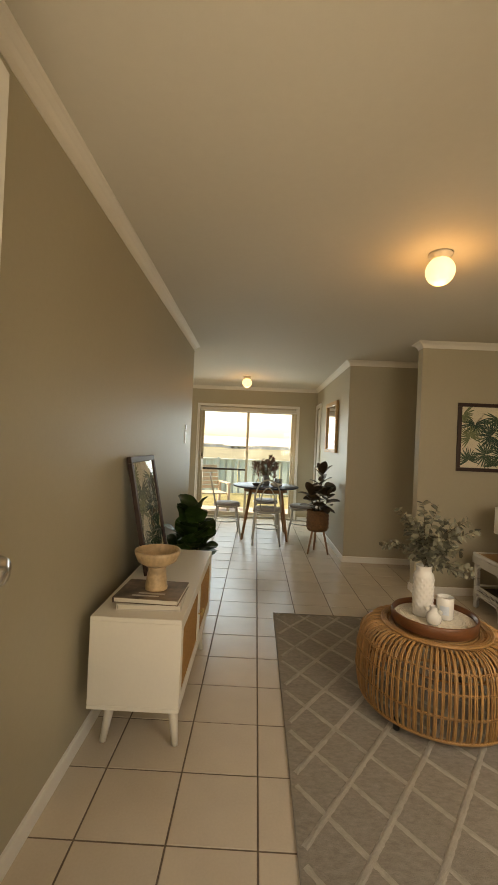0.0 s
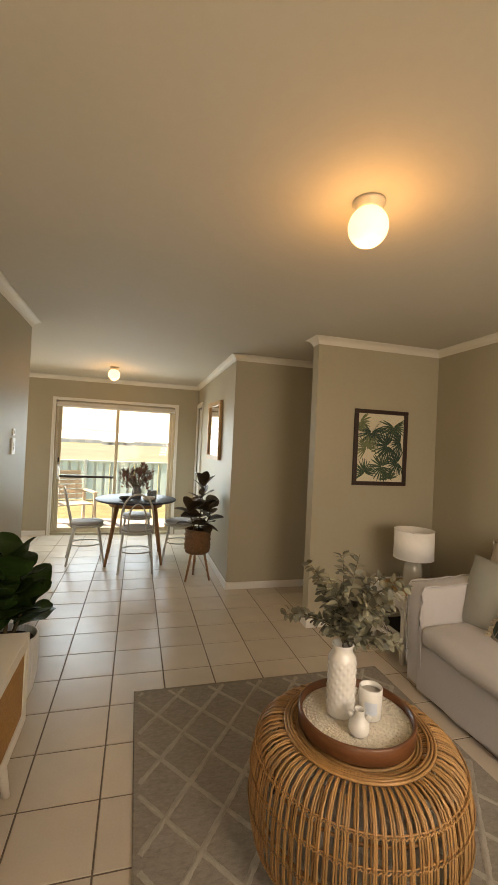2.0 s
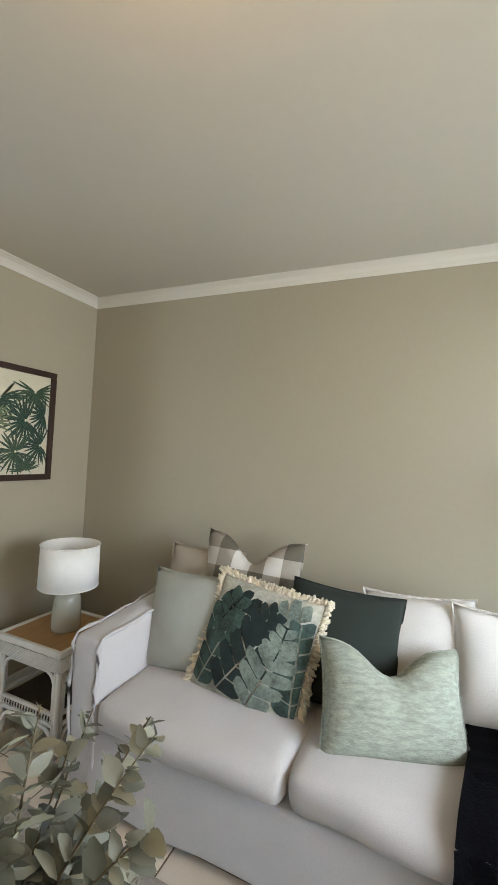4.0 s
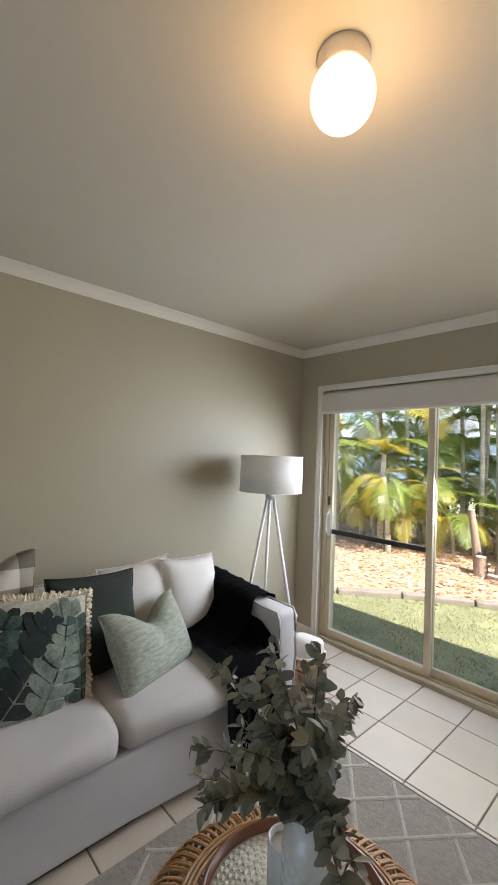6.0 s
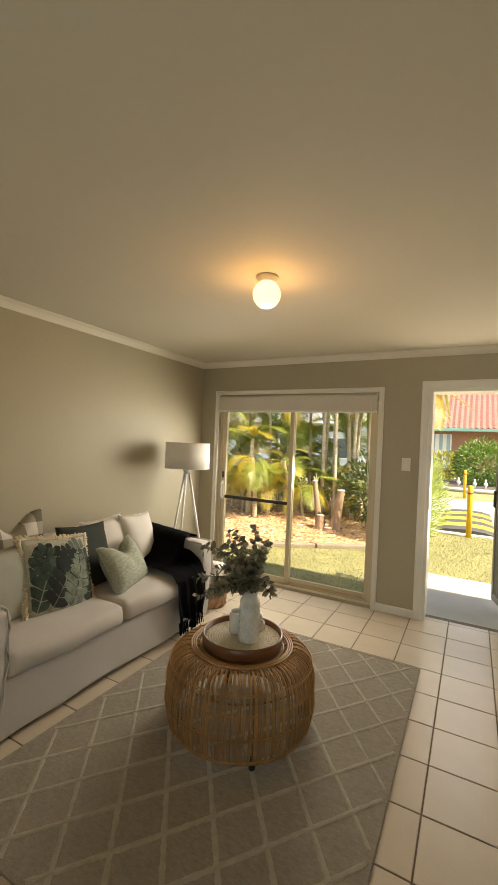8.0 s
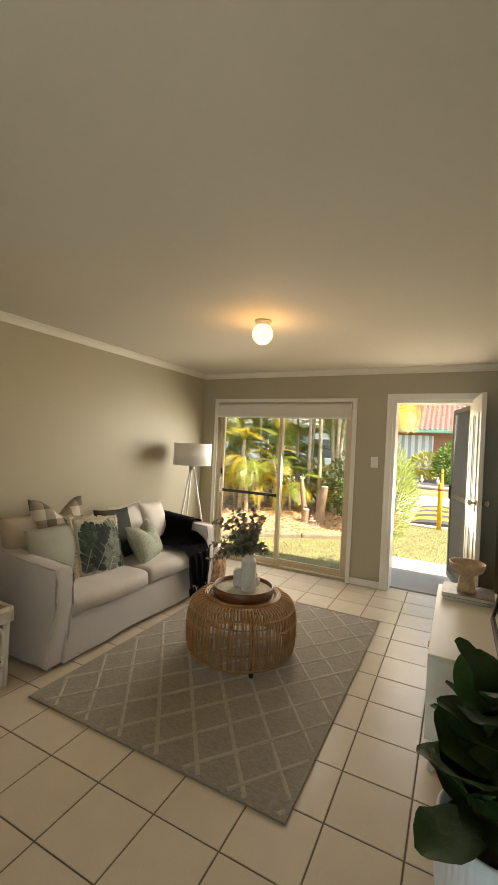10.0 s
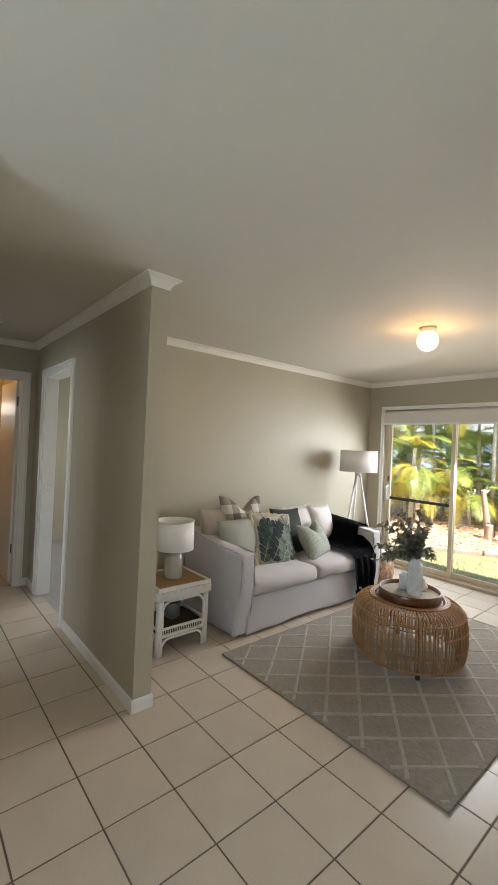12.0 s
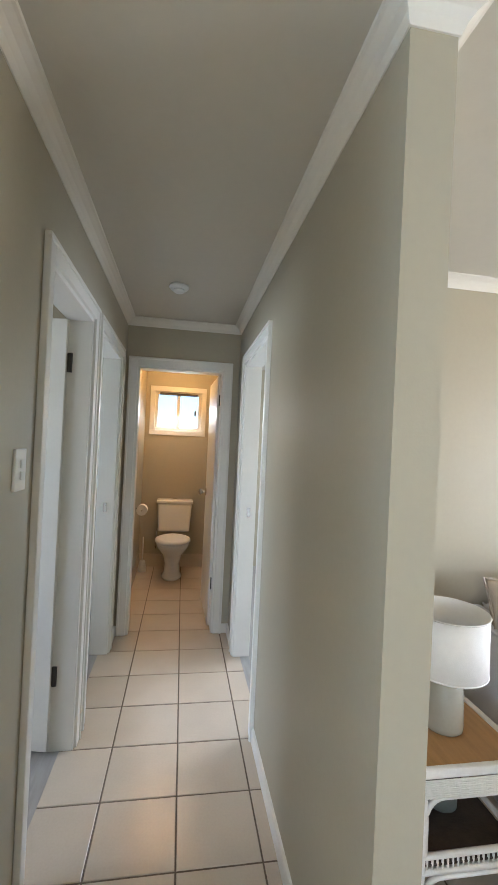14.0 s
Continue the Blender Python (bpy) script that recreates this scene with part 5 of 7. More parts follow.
def mug():
    m = thing("candle_cup", 1.110, 2.602, VZ, "white ceramic candle cup with a pale label", "candle cup")
    bm = bmesh.new()
    lathe(bm, [(0.0, 0), (0.034, 0), (0.042, 0.008), (0.043, 0.112), (0.040, 0.115), (0.037, 0.112), (0.036, 0.075), (0.0, 0.073)], sides=44)
    part("cup", bm, WHITEGLAZE, m)
    bm = bmesh.new()
    n = 10
    top = [bm.verts.new((0.0437 * math.cos(a), 0.0437 * math.sin(a), 0.075)) for a in [radians(-150 + 62 * i / n) for i in range(n + 1)]]
    bot = [bm.verts.new((0.0437 * math.cos(a), 0.0437 * math.sin(a), 0.030)) for a in [radians(-150 + 62 * i / n) for i in range(n + 1)]]
    for i in range(n):
        bm.faces.new((bot[i], bot[i + 1], top[i + 1], top[i]))
    part("label", bm, mat("pale_blue_label", (0.52, 0.58, 0.66), 0.5), m, "pale blue label")
    bm = bmesh.new()
    lathe(bm, [(0.0, 0.080), (0.0365, 0.080), (0.0365, 0.096), (0.0, 0.097)], sides=32)
    part("wax", bm, mat("candle_wax", (0.70, 0.66, 0.60), 0.4), m)


mug()


def jug():
    j = thing("small_jug", 1.018, 2.522, VZ, "small round white two-eared pottery jug", "jug")
    bm = bmesh.new()
    lathe(bm, [(0.0, 0), (0.022, 0), (0.034, 0.012), (0.038, 0.030), (0.034, 0.050), (0.022, 0.062), (0.017, 0.070), (0.017, 0.084), (0.020, 0.090), (0.017, 0.090), (0.013, 0.084), (0.013, 0.06), (0.0, 0.055)], sides=36)
    part("body", bm, WHITEGLAZE, j)
    for s in (-1, 1):
        bm = bmesh.new()
        lathe(bm, [(0.0, -0.005), (0.010, -0.004), (0.012, 0.0), (0.010, 0.004), (0.0, 0.005)], sides=16)
        bmesh.ops.transform(bm, matrix=pose(s * 0.030 * 0.8, s * 0.030 * -0.6, 0.066, 90, 0, -37), verts=bm.verts)
        part("ear", bm, WHITEGLAZE, j)


jug()


# ---- plants ----
def leaf_shape(bm, m, L, W, n=5, cup=0.15, bend=0.2, wave=0.0, tip=1.0, seed=0.0):
    """One blade in its own x (length), y (width): rounded, with a folded midrib, drooping by bend."""
    rows = []
    for i in range(n + 1):
        t = i / n
        w = W / 2 * (math.sin(math.pi * (t ** (0.8 * tip)) * 0.96 + 0.06) ** 0.55)
        z = -bend * L * t * t
        wv = wave * math.sin(t * 9 + seed)
        rows.append([bm.verts.new(m @ Vector((L * t, s * w, z + cup * w * abs(s) + wv * s * w))) for s in (-1, -0.5, 0, 0.5, 1)])
    for a, b in zip(rows, rows[1:]):
        for k in range(4):
            f = bm.faces.new((a[k], a[k + 1], b[k + 1], b[k]))
            f.smooth = True


def facing(p, d, twist=0.0):
    """A pose at p whose x looks along d, its z as near up as can be."""
    d = Vector(d).normalized()
    q = d.to_track_quat("X", "Z").to_matrix().to_4x4()
    return Matrix.Translation(p) @ q @ pose(0, 0, 0, twist)


EUC = island_mat("eucalyptus_leaf", [(0.10, 0.10, 0.072), (0.20, 0.195, 0.145), (0.31, 0.295, 0.21), (0.14, 0.14, 0.108)], 0.6, trans=0.15)
STEM = mat("green_brown_stem", (0.10, 0.075, 0.035), 0.7)


def eucalyptus():
    e = thing("eucalyptus_stems", 1.012, 2.648, VZ + 0.20, "silver-green eucalyptus stems in the white vase", "plant")
    rr = random.Random(11)
    leaves = bmesh.new()
    tips = [(0.34, 0.02, 0.22), (0.30, 0.14, 0.15), (0.22, -0.08, 0.28), (0.10, 0.06, 0.34), (-0.02, 0.0, 0.36), (-0.10, 0.14, 0.26), (-0.22, 0.17, 0.16), (-0.21, 0.12, 0.18),
            (0.18, 0.20, 0.10), (0.02, -0.16, 0.20), (0.30, -0.02, 0.08), (0.14, -0.14, 0.22), (-0.10, -0.04, 0.28), (0.04, 0.19, 0.20), (0.26, 0.10, 0.25), (-0.14, 0.10, 0.31), (0.20, 0.16, 0.10),
            (-0.10, 0.06, 0.21), (0.16, 0.20, 0.12), (0.36, 0.08, 0.02), (0.16, 0.05, 0.26), (0.24, 0.02, 0.18)]
    for tx, ty, tz in [(0.86 * a, 0.86 * b, c) for a, b, c in tips]:
        pts = []
        for i in range(9):
            t = i / 8
            pts.append(Vector((tx * t ** 1.35, ty * t ** 1.35, 0.06 + tz * (t ** 0.8) - (0.10 * t * t if tz < 0.2 else 0.02 * t * t))))
        bm = bmesh.new()
        tube(bm, [Vector((tx * 0.04, ty * 0.04, -0.15))] + pts, [0.0026] + [0.0026 - 0.0002 * i for i in range(9)], 5)
        part("stem", bm, STEM, e)
        for i in range(10, 90):
            t = i / 90
            if rr.random() < 0.42:
                continue
            k = t * 8
            a, b = pts[int(k)], pts[min(8, int(k) + 1)]
            p = a.lerp(b, k - int(k))
            d = (b - a).normalized()
            side = d.cross(Vector((rr.uniform(-1, 1), rr.uniform(-1, 1), rr.uniform(-1, 1)))).normalized()
            L = rr.uniform(0.030, 0.054) * (1.1 - 0.35 * t)
            leaf_shape(leaves, facing(p, side + d * 0.5 + Vector((0, 0, rr.uniform(-.3, .2))), rr.uniform(-60, 60)), L, L * rr.uniform(0.50, 0.76), 3, 0.15, 0.15, tip=0.9)
    f = part("leaves", leaves, EUC, e, "round grey-green leaves")
    f["kind"] = "stuff"


eucalyptus()
FIG = mat("fiddle_leaf", (0.024, 0.055, 0.013), 0.50, spec=0.22, var=0.35, scale=9, fine=40, rnd=0.3, bump=0.35, bscale=35)
SOIL = mat("potting_soil", (0.035, 0.025, 0.018), 0.95, bump=0.8, bscale=60)
POTW = mat("white_ribbed_pot", (0.72, 0.73, 0.74), 0.5, var=0.03)


def fig():
    p = thing("fiddle_leaf_fig", -0.425, 3.750, 0, "fiddle leaf fig with broad dark leaves in a ribbed white pot", "potted plant")
    bm = bmesh.new()
    prof = [(0.0, 0.0), (0.10, 0.0), (0.128, 0.012), (0.150, 0.06), (0.165, 0.14), (0.170, 0.24), (0.168, 0.36), (0.160, 0.365), (0.154, 0.355), (0.154, 0.30), (0.0, 0.30)]
    lathe(bm, prof, sides=288, wob=lambda a, z: 1 + (0.026 * abs(math.sin(a * 24)) if z < 0.36 else 0.008))
    part("pot", bm, POTW, p, "white ribbed pot")
    bm = bmesh.new()
    lathe(bm, [(0.0, 0.30), (0.152, 0.30), (0.150, 0.325), (0.0, 0.335)], sides=36)
    part("soil", bm, SOIL, p)
    stems = bmesh.new()
    trunks = [[(0, 0, 0.3), (0.01, 0.0, 0.45), (0.03, 0.0, 0.60), (0.02, 0.02, 0.76)], [(0.02, 0.02, 0.3), (0.05, 0.08, 0.42), (0.09, 0.13, 0.54)], [(-0.02, -0.01, 0.3), (-0.02, -0.06, 0.45), (0.02, -0.10, 0.60)]]
    for t in trunks:
        tube(stems, t, [0.012 - 0.002 * i for i in range(len(t))], 8)
    part("stem", stems, STEM, p)
    # few leaf shapes, each leaf an object
    meshes = []
    for k in range(4):
        bm = bmesh.new()
        leaf_shape(bm, Matrix(), 0.25, 0.20, 9, 0.20, 0.16 + 0.05 * k, wave=0.16, tip=1.3, seed=k * 1.3)
        meshes.append(bm)
    made = []
    rr = random.Random(21)
    specs = []
    for ti, t in enumerate(trunks):
        for k in range((15, 10, 10)[ti]):
            u = 0.34 + 0.66 * (k + 0.5) / (15, 10, 10)[ti]
            q = u * (len(t) - 1)
            a, b = Vector(t[int(q)]), Vector(t[min(len(t) - 1, int(q) + 1)])
            specs.append((a.lerp(b, q - int(q)), k * 137.5 + ti * 50, 12 + 46 * u + rr.uniform(-12, 14), rr.uniform(0.72, 1.0)))
    for k, (at, az, el, s) in enumerate(specs):
        if len(made) < 4:
            o = part("leaf", meshes[k], FIG, p)
            made.append(o.data)
        else:
            o = new("leaf", made[k % 4])
            o.parent = p
        a, e = radians(az), radians(el)
        d = Vector((math.cos(a) * math.cos(e), math.sin(a) * math.cos(e), math.sin(e)))
        if at.x + p.location.x + d.x * 0.24 * s < XW + 0.03:
            s *= 0.62
            d = (d + Vector((0.3, 0, 0.5))).normalized()
        o.matrix_basis = facing(at, d, rr.uniform(-20, 20)) @ Matrix.Diagonal((s, s, s, 1))


fig()


# ---- dining room ----
TABLEWOOD = mat("warm_timber_legs", (0.30, 0.15, 0.065), 0.45, var=0.2, scale=6, stretch=(4, 4, 1))
TABLETOP = mat("slate_blue_table_top", (0.040, 0.045, 0.065), 0.42, var=0.06, spec=0.3)
CHAIRW = mat("pale_grey_chair_paint", (0.52, 0.51, 0.48), 0.4, var=0.05)
SEATPAD = mat("grey_seat_pad", (0.42, 0.42, 0.43), 0.9, var=0.1, bump=0.3, bscale=200)
DTX, DTY = 0.25, 6.55


def dining_table():
    t = thing("dining_table", DTX, DTY, 0, "round dark-topped dining table on splayed timber legs", "table")
    bm = bmesh.new()
    lathe(bm, [(0.0, 0.725), (0.47, 0.725), (0.485, 0.735), (0.485, 0.745), (0.478, 0.75), (0.0, 0.75)], sides=64)
    part("top", bm, TABLETOP, t)
    bm = bmesh.new()
    lathe(bm, [(0.30, 0.66), (0.32, 0.66), (0.32, 0.725), (0.30, 0.725), (0.30, 0.66)], sides=40)
    part("apron", bm, TABLEWOOD, t)
    for k in range(4):
        a = radians(45 + 90 * k)
        bm = bmesh.new()
        tube(bm, [(0.30 * math.cos(a), 0.30 * math.sin(a), 0.725), (0.45 * math.cos(a), 0.45 * math.sin(a), 0.0)], [0.026, 0.016], 12)
        part("leg", bm, TABLEWOOD, t)


dining_table()


def chair():
    """A bentwood chair that faces its own +y."""
    c = thing("dining_chair", DTX + 0.02, 6.12, 0, "pale grey hoop-back chair with a grey seat pad", "chair", 0, "chairs round the dining table")
    bm = bmesh.new()
    lathe(bm, [(0.0, 0.425), (0.19, 0.425), (0.20, 0.435), (0.195, 0.45), (0.0, 0.455)], sides=40)
    part("seat", bm, CHAIRW, c)
    bm = bmesh.new()
    lathe(bm, [(0.0, 0.452), (0.18, 0.452), (0.192, 0.466), (0.182, 0.484), (0.10, 0.490), (0.0, 0.488)], sides=40)
    part("seat_pad", bm, SEATPAD, c, "round grey seat pad")
    for sx in (-1, 1):
        bm = bmesh.new()
        tube(bm, [(sx * 0.15, 0.13, 0.43), (sx * 0.19, 0.20, 0.0)], [0.014, 0.011], 10)
        part("leg", bm, CHAIRW, c)
        bm = bmesh.new()
        tube(bm, [(sx * 0.15, -0.13, 0.43), (sx * 0.185, -0.21, 0.0)], [0.014, 0.011], 10)
        part("leg", bm, CHAIRW, c)

    def hoop(name, w, h, lean_, n=24, r=0.011):
        bm = bmesh.new()
        pts = []
        for i in range(n + 1):
            a = math.pi * i / n
            x = -w * math.cos(a)
            z = 0.44 + h * (math.sin(a) ** 0.55)
            pts.append((x, -0.165 - lean_ * (z - 0.44), z))
        tube(bm, pts, r, 8)
        part(name, bm, CHAIRW, c)
    hoop("back_hoop", 0.175, 0.44, 0.22)
    hoop("inner_hoop", 0.095, 0.33, 0.22, r=0.008)
    bm = bmesh.new()
    tube(bm, [(0.172 * math.cos(2 * math.pi * k / 36), 0.172 * math.sin(2 * math.pi * k / 36), 0.22) for k in range(36)], 0.008, 6, closed=True)
    part("foot_hoop", bm, CHAIRW, c)
    return c


ch = chair()
for x, y, turn in ((DTX - 0.56, 6.50, -82), (DTX + 0.55, 6.52, 84), (DTX + 0.02, 7.02, 180)):
    copy_thing(ch, pose(x, y, 0, 0, 0, turn))
GREYGLASS = mat("smoky_glass_vase", (0.20, 0.22, 0.24), 0.12, var=0.05, coat=0.5)
PROTEA = island_mat("dried_native_flowers", [(0.26, 0.075, 0.075), (0.30, 0.14, 0.11), (0.09, 0.09, 0.05), (0.34, 0.18, 0.15), (0.07, 0.075, 0.035)], 0.8)


def flowers():
    v = thing("flower_vase", DTX + 0.0, DTY, 0.75, "smoky glass vase of dried native flowers on the table", "vase")
    bm = bmesh.new()
    lathe(bm, [(0.0, 0), (0.05, 0), (0.058, 0.02), (0.058, 0.10), (0.040, 0.135), (0.044, 0.15), (0.040, 0.15), (0.036, 0.135), (0.0, 0.12)], sides=32)
    part("vessel", bm, GREYGLASS, v)
    rr = random.Random(9)
    st, lf = bmesh.new(), bmesh.new()
    for k in range(58):
        a, s = rr.uniform(0, 6.28), 0.20 * rr.random() ** 0.6
        h = rr.uniform(0.10, 0.30) * (1.1 - s * 1.6)
        tip = Vector((s * math.cos(a), s * math.sin(a), 0.13 + h))
        tube(st, [(0, 0, 0.08), tip * 0.5 + Vector((0, 0, 0.06)), tip], 0.002, 4)
        big = rr.random() < 0.35
        for q in range(22 if big else 16):
            d = Vector((rr.uniform(-1, 1), rr.uniform(-1, 1), rr.uniform(-.2, 1.2)))
            L = rr.uniform(0.03, 0.055)
            leaf_shape(lf, facing(tip - Vector((0, 0, rr.uniform(0, 0.05 if big else 0.12))), d + tip.normalized() * 0.8, rr.uniform(-90, 90)), L, L * (0.35 if big else 0.22), 2, 0.2, 0.1)
    part("stems", st, STEM, v)
    f = part("dried_bouquet", lf, PROTEA, v, "dried brown and red blooms")
    f["kind"] = "stuff"


flowers()


def table_setting():
    g = mat("dark_bowl_glaze", (0.05, 0.05, 0.055), 0.3)
    for k, (x, y) in enumerate(((DTX - 0.12, DTY - 0.22), (DTX + 0.14, DTY - 0.20))):
        b = thing("serving_bowl", x, y, 0.75, "small dark bowl on the dining table", "bowl", group="bowls on the dining table")
        bm = bmesh.new()
        lathe(bm, [(0.0, 0), (0.04, 0), (0.07, 0.02), (0.085, 0.045), (0.081, 0.045), (0.065, 0.022), (0.0, 0.01)], sides=32)
        part("bowl_body", bm, g if k == 0 else WHITEGLAZE, b)
    for k, (x, y) in enumerate(((DTX + 0.16, DTY + 0.05), (DTX + 0.21, DTY - 0.02))):
        b = thing("drinking_glass", x, y, 0.75, "clear tumbler standing on the dining table", "glass", group="glasses on the dining table")
        bm = bmesh.new()
        lathe(bm, [(0.0, 0), (0.030, 0), (0.034, 0.10), (0.032, 0.10), (0.028, 0.008), (0.0, 0.008)], sides=24)
        part("tumbler", bm, GREYGLASS, b)


table_setting()
BASKET = mat("brown_woven_basket", (0.20, 0.10, 0.045), 0.75, var=0.4, scale=40, bump=0.7, bscale=160)
RUBBER = mat("rubber_plant_leaf", (0.055, 0.038, 0.022), 0.40, var=0.35, scale=10, rnd=0.3)


def rubber_plant():
    p = thing("rubber_plant", 0.905, 5.69, 0, "dark rubber plant in a woven basket on a tripod stand", "potted plant")
    for k in range(3):
        a = radians(95 + 120 * k)
        bm = bmesh.new()
        tube(bm, [(0.075 * math.cos(a), 0.075 * math.sin(a), 0.32), (0.15 * math.cos(a), 0.15 * math.sin(a), 0.0)], [0.014, 0.011], 10)
        part("stand_leg", bm, TABLEWOOD, p)
    bm = bmesh.new()
    lathe(bm, [(0.0, 0.285), (0.11, 0.285), (0.128, 0.30), (0.138, 0.36), (0.135, 0.45), (0.132, 0.54), (0.124, 0.545), (0.122, 0.50), (0.0, 0.49)], sides=64, wob=lambda a, z: 1 + 0.012 * math.sin(a * 24 + (z * 260)))
    part("basket", bm, BASKET, p, "brown woven basket")
    bm = bmesh.new()
    for z in (0.33, 0.38, 0.43, 0.48, 0.53):
        tube(bm, [((0.139 + 0.003 * math.sin(k * 2.1)) * math.cos(2 * math.pi * k / 48), (0.139 + 0.003 * math.sin(k * 2.1)) * math.sin(2 * math.pi * k / 48), z + 0.006 * math.sin(k * 1.57)) for k in range(48)], 0.005, 5, closed=True)
    part("basket_weave", bm, BASKET, p)
    st = bmesh.new()
    trunks = [[(0, 0, 0.49), (0.02, 0.0, 0.75), (0.05, 0.02, 1.05)], [(-0.02, 0, 0.49), (-0.08, 0.02, 0.66), (-0.11, 0.0, 0.80)], [(0.03, 0, 0.49), (0.10, -0.02, 0.64), (0.14, 0.0, 0.78)]]
    for t in trunks:
        tube(st, t, [0.008, 0.006, 0.004], 6)
    part("stem", st, STEM, p)
    me, rr = None, random.Random(8)
    for ti, t in enumerate(trunks):
        n = (16, 11, 11)[ti]
        for k in range(n):
            u = 0.15 + 0.85 * (k + 0.5) / n
            q = u * 2
            a, b = Vector(t[int(q)]), Vector(t[min(2, int(q) + 1)])
            at = a.lerp(b, q - int(q))
            az, el = radians(k * 137.5 + 70 * ti), radians(72 * (u - 0.12) + rr.uniform(-14, 14))
            d = Vector((math.cos(az) * math.cos(el), math.sin(az) * math.cos(el), math.sin(el)))
            s = rr.uniform(0.75, 1.1)
            if at.x + d.x * 0.16 * s > 0.22:
                s *= 0.6
            if me is None:
                bm = bmesh.new()
                leaf_shape(bm, Matrix(), 0.195, 0.145, 7, 0.22, 0.28)
                o = part("leaf", bm, RUBBER, p)
                me = o.data
            else:
                o = new("leaf", me)
                o.parent = p
            o.matrix_basis = facing(at, d, rr.uniform(-30, 30)) @ Matrix.Diagonal((s, s, s, 1))


rubber_plant()
PINE = mat("light_timber_frame", (0.50, 0.30, 0.14), 0.45, var=0.2, scale=5, stretch=(1, 1, 8))
MIRROR = mat("mirror_glass", (0.85, 0.86, 0.86), 0.03, metal=1.0, var=0.0)


def wall_mirror():
    f = thing("wall_mirror", HX - 0.019, 6.22, 1.63, "rectangular mirror in a light timber frame on the dining wall", "mirror", 93)
    w, h, b = 0.62, 0.70, 0.05
    for q in ((-w / 2, w / 2, -h / 2, -h / 2 + b), (-w / 2, w / 2, h / 2 - b, h / 2), (-w / 2, -w / 2 + b, -h / 2 + b, h / 2 - b), (w / 2 - b, w / 2, -h / 2 + b, h / 2 - b)):
        part("frame_bar", rbox(q[0], q[1], 0.0, 0.035, q[2], q[3], 0.004, 2), PINE, f)
    part("mirror_plate", rbox(-w / 2 + b, w / 2 - b, 0.004, 0.014, -h / 2 + b, h / 2 - b, 0.0005, 1), MIRROR, f)


wall_mirror()


# ---- fittings ----
def plate(name, m, w, h, label, rockers=1):
    p = new(name)
    p.matrix_basis = m
    tagged(p, label, "light switch")
    part("cover", rbox(-w / 2, w / 2, -0.009, 0.0, -h / 2, h / 2, 0.003, 2), PLASTIC, p)
    for k in range(rockers):
        z = (k - (rockers - 1) / 2) * 0.032
        part("rocker", rbox(-0.008, 0.008, -0.013, -0.008, z - 0.012, z + 0.012, 0.002, 1), PLASTIC, p)


plate("light_switch", pose(0.544, YS, 1.363, 0, 0, 180), 0.074, 0.116, "white two-gang light switch beside the front door", 2)
plate("light_switch", pose(2.08, HY, 1.37), 0.074, 0.116, "white light switch on the hall wall", 2)
plate("light_switch", pose(XW, 4.50, 1.48, 0, 0, 90), 0.05, 0.05, "small white control on the wall end", 1)
plate("light_switch", pose(XW, 4.50, 1.38, 0, 0, 90), 0.074, 0.116, "white light switch near the wall end", 2)


def smoke_alarm():
    s = thing("smoke_alarm", 3.33, 4.95, CZ, "round white smoke alarm on the hall ceiling", "smoke alarm")
    bm = bmesh.new()
    lathe(bm, [(0.0, 0.0), (0.055, 0.0), (0.058, -0.012), (0.050, -0.022), (0.0, -0.022)], sides=36)
    part("base", bm, PLASTIC, s)
    bm = bmesh.new()
    lathe(bm, [(0.0, -0.022), (0.032, -0.022), (0.034, -0.034), (0.026, -0.040), (0.0, -0.041)], sides=30)
    part("sensor", bm, PLASTIC, s)


smoke_alarm()


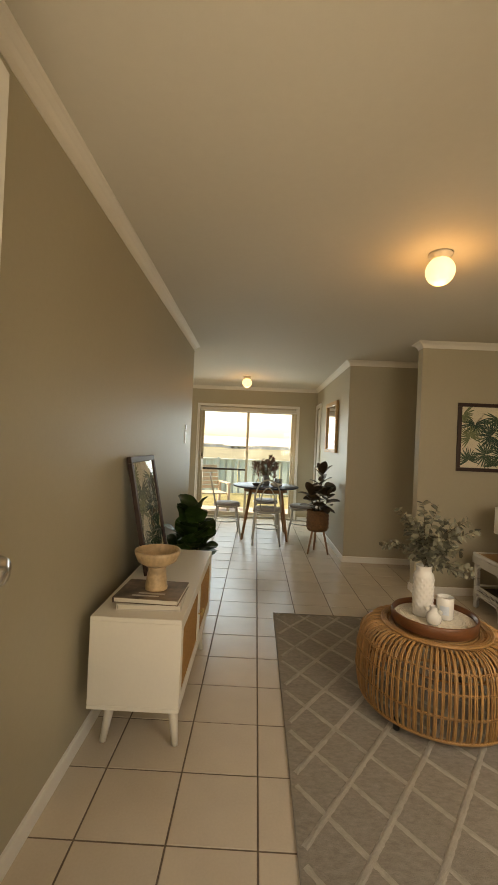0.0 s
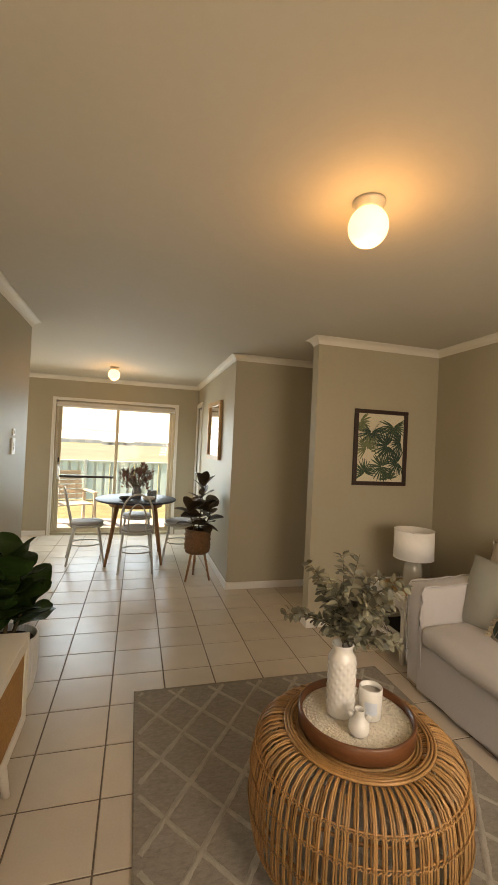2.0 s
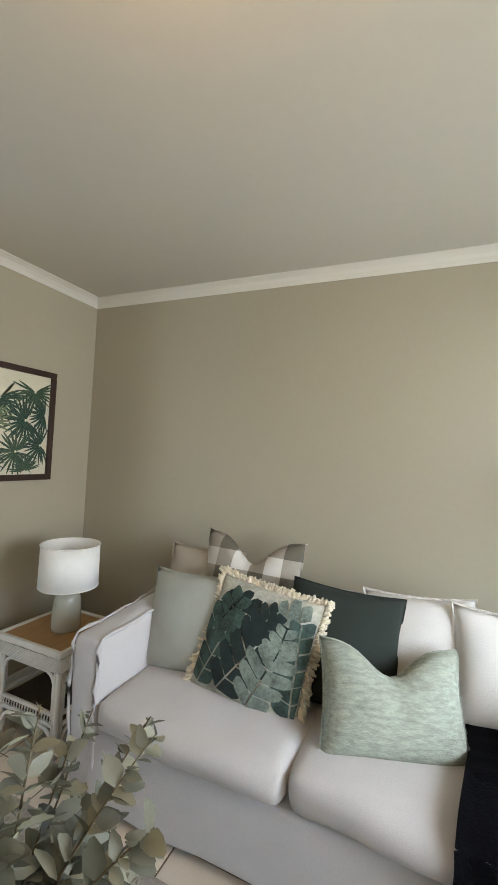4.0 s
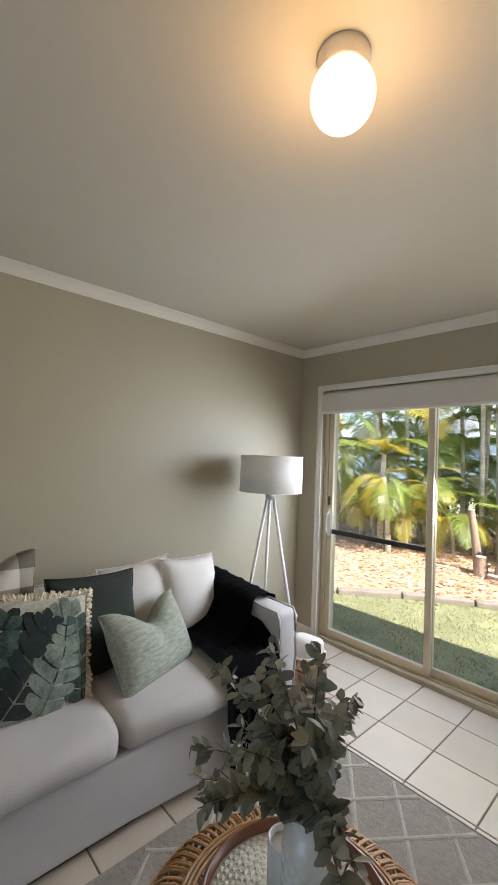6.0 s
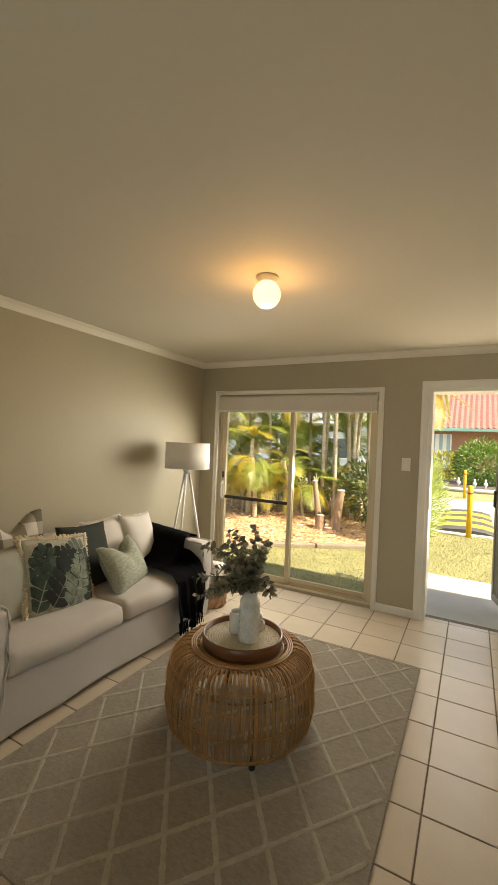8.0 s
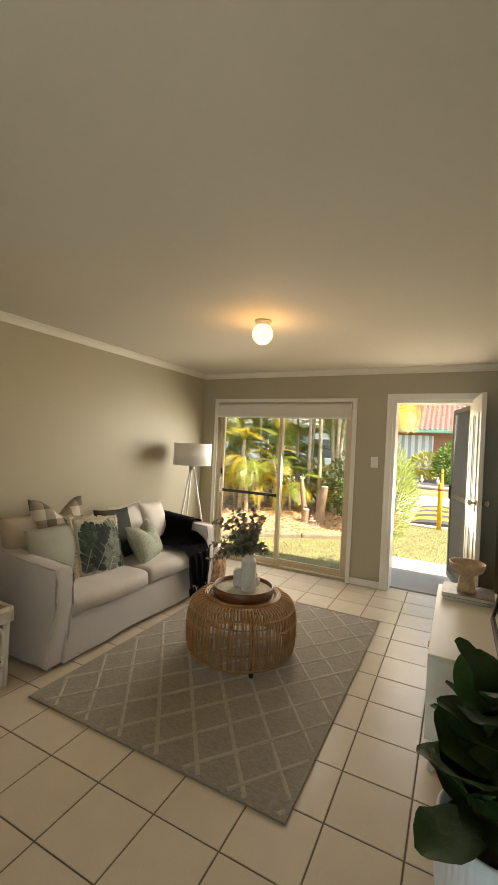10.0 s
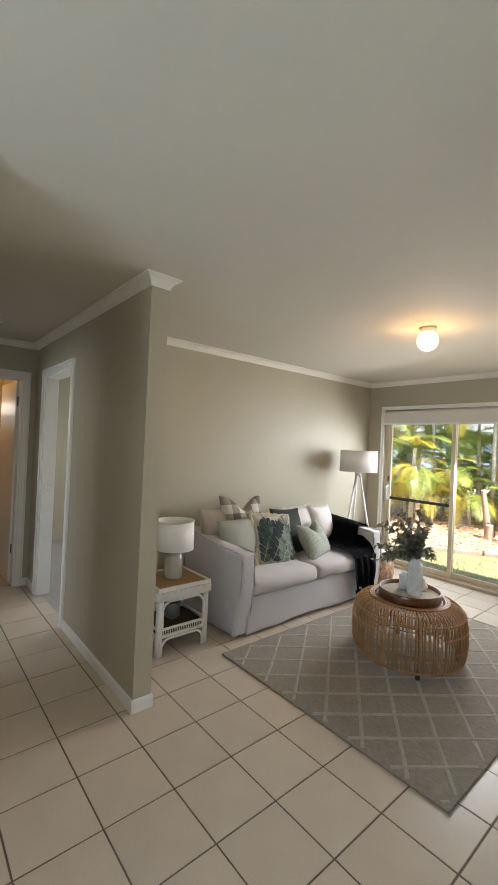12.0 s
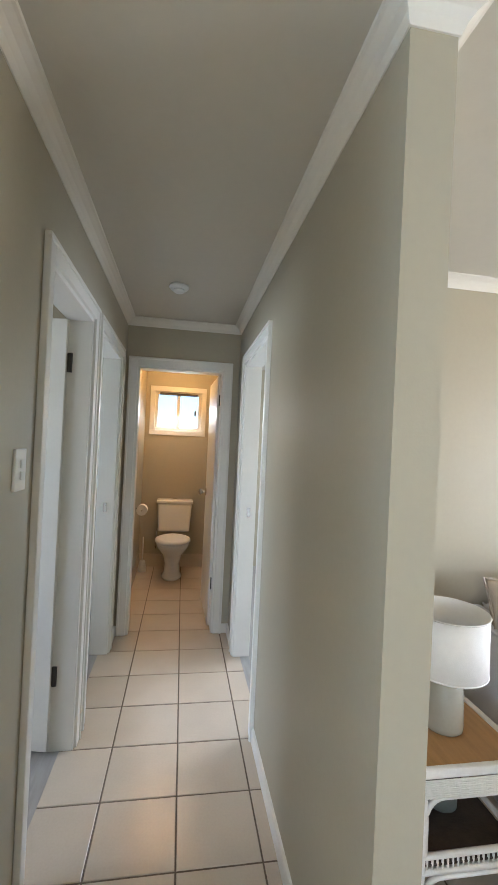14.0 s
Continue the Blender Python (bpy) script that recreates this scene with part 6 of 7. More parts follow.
def toilet():
    t = thing("toilet", 5.80, 4.94, 0, "white close-coupled toilet with its lid closed", "toilet")

    def oval(bm, prof, cx, flat=1.0):
        rings = []
        for w, l, z, sh in prof:
            ring = []
            for k in range(32):
                a = 2 * math.pi * k / 32
                ring.append(bm.verts.new((cx + sh + l * math.cos(a), w * math.sin(a), z)))
            rings.append(ring)
        for u, v in zip(rings, rings[1:]):
            for k in range(32):
                f = bm.faces.new((u[k], u[(k + 1) % 32], v[(k + 1) % 32], v[k]))
                f.smooth = True
        bm.faces.new(rings[0][::-1]), bm.faces.new(rings[-1])
    bm = bmesh.new()
    oval(bm, [(0.105, 0.17, 0.0, 0.06), (0.11, 0.175, 0.02, 0.06), (0.085, 0.15, 0.06, 0.06), (0.080, 0.14, 0.16, 0.06), (0.11, 0.17, 0.26, 0.03), (0.165, 0.22, 0.34, 0.0), (0.18, 0.235, 0.385, 0.0), (0.175, 0.23, 0.395, 0.0)], -0.42)
    part("pan", bm, PORC, t)
    bm = bmesh.new()
    oval(bm, [(0.182, 0.235, 0.397, 0.0), (0.188, 0.24, 0.405, 0.0), (0.185, 0.237, 0.425, 0.0), (0.15, 0.20, 0.436, 0.0)], -0.42)
    part("lid", bm, PLASTIC, t)
    bm = rbox(-0.175, -0.01, -0.195, 0.195, 0.44, 0.76, 0.03, 4)
    for v in bm.verts:
        v.co.y *= 0.90 + 0.10 * (v.co.z - 0.44) / 0.32
    part("cistern", bm, PORC, t)
    part("cistern_lid", rbox(-0.185, -0.005, -0.205, 0.205, 0.758, 0.80, 0.014, 3), PORC, t)
    bm = bmesh.new()
    lathe(bm, [(0.0, 0.80), (0.024, 0.80), (0.024, 0.808), (0.0, 0.809)], -0.09, 0, 24)
    part("flush_button", bm, CHROME, t)
    bm = bmesh.new()
    tube(bm, [(-0.10, 0.19, 0.46), (-0.08, 0.20, 0.30), (-0.02, 0.20, 0.22)], 0.008, 8)
    part("water_pipe", bm, CHROME, t)


toilet()


def brush_and_roll():
    b = thing("toilet_brush", 5.62, 5.27, 0, "white toilet brush standing in its holder", "toilet brush")
    bm = bmesh.new()
    lathe(bm, [(0.0, 0), (0.045, 0), (0.048, 0.02), (0.034, 0.10), (0.026, 0.12), (0.0, 0.12)], sides=24)
    part("holder", bm, PLASTIC, b)
    bm = bmesh.new()
    tube(bm, [(0, 0, 0.12), (0, 0, 0.38)], 0.007, 8)
    part("handle", bm, PLASTIC, b)
    r = thing("toilet_roll", 5.18, HY, 0.76, "toilet roll on a wall holder", "toilet roll")
    bm = bmesh.new()
    tube(bm, [(-0.05, -0.07, 0), (0.05, -0.07, 0)], 0.052, 24)
    part("paper_roll", bm, SHADE, r)
    bm = bmesh.new()
    tube(bm, [(0.065, 0, 0.0), (0.065, -0.07, 0), (-0.07, -0.07, 0)], 0.007, 8)
    part("holder_arm", bm, CHROME, r)


brush_and_roll()
bm = bmesh.new()
box(bm, 5.788, 5.80, NIB1, HY, 0, 0.15)
box(bm, WCX + WT, 5.788, HY - 0.010, HY, 0, 0.15)
box(bm, WCX + WT, 5.788, NIB1, NIB1 + 0.010, 0, 0.15)
struct("trim_toilet_tiles", bm, TILE, "cream skirting tiles round the toilet", "trim")
ZIG = mat("patterned_basket", (0.34, 0.20, 0.12), 0.8, var=0.9, scale=24, fine=60, stretch=(1, 1, 0.6), bump=0.5)


def basket():
    b = thing("woven_basket", 2.07, 1.36, 0, "patterned brown and white woven basket beside the sofa", "basket")
    bm = bmesh.new()
    lathe(bm, [(0.0, 0), (0.11, 0), (0.125, 0.02), (0.135, 0.16), (0.125, 0.30), (0.118, 0.30), (0.125, 0.16), (0.115, 0.03), (0.0, 0.02)], sides=40)
    part("body", bm, ZIG, b)
    bm = bmesh.new()
    tube(bm, [(0.12 * math.cos(2 * math.pi * k / 40), 0.12 * math.sin(2 * math.pi * k / 40), 0.30) for k in range(40)], 0.008, 6, closed=True)
    part("rim", bm, COIL, b)
    part("white_lining", soft(-0.085, 0.085, -0.085, 0.085, 0.20, 0.37, 0.04, 0.02, 0.02, 31), OFFWHITE, b, "folded white cloth inside")


basket()


def bed():
    b = thing("bed", 3.75, 7.0, 0, "bed with a grey-lilac cover in the side room", "bed")
    part("mattress", soft(-0.55, 0.75, -0.95, 0.85, 0.25, 0.52, 0.05, 0.02, 0.006, 41), mat("lilac_grey_cover", (0.30, 0.29, 0.33), 0.9, bump=0.3), b)
    part("bed_base", rbox(-0.53, 0.73, -0.93, 0.83, 0.02, 0.25, 0.01, 2), OFFWHITE, b)


bed()


# ---- outside: ground ----
GZ = -0.12
LAWN = mat("lawn_soil_and_grass", (0.19, 0.185, 0.085), 0.95, var=0.35, scale=3, fine=60, bump=0.8, bscale=50)
BLADE = island_mat("grass_blade", [(0.12, 0.155, 0.045), (0.23, 0.235, 0.09), (0.36, 0.33, 0.16)], 0.7, trans=0.2)
MULCH = mat("leaf_litter_mulch", (0.38, 0.235, 0.13), 0.95, var=0.5, scale=14, fine=60, bump=0.9, bscale=40)
LITTER = island_mat("dry_leaf", [(0.36, 0.18, 0.08), (0.58, 0.36, 0.20), (0.72, 0.56, 0.40), (0.50, 0.26, 0.12), (0.20, 0.11, 0.06)], 0.8)
ROAD = mat("grey_road", (0.30, 0.29, 0.28), 0.9, var=0.12, scale=4, fine=120, bump=0.4, bscale=100)
BRICK = mat("red_brick", (0.33, 0.17, 0.12), 0.85, var=0.2, scale=8, rnd=0.15, bump=0.3)
ROOFT = mat("red_roof_tile", (0.25, 0.115, 0.10), 0.8, var=0.2, scale=6, bump=0.2)
YELLOW = mat("yellow_road_paint", (0.70, 0.42, 0.03), 0.5, var=0.1)
RUBBERB = mat("black_rubber", (0.05, 0.05, 0.052), 0.8, var=0.2)
TRUNKP = mat("ringed_palm_trunk", (0.50, 0.43, 0.32), 0.8, var=0.35, scale=6, fine=30, stretch=(1, 1, 6), bump=0.4, bscale=30)
TIMBER = mat("weathered_timber", (0.20, 0.165, 0.125), 0.85, var=0.3, scale=8, stretch=(1, 6, 1), bump=0.4)
BARK = mat("pale_stump_bark", (0.29, 0.20, 0.135), 0.9, var=0.4, scale=12, stretch=(1, 1, 0.3), bump=0.8, bscale=40)
CUT = mat("fresh_cut_wood", (0.72, 0.62, 0.47), 0.8, var=0.1, scale=20)

bm = bmesh.new()
R = 900.0
box(bm, -R, R, -R, R, GZ - 0.4, GZ)
struct("ground", bm, LAWN, "dry mown lawn running to the horizon", "ground")
bm = bmesh.new()
box(bm, -40, 40, -11.0, -8.3, GZ - 0.05, GZ + 0.006)
box(bm, -3.2, 1.3, -8.3, -4.45, GZ - 0.05, GZ + 0.006)
struct("road", bm, ROAD, "pale grey concrete driveway and road", "road")
bm = rbox(-1.6, 0.56, -1.12, YS - 0.22, GZ - 0.05, -0.045, 0.012, 2)
struct("pavement_porch", bm, CONCRETE, "pale concrete porch slab", "pavement")
bm = rbox(-1.2, 0.88, YN + 0.2, 9.6, GZ - 0.05, -0.05, 0.012, 2)
struct("pavement_rear", bm, CONCRETE, "concrete slab outside the rear slider", "pavement")
bm = bmesh.new()
box(bm, -4.0, 7.0, -0.05, YS - 0.22, 2.26, 2.30)
box(bm, -4.0, 7.0, -0.10, -0.05, 2.24, 2.46)
box(bm, -4.0, 7.0, YN + 0.2, 8.75, 2.26, 2.30)
box(bm, -4.0, 7.0, 8.75, 8.80, 2.24, 2.46)
box(bm, -4.0, 7.0, -0.05, 8.75, 2.485, 2.53)
struct("roof_eaves", bm, WALL_OUT, "cream boxed eaves of the house", "roof")

# mulch bed behind a timber edge that runs off from the house
bed_pts = [(4.9, 0.30), (3.35, -0.80), (2.80, -1.30), (2.15, -1.72), (1.45, -2.15), (0.75, -2.75), (0.80, -4.4), (1.4, -7.9), (9.0, -7.9), (9.0, 0.30)]
bm = bmesh.new()
top = [bm.verts.new((x, y, GZ + 0.035)) for x, y in bed_pts]
bot = [bm.verts.new((x, y, GZ - 0.05)) for x, y in bed_pts]
bm.faces.new(top[::-1])
for k in range(len(top)):
    bm.faces.new((top[k], top[(k + 1) % len(top)], bot[(k + 1) % len(top)], bot[k]))
bmesh.ops.triangulate(bm, faces=bm.faces[:])
bedob = struct("ground_mulch_bed", bm, MULCH, "garden bed covered in dry leaf litter", "garden bed")


def in_bed(x, y):
    inside, n = False, len(bed_pts)
    for i in range(n):
        (xa, ya), (xb, yb) = bed_pts[i], bed_pts[(i + 1) % n]
        if (ya > y) != (yb > y) and x < (xb - xa) * (y - ya) / (yb - ya) + xa:
            inside = not inside
    return inside


rr = random.Random(31)
bm = bmesh.new()
made = 0
while made < 9000:
    x, y = rr.uniform(0.8, 7.5), rr.uniform(-7.0, 0.2)
    if not in_bed(x, y) or rr.random() > 1.25 - math.hypot(x - 2.8, y + 2.2) / 6:
        continue
    L, a = rr.uniform(0.03, 0.10), rr.uniform(0, 6.28)
    w = L * rr.uniform(0.2, 0.45)
    z = GZ + 0.037 + rr.uniform(0, 0.03)
    c, s = math.cos(a), math.sin(a)
    t1, t2 = rr.uniform(-.02, .03), rr.uniform(-.02, .03)
    vs = [bm.verts.new((x + c * px - s * py, y + s * px + c * py, z + pz)) for px, py, pz in ((-L / 2, 0, 0), (0, w / 2, t1 * .6), (L / 2, 0, 0.01), (0, -w / 2, t2 * .6))]
    bm.faces.new(vs)
    made += 1
tagged(part("leaf_litter", bm, LITTER), "dry tan leaves scattered over the garden bed", "leaf litter", kind="stuff")
bm = bmesh.new()
made = 0
while made < 26000:
    x, y = rr.uniform(-1.8, 4.2), rr.uniform(-4.4, 0.35)
    if in_bed(x, y) or (x < 0.58 and y > -1.14):
        continue
    h, a = rr.uniform(0.012, 0.032), rr.uniform(0, 6.28)
    dx, dy = 0.004 * math.cos(a), 0.004 * math.sin(a)
    lx, ly = rr.uniform(-.03, .03), rr.uniform(-.03, .03)
    bm.faces.new([bm.verts.new((x - dx, y - dy, GZ)), bm.verts.new((x + dx, y + dy, GZ)), bm.verts.new((x + lx, y + ly, GZ + h))])
    made += 1
tagged(part("grass", bm, BLADE), "short dry grass blades of the front lawn", "grass", kind="stuff")


def edging(a, b):
    e = thing("garden_edging_log", (a[0] + b[0]) / 2, (a[1] + b[1]) / 2, GZ, "weathered timber garden edging log", "edging", math.degrees(math.atan2(b[1] - a[1], b[0] - a[0])), "edging logs")
    L = math.hypot(b[0] - a[0], b[1] - a[1])
    part("log", rbox(-L / 2, L / 2 - 0.02, -0.06, 0.06, -0.03, 0.065, 0.02, 3), TIMBER, e)


for a, b in zip(bed_pts[0:5], bed_pts[1:6]):
    edging(a, b)


def stump(x, y, h, r, lx, ly, label):
    s = thing("tree_stump", x, y, GZ, label, "tree stump", group="cut stumps")
    bm = bmesh.new()
    n = 9
    rings = []
    for i in range(n + 1):
        t = i / n
        rad = r * (1.35 - 0.45 * t + 0.35 * math.exp(-t * 9))
        rings.append([bm.verts.new((lx * t + rad * (1 + 0.10 * noise.noise(Vector((math.cos(k * .63) * 2, math.sin(k * .63) * 2, t * 3 + x)))) * math.cos(2 * math.pi * k / 16), ly * t + rad * math.sin(2 * math.pi * k / 16), h * t)) for k in range(16)])
    for u, v in zip(rings, rings[1:]):
        for k in range(16):
            f = bm.faces.new((u[k], u[(k + 1) % 16], v[(k + 1) % 16], v[k]))
            f.smooth = True
    part("trunk", bm, BARK, s)
    bm = bmesh.new()
    lathe(bm, [(0.0, 0.0), (r * 0.93, 0.0), (r * 0.90, 0.012), (0.0, 0.016)], sides=18)
    bmesh.ops.transform(bm, matrix=pose(lx, ly, h - 0.002, 0, 0, 0), verts=bm.verts)
    part("cut_face", bm, CUT, s, "pale fresh-cut face")


stump(2.25, -3.00, 0.80, 0.078, -0.12, 0.02, "tall leaning cut palm stump")
stump(2.56, -3.12, 0.92, 0.05, 0.13, 0.0, "thin split cut stump")
stump(2.50, -2.98, 0.30, 0.075, 0.0, 0.0, "short pale cut palm stump")
stump(2.32, -2.88, 0.10, 0.08, 0.0, 0.0, "low pale cut palm stump")


# ---- palms and shrubs ----
FRG = island_mat("green_palm_leaflet", [(0.12, 0.19, 0.04), (0.24, 0.31, 0.06), (0.40, 0.42, 0.09), (0.17, 0.24, 0.05)], 0.4, trans=0.55)
FRY = island_mat("yellow_palm_leaflet", [(0.54, 0.42, 0.05), (0.34, 0.40, 0.07), (0.60, 0.42, 0.05), (0.42, 0.33, 0.05)], 0.45, trans=0.55)
FRO = island_mat("dry_orange_leaflet", [(0.50, 0.26, 0.05), (0.58, 0.36, 0.10), (0.40, 0.20, 0.05)], 0.6, trans=0.3)


def frond_bm(L, droop, n=80, seed=0, leaf=0.34):
    """A feather leaf along its own x, arching over and down, with two ranks of leaflets."""
    bm = bmesh.new()
    q = random.Random(seed)
    rach = []
    for i in range(13):
        t = i / 12
        rach.append(Vector((L * (t - 0.22 * droop * t * t), 0, L * (0.30 * t - droop * 0.62 * t * t))))
    tube(bm, rach, [0.012 * (1 - 0.85 * i / 12) for i in range(13)], 5)
    for i in range(n):
        t = 0.14 + 0.86 * i / n
        k = t * 12
        a, b = rach[int(k)], rach[min(12, int(k) + 1)]
        p, d = a.lerp(b, k - int(k)), (b - a).normalized()
        ll = L * leaf * math.sin(math.pi * (0.12 + 0.80 * t)) * q.uniform(0.85, 1.1)
        for s in (-1, 1):
            out = (Vector((0, s, 0)) + d * 0.75 + Vector((0, 0, 0.22 + q.uniform(-.12, .12)))).normalized()
            w = d * (0.0060 * L)
            m1 = p + out * ll * 0.5
            m2 = p + out * ll + Vector((0, 0, -ll * q.uniform(0.18, 0.42)))
            v = [bm.verts.new(c) for c in (p - w * 0.4, p + w * 0.4, m1 + w, m1 - w, m2)]
            bm.faces.new((v[0], v[1], v[2], v[3]))
            bm.faces.new((v[3], v[2], v[4]))
    return bm


FROND = {}


def frond(kind, parent, m):
    key = kind
    if key not in FROND:
        mt, L, dr, sd = {"g0": (FRG, 1.5, 0.75, 1), "g1": (FRG, 1.35, 1.15, 2), "g2": (FRG, 1.7, 0.45, 3), "y0": (FRY, 1.3, 1.2, 4), "y1": (FRY, 1.2, 1.5, 5), "o0": (FRO, 1.4, 1.7, 6)}[kind]
        o = part("frond", frond_bm(L, dr, seed=sd), mt, parent)
        FROND[key] = o.data
    else:
        o = new("frond", FROND[key])
        o.parent = parent
    o.matrix_basis = m


def palm(x, y, h, r, lean_x, lean_y, n, seed, kinds, size=1.0):
    p = thing("palm_tree", x, y, GZ, "golden cane palm with arching green and yellow fronds", "palm", group="cane palms in the garden bed")
    q = random.Random(seed)
    bm = bmesh.new()
    pts, rad = [], []
    for i in range(25):
        t = i / 24
        pts.append((lean_x * t * t, lean_y * t * t, h * t))
        rad.append(r * (1.25 - 0.4 * t) * (1.08 if i % 2 else 0.96))
    tube(bm, pts, rad, 10)
    part("trunk", bm, TRUNKP, p)
    for k in range(n):
        az = k * 137.5 + q.uniform(-20, 20)
        el = q.uniform(-25, 55)
        frond(kinds[k % len(kinds)], p, Matrix.Translation(Vector((lean_x, lean_y, h * q.uniform(0.93, 1.02)))) @ pose(0, 0, 0, 0, -el, az) @ Matrix.Diagonal((*[size * q.uniform(0.8, 1.15)] * 3, 1)))


GR, MX, YE = ("g0", "g1", "g2"), ("g1", "y0", "g0", "g2", "g1"), ("y0", "g1", "y1", "g0")
palm(3.55, -3.9, 1.25, 0.045, 0.10, 0.15, 9, 1, YE, 0.66)
palm(4.05, -3.25, 1.30, 0.04, 0.05, 0.10, 7, 31, ("y1", "g1", "y0"), 0.66)
palm(4.35, -3.5, 1.70, 0.045, -0.1, 0.10, 10, 2, MX, 0.66)
palm(4.80, -4.6, 2.6, 0.05, 0.2, 0.1, 10, 3, MX)
palm(3.95, -5.0, 2.2, 0.05, 0.0, 0.15, 10, 4, GR)
palm(3.10, -4.9, 3.4, 0.04, -0.15, 0.1, 7, 5, GR)
palm(2.75, -4.6, 3.8, 0.04, 0.10, 0.0, 6, 6, MX)
palm(2.45, -5.2, 3.5, 0.04, -0.2, 0.0, 6, 7, GR)
palm(2.05, -4.8, 3.2, 0.05, -0.5, 0.1, 9, 8, YE)
palm(3.35, -5.9, 2.6, 0.05, 0.1, 0.2, 10, 9, MX)
palm(5.6, -4.0, 2.0, 0.05, 0.1, 0.2, 10, 10, MX)
palm(6.3, -5.2, 3.0, 0.05, 0.1, 0.2, 10, 11, GR)
palm(2.9, -6.6, 2.0, 0.05, 0.0, 0.2, 10, 12, GR)
palm(4.4, -6.4, 1.4, 0.05, 0.0, 0.2, 10, 13, GR)
palm(1.55, -4.9, 2.7, 0.05, -0.35, 0.35, 8, 14, ("o0", "y0", "o0", "y1"))
palm(3.75, -4.5, 1.0, 0.04, 0.05, 0.1, 9, 16, MX, 0.66)
palm(5.1, -4.1, 1.2, 0.04, 0.05, 0.1, 9, 17, MX)
palm(2.60, -5.6, 4.2, 0.04, 0.05, 0.0, 6, 18, GR)
palm(2.20, -5.5, 4.4, 0.04, 0.15, 0.0, 6, 19, MX)
palm(1.95, -5.3, 3.9, 0.045, -0.3, 0.0, 8, 20, YE)
palm(3.25, -5.3, 4.2, 0.04, 0.0, 0.0, 6, 21, GR)
palm(2.95, -5.8, 0.8, 0.04, 0.0, 0.1, 9, 22, MX)
palm(5.2, -6.8, 2.6, 0.05, 0.0, 0.2, 10, 15, GR)
for k, (x, y, h, a) in enumerate(((2.62, -4.2, 3.9, 0.05), (2.28, -4.35, 4.1, -0.12), (1.98, -4.45, 3.8, -0.42), (2.95, -4.35, 4.0, 0.0), (3.45, -4.9, 4.0, 0.1), (3.75, -4.2, 2.9, -0.05), (4.15, -4.2, 2.7, 0.1), (2.45, -4.7, 4.3, 0.2), (1.78, -4.7, 3.4, -0.55))):
    palm(x, y, h, 0.034, a, 0.05, 5, 40 + k, MX)
for k, (x, y, h) in enumerate(((3.3, -4.1, 0.7), (2.75, -4.9, 0.6), (3.95, -3.7, 0.8), (4.7, -3.9, 0.7), (2.2, -4.55, 0.45), (3.5, -5.3, 1.3), (4.3, -4.9, 1.2))):
    palm(x, y, h, 0.03, 0.05, 0.12, 8, 60 + k, MX if k % 2 else YE, 0.7)


def shrub(name, x, y, z, rx, rz, count, size, cols, label, seed, trans=0.25, narrow=0.5, spray=False):
    s = thing(name, x, y, GZ, label, "shrub")
    q = random.Random(seed)
    st, lf = bmesh.new(), bmesh.new()
    for k in range(10):
        a = q.uniform(0, 6.28)
        tube(st, [(0.05 * math.cos(a), 0.05 * math.sin(a), 0), (rx * 0.35 * math.cos(a), rx * 0.35 * math.sin(a), z * 0.6), (rx * 0.7 * math.cos(a), rx * 0.7 * math.sin(a), z + rz * 0.5)], [0.014, 0.009, 0.004], 6)
    part("branches", st, STEM, s)
    for k in range(count):
        d = Vector((q.gauss(0, 1), q.gauss(0, 1), q.gauss(0, 1))).normalized()
        lump = 1 + 0.18 * noise.noise(d * 2.3 + Vector((seed, 0, 0)))
        r = (q.random() ** 0.25) * lump
        p = Vector((d.x * rx * r, d.y * rx * r, max(0.04, z + d.z * rz * r)))
        L = size * q.uniform(0.7, 1.3)
        way = d + Vector((q.uniform(-.6, .6), q.uniform(-.6, .6), 0.9 if spray else q.uniform(-.3, .6)))
        leaf_shape(lf, facing(p, way, q.uniform(-90, 90)), L, L * narrow, 2, 0.1, 0.25 if spray else 0.1)
    o = part("foliage", lf, island_mat(name + "_leaf", cols, 0.55, trans=trans), s)
    o["kind"] = "stuff"


shrub("feathery_shrub", 0.95, -2.95, 0.80, 0.58, 0.88, 4600, 0.12, [(0.30, 0.40, 0.10), (0.46, 0.54, 0.20), (0.24, 0.34, 0.08)], "feathery pale green shrub by the lawn", 3, 0.35, 0.12, True)
shrub("hedge_bush", 1.75, -4.1, 0.75, 0.60, 0.80, 2200, 0.08, [(0.07, 0.11, 0.035), (0.13, 0.17, 0.05), (0.09, 0.13, 0.05)], "dark green leafy bush at the end of the garden bed", 4)
shrub("round_hedge", -0.45, -17.0, 1.05, 1.25, 1.1, 2600, 0.16, [(0.06, 0.13, 0.02), (0.11, 0.20, 0.03), (0.16, 0.26, 0.05)], "rounded bright green clipped bush across the road", 5)
shrub("low_hedge", 4.6, -7.4, 0.5, 2.6, 0.45, 2200, 0.16, [(0.09, 0.15, 0.04), (0.15, 0.20, 0.06)], "dark low hedge behind the palms", 6)
shrub("yellow_shrub", 1.3, -19.0, 0.8, 0.8, 0.8, 900, 0.16, [(0.36, 0.33, 0.05), (0.24, 0.28, 0.05)], "yellow-green shrub in front of the brick house", 7)


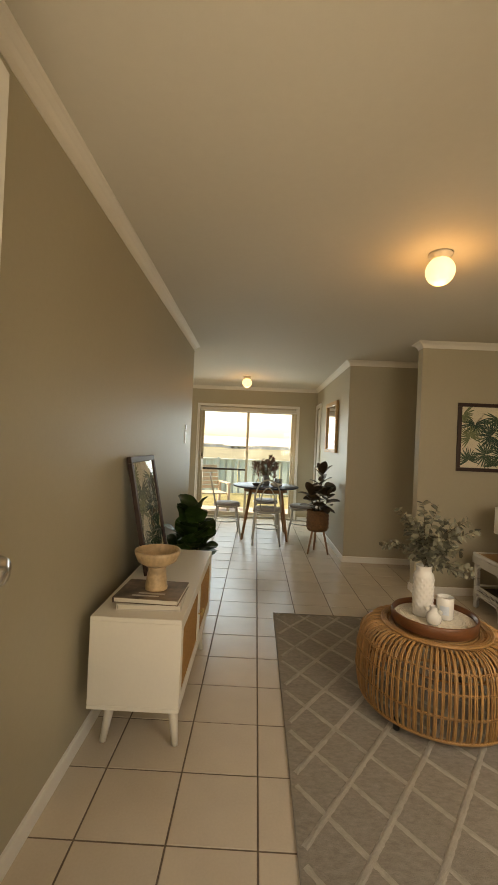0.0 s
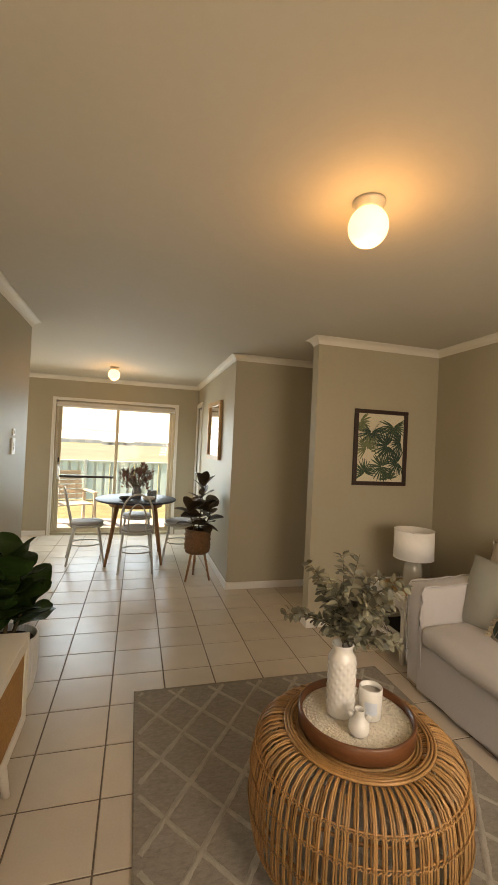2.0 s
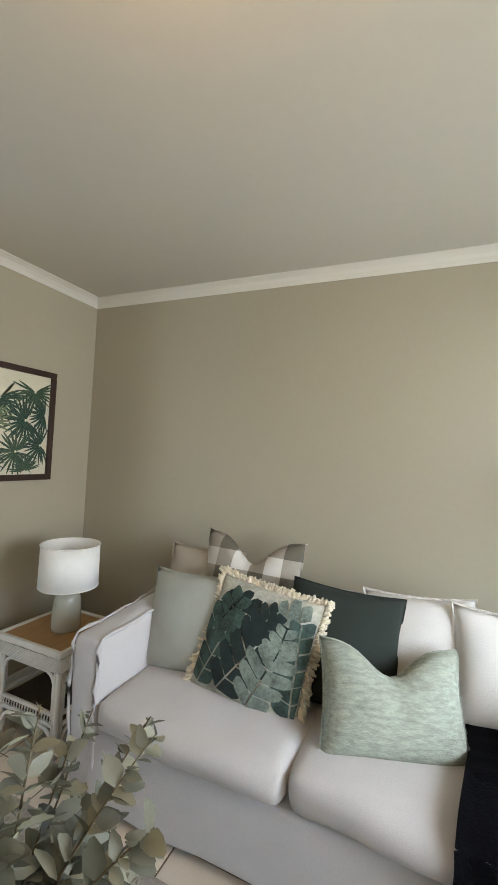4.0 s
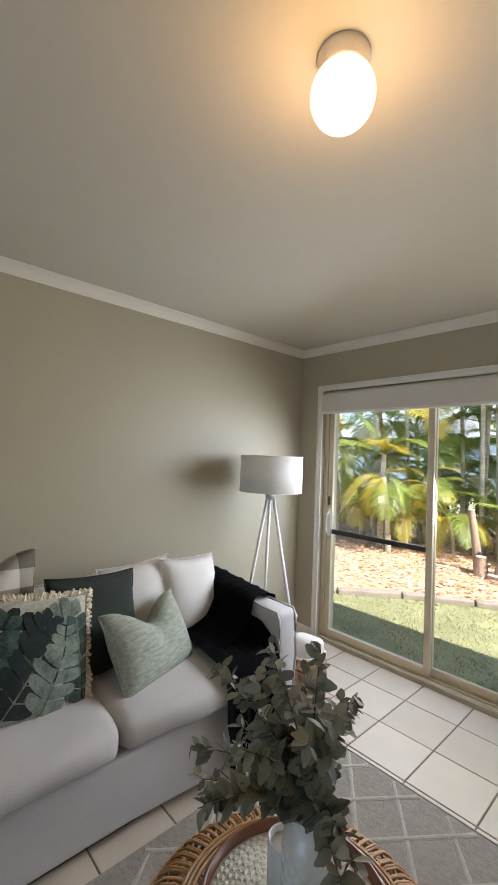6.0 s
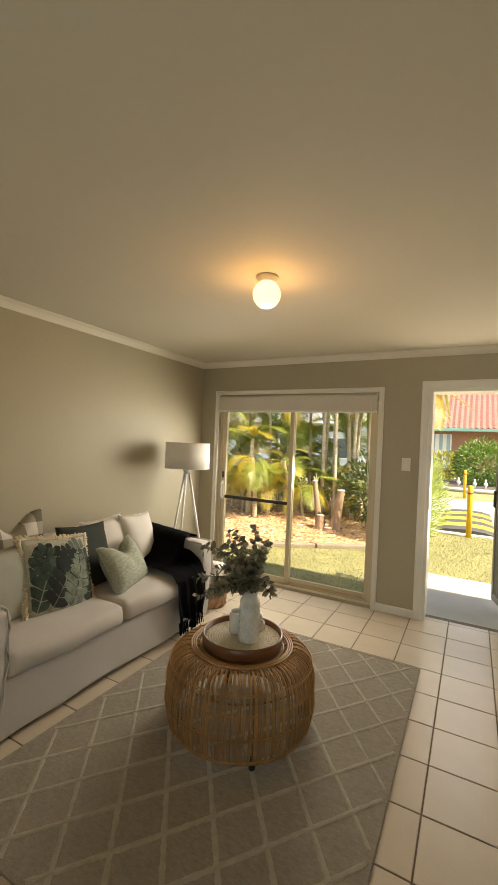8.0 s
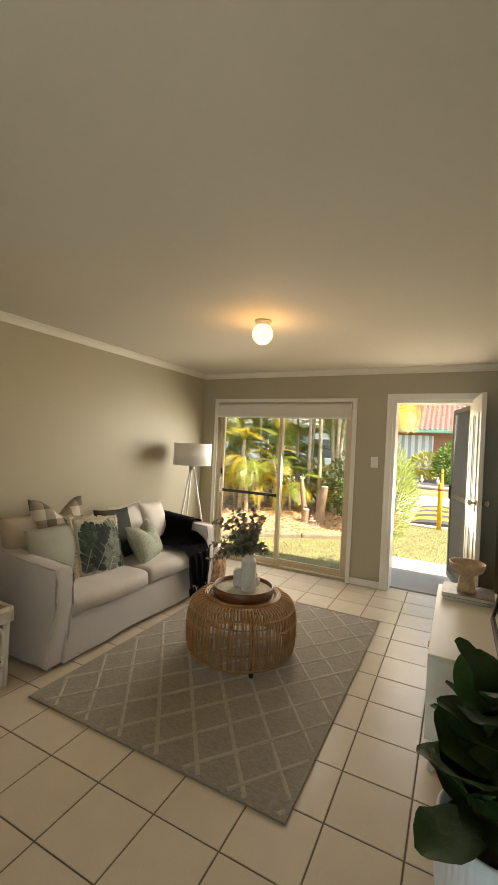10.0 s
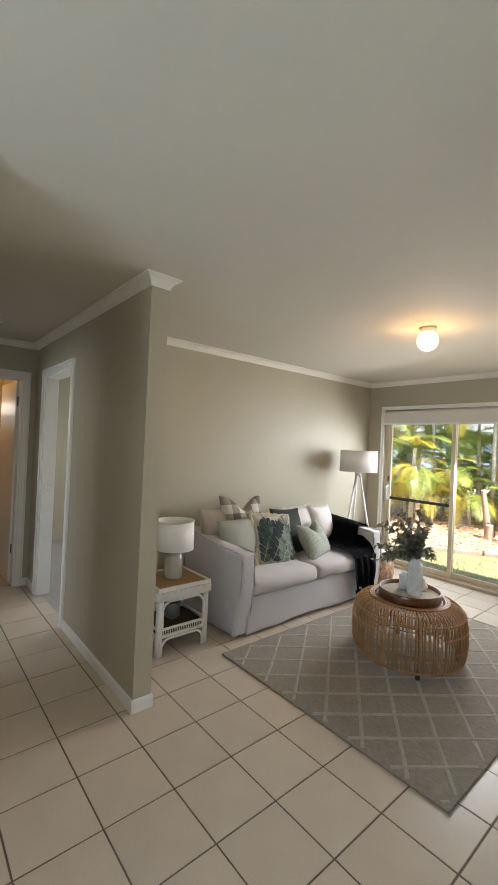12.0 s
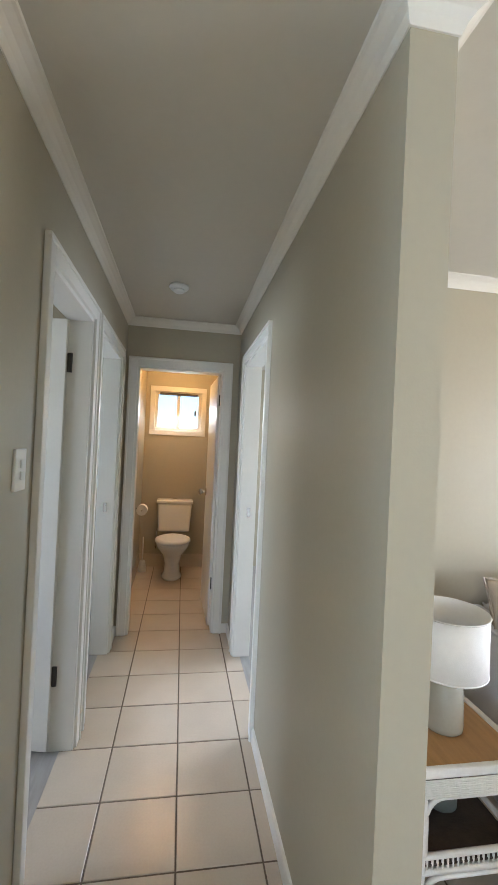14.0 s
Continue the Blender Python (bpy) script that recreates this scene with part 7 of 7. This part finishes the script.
def bollard(x, y, h):
    b = thing("bollard", x, y, GZ, "yellow steel bollard with a red reflector", "bollard", group="yellow bollards")
    bm = bmesh.new()
    lathe(bm, [(0.0, 0), (0.048, 0), (0.048, h - 0.02), (0.040, h), (0.0, h + 0.004)], sides=20)
    part("post", bm, YELLOW, b)
    bm = bmesh.new()
    lathe(bm, [(0.049, h - 0.16), (0.050, h - 0.16), (0.050, h - 0.12), (0.049, h - 0.12), (0.049, h - 0.16)], sides=20)
    part("reflector", bm, mat("red_reflector", (0.5, 0.04, 0.03), 0.3), b)


bollard(0.03, -4.30, 0.98)
bollard(0.22, -11.6, 0.98)


def hump():
    h = thing("speed_hump", 0.10, -6.3, GZ + 0.004, "black rubber speed hump with yellow stripes", "speed hump")
    for k in range(7):
        y0 = -1.6 + k * 0.46
        bm = bmesh.new()
        prof = [(-0.55, 0.0), (-0.35, 0.05), (0.0, 0.075), (0.35, 0.05), (0.55, 0.0)]
        a = [bm.verts.new((x, y0, z)) for x, z in prof]
        b = [bm.verts.new((x, y0 + 0.452, z)) for x, z in prof]
        for i in range(4):
            bm.faces.new((a[i], a[i + 1], b[i + 1], b[i]))
        bm.faces.new((a[0], b[0], b[4], a[4]))
        bm.faces.new(a), bm.faces.new(b[::-1])
        part("segment", bm, YELLOW if k % 2 else RUBBERB, h)


hump()


def island():
    bm = bmesh.new()
    lathe(bm, [(0.0, GZ - 0.02), (3.3, GZ - 0.02), (3.3, GZ + 0.10), (3.1, GZ + 0.12), (0.0, GZ + 0.16)], 0.0, -17.2, 60)
    struct("ground_island_bed", bm, mat("dark_bark_mulch", (0.07, 0.06, 0.055), 0.95, var=0.4, bump=0.8), "dark mulched garden island", "garden bed")
    bm = bmesh.new()
    tube(bm, [(3.3 * math.cos(2 * math.pi * k / 60), -17.2 + 3.3 * math.sin(2 * math.pi * k / 60), GZ + 0.08) for k in range(60)], 0.09, 8, closed=True)
    struct("trim_island_kerb", bm, CONCRETE, "pale rounded kerb of the garden island", "kerb")
    for k, (x, y) in enumerate(((0.5, -15.2), (-0.5, -15.0), (1.2, -15.6), (-0.1, -14.9))):
        b = thing("garden_bird_ornament", x, y, GZ + 0.13, "small white garden bird ornament", "ornament", 40 * k, "garden ornaments")
        bm = bmesh.new()
        lathe(bm, [(0.0, 0.0), (0.03, 0.0), (0.02, 0.06), (0.07, 0.13), (0.08, 0.18), (0.04, 0.24), (0.025, 0.30), (0.04, 0.34), (0.0, 0.38)], sides=14)
        part("bird", bm, PLASTIC, b)


island()
BLUE = mat("blue_grey_cladding", (0.30, 0.38, 0.48), 0.6, var=0.08)
PALE = mat("pale_cladding", (0.70, 0.70, 0.68), 0.6, var=0.05)
GUTTER = mat("green_gutter_paint", (0.16, 0.34, 0.30), 0.5)


def brick_house():
    h = thing("brick_house", 0.0, -24.0, GZ, "brick house with a red tiled roof and striped blinds", "house")
    part("wall", rbox(-12, 9, -6, 0, 0, 2.9, 0.01, 1), BRICK, h)
    for x0, x1 in ((-5.6, -1.4), (1.2, 5.4)):
        w = part("striped_blind", rbox(x0, x1, 0.0, 0.03, 0.5, 2.65, 0.005, 1), PALE, h)
        n = int((x1 - x0) / 0.42)
        for k in range(n):
            a = x0 + 0.08 + k * 0.42
            part("stripe", rbox(a, a + 0.2, 0.03, 0.045, 0.5, 2.65, 0.003, 1), BLUE, w)
    bm = bmesh.new()
    e = 0.9
    v = [bm.verts.new(p) for p in ((-12 - e, e, 2.95), (9 + e, e, 2.95), (9 + e, -6 - e, 2.95), (-12 - e, -6 - e, 2.95), (-9, -3, 5.6), (6, -3, 5.6))]
    for f in ((0, 1, 5, 4), (1, 2, 5), (2, 3, 4, 5), (3, 0, 4), (3, 2, 1, 0)):
        bm.faces.new([v[i] for i in f])
    roof = part("roof", bm, ROOFT, h)
    bm = bmesh.new()
    rows = 13
    for r in range(rows):
        t0, t1 = r / rows, (r + 1) / rows
        ya, yb = e + (-3 - e) * t0, e + (-3 - e) * t1
        za, zb = 2.95 + 2.65 * t0, 2.95 + 2.65 * t1
        xa, xb = -12 - e + (3 + e) * t0, 9 + e - (3 + e) * t0
        n = int((xb - xa) / 0.30)
        for k in range(n):
            x = xa + (xb - xa) * k / n
            w = (xb - xa) / n
            q = [bm.verts.new(p) for p in ((x, ya, za + 0.03), (x + w * 0.5, ya, za + 0.10), (x + w, ya, za + 0.03), (x + w, yb, zb + 0.02), (x + w * 0.5, yb, zb + 0.06), (x, yb, zb + 0.02))]
            bm.faces.new((q[0], q[1], q[4], q[5]))
            bm.faces.new((q[1], q[2], q[3], q[4]))
    o = part("roof_tiles", bm, ROOFT, roof, "red roof tiles")
    o["kind"] = "stuff"
    part("gutter", rbox(-12 - e, 9 + e, e, e + 0.12, 2.80, 2.98, 0.02, 2), GUTTER, h, "green gutter")
    part("garage_door", rbox(5.8, 8.4, 0.0, 0.04, 0.0, 2.2, 0.01, 1), PALE, h)


brick_house()


def blue_house():
    h = thing("pale_house", 9.0, -17.5, GZ, "pale blue weatherboard house behind the palms", "house")
    part("wall", rbox(-4.5, 5, -4, 0, 0, 2.8, 0.01, 1), mat("pale_blue_boards", (0.50, 0.56, 0.62), 0.7), h)
    for x in (-3.4, -0.6, 2.2):
        w = part("window", rbox(x, x + 1.6, 0.0, 0.05, 0.9, 2.1, 0.005, 1), PALE, h)
        part("pane", rbox(x + 0.08, x + 1.52, 0.05, 0.056, 0.98, 2.02, 0.002, 1), mat("dark_window", (0.05, 0.07, 0.09), 0.1), w)
    bm = bmesh.new()
    v = [bm.verts.new(p) for p in ((-5, 0.6, 2.8), (5.6, 0.6, 2.8), (5.6, -4.6, 2.8), (-5, -4.6, 2.8), (-3, -2, 4.6), (3.6, -2, 4.6))]
    for f in ((0, 1, 5, 4), (1, 2, 5), (2, 3, 4, 5), (3, 0, 4), (3, 2, 1, 0)):
        bm.faces.new([v[i] for i in f])
    part("roof", bm, mat("grey_steel_roof", (0.40, 0.42, 0.44), 0.5), h)


blue_house()

# ---- outside: rear ----
FENCE = mat("pale_green_steel_fence", (0.60, 0.69, 0.68), 0.55, var=0.05)


def steel_fence():
    f = tagged(new("steel_fence"), "pale green ribbed steel fence along the rear yard", "fence")
    f.location = (0, 12.6, GZ)
    me = None
    for k in range(22):
        x = -6 + k * 0.62
        if me is None:
            bm = bmesh.new()
            xs = [0, 0.06, 0.08, 0.20, 0.22, 0.28, 0.30, 0.42, 0.44, 0.50, 0.52, 0.60]
            ys = [0, 0, 0.012, 0.012, 0, 0, 0.012, 0.012, 0, 0, 0.012, 0.012]
            a = [bm.verts.new((p, q, 0.02)) for p, q in zip(xs, ys)]
            b = [bm.verts.new((p, q, 1.0)) for p, q in zip(xs, ys)]
            for i in range(len(xs) - 1):
                bm.faces.new((a[i], a[i + 1], b[i + 1], b[i]))
            bmesh.ops.solidify(bm, geom=bm.faces[:], thickness=0.003)
            o = part("panel", bm, FENCE, f)
            me = o.data
        else:
            o = new("panel", me)
            o.parent = f
        o.location = (x, 0, 0)
    part("top_rail", rbox(-6, 7.7, -0.03, 0.05, 0.98, 1.03, 0.005, 1), FENCE, f)
    for k in range(6):
        part("post", rbox(-6.05 + k * 2.5, -5.98 + k * 2.5, -0.035, 0.055, -0.1, 1.06, 0.005, 1), FENCE, f)


steel_fence()
SLAT = mat("white_washed_slat", (0.55, 0.47, 0.38), 0.7, var=0.15, stretch=(1, 6, 1))


def garden_chair():
    c = thing("slatted_outdoor_chair", -0.86, 9.05, -0.05, "pale slatted timber outdoor chair", "outdoor chair", 25)
    for k in range(6):
        part("seat_slat", rbox(-0.30, 0.30, -0.28 + k * 0.09, -0.205 + k * 0.09, 0.36, 0.38, 0.004, 1), SLAT, c)
        part("back_slat", rbox(-0.30, 0.30, 0.26 + 0.03 * k, 0.28 + 0.03 * k, 0.42 + k * 0.085, 0.49 + k * 0.085, 0.004, 1), SLAT, c)
    for sx in (-1, 1):
        part("arm_rest", rbox(sx * 0.33 - 0.04, sx * 0.33 + 0.04, -0.32, 0.34, 0.56, 0.585, 0.005, 1), SLAT, c)
        for y in (-0.28, 0.28):
            part("leg", rbox(sx * 0.33 - 0.025, sx * 0.33 + 0.025, y - 0.03, y + 0.03, 0.0, 0.56, 0.004, 1), SLAT, c)


garden_chair()
FIELD = mat("dry_field_grass", (0.17, 0.175, 0.115), 0.95, var=0.35, scale=0.05, fine=0.4)
bm = bmesh.new()
box(bm, -300, 300, 30, 140, GZ - 0.1, GZ + 0.02)
struct("ground_field", bm, FIELD, "dry yellow field behind the yard", "field")
SHED = mat("white_shed_steel", (0.72, 0.73, 0.75), 0.5, var=0.05)


def shed(x, y, w, d, h):
    s = thing("industrial_shed", x, y, GZ, "low white industrial shed in the distance", "shed", group="distant sheds")
    h *= 0.55
    part("wall", rbox(-w / 2, w / 2, -d / 2, d / 2, 0, h, 0.05, 1), SHED, s)
    bm = bmesh.new()
    e = 0.6
    v = [bm.verts.new(p) for p in ((-w / 2 - e, -d / 2 - e, h), (w / 2 + e, -d / 2 - e, h), (w / 2 + e, d / 2 + e, h), (-w / 2 - e, d / 2 + e, h), (-w / 2 - e, 0, h * 3.2), (w / 2 + e, 0, h * 3.2))]
    for f in ((0, 1, 5, 4), (2, 3, 4, 5), (1, 2, 5), (3, 0, 4), (3, 2, 1, 0)):
        bm.faces.new([v[i] for i in f])
    part("roof", bm, mat("pale_shed_roof", (0.78, 0.79, 0.80), 0.4), s)
    for k in range(4):
        a = -w / 2 + w * (k + 0.5) / 4
        part("roller_door", rbox(a - 1.6, a + 1.6, -d / 2 - 0.08, -d / 2, 0, h * 0.75, 0.02, 1), mat("shed_door_grey", (0.55, 0.58, 0.62), 0.5), s)


for q in ((-40, 165, 18, 12, 2.6), (-19, 190, 24, 14, 2.8), (-6, 150, 9, 8, 2.0), (6, 172, 16, 12, 2.6), (17, 150, 8, 8, 1.9), (27, 185, 22, 14, 2.8), (44, 160, 14, 10, 2.4), (-30, 135, 8, 7, 1.9), (2, 225, 30, 16, 3.2), (66, 180, 26, 14, 2.8)):
    shed(*q)
bm = bmesh.new()
rr = random.Random(77)
prev = None
for k in range(61):
    x = -700 + k * 1400 / 60
    h = 9 + 9 * (0.5 + 0.5 * math.sin(k * 0.31 + 1)) + rr.uniform(0, 4)
    row = [bm.verts.new((x, 560, GZ)), bm.verts.new((x, 600, h)), bm.verts.new((x, 680, GZ))]
    if prev:
        bm.faces.new((prev[0], row[0], row[1], prev[1]))
        bm.faces.new((prev[1], row[1], row[2], prev[2]))
    prev = row
struct("backdrop_hills", bm, mat("hazy_wooded_hills", (0.34, 0.33, 0.27), 0.95, var=0.2, scale=0.02), "hazy low wooded hills", "hills")


# ---- floor tiles ----
PX, GX, GY = 0.306, 0.148, 4.535
bm = bmesh.new()
box(bm, -3.2, 5.8, YS - 0.18, YN + 0.12, -0.10, -0.003)
floor = struct("floor", bm, GROUT, "cream ceramic tiled floor with brown grout")
bm = bmesh.new()
a, b, c = 0.1497, 0.1475, -0.012
lo = [bm.verts.new((sx * a, sy * a, c)) for sx, sy in ((-1, -1), (1, -1), (1, 1), (-1, 1))]
mi = [bm.verts.new((sx * a, sy * a, -0.0018)) for sx, sy in ((-1, -1), (1, -1), (1, 1), (-1, 1))]
hi = [bm.verts.new((sx * b, sy * b, 0.0)) for sx, sy in ((-1, -1), (1, -1), (1, 1), (-1, 1))]
for u, v in ((lo, mi), (mi, hi)):
    for k in range(4):
        bm.faces.new((u[k], u[(k + 1) % 4], v[(k + 1) % 4], v[k]))
bm.faces.new(hi)
tile_me = bpy.data.meshes.new("tile")
bm.to_mesh(tile_me)
bm.free()
tile_me.materials.append(TILE)
tiles, rest = 0, bmesh.new()
cells = []
for i in range(-12, 20):
    for j in range(-14, 13):
        x0, y0 = GX + i * PX, GY + j * PX
        x1, y1 = x0 + PX, y0 + PX
        ya = max(y0, YS - 0.11)
        if y1 - ya < 0.03 or y0 > YN + 0.03 or x1 < -2.9 or x0 > 5.75:
            continue
        cx, cy = (x0 + x1) / 2, (ya + y1) / 2
        room = (XW - 0.15 < cx < XE and cy < NIB0 + 0.1) or (XW - 0.15 < cx < HX + 0.15 and cy < YN) or (NIB0 < cy < HY + 0.25 and cx < 4.15)
        if cx > 4.2 and not NIB0 < cy < HY + 0.2:
            continue
        if HX + 0.16 < cx and cy > HY + 0.1:
            continue
        if cx > XE + 0.15 and cy < NIB0 - 0.1:
            continue
        far = 0 if room else 10
        if cx < XW - 0.16 and cy < 4.7:
            continue
        far += math.hypot(cx - 0.7, (cy - 3.9) * 0.8) + (2 if cy > 6.6 else 0)
        cells.append((far, cx, cy, (y1 - ya) / PX))
cells.sort()
rnd = random.Random(3)
for k, (far, cx, cy, sy) in enumerate(cells):
    z = rnd.uniform(-0.0004, 0.0004)
    if k < 300:
        t = new("tile", tile_me)
        t.parent = floor
        t.matrix_basis = pose(cx, cy, z, rnd.uniform(-.06, .06), rnd.uniform(-.06, .06)) @ Matrix.Diagonal((1, sy, 1, 1))
    else:
        q, r = 0.1497, 0.1497 * sy
        box(rest, cx - q, cx + q, cy - r, cy + r, -0.012, z)
t = part("far_tiles", rest, TILE, floor)
t["kind"] = "stuff"
for nm, q in (("floor_laundry", (HX + WT, 2.96, HY + 0.055, YN)), ("floor_bedroom", (3.05, 5.8, HY + 0.055, YN)), ("floor_second_bedroom", (XE + WT, 5.8, YS, NIB0 + 0.06))):
    bm = bmesh.new()
    k = 0
    y = q[2]
    while y < q[3]:
        box(bm, q[0], q[1], y + 0.001, min(q[3], y + 0.149), -0.02, 0.001)
        y += 0.15
    struct(nm, bm, PLANK, "grey timber-look vinyl plank floor")
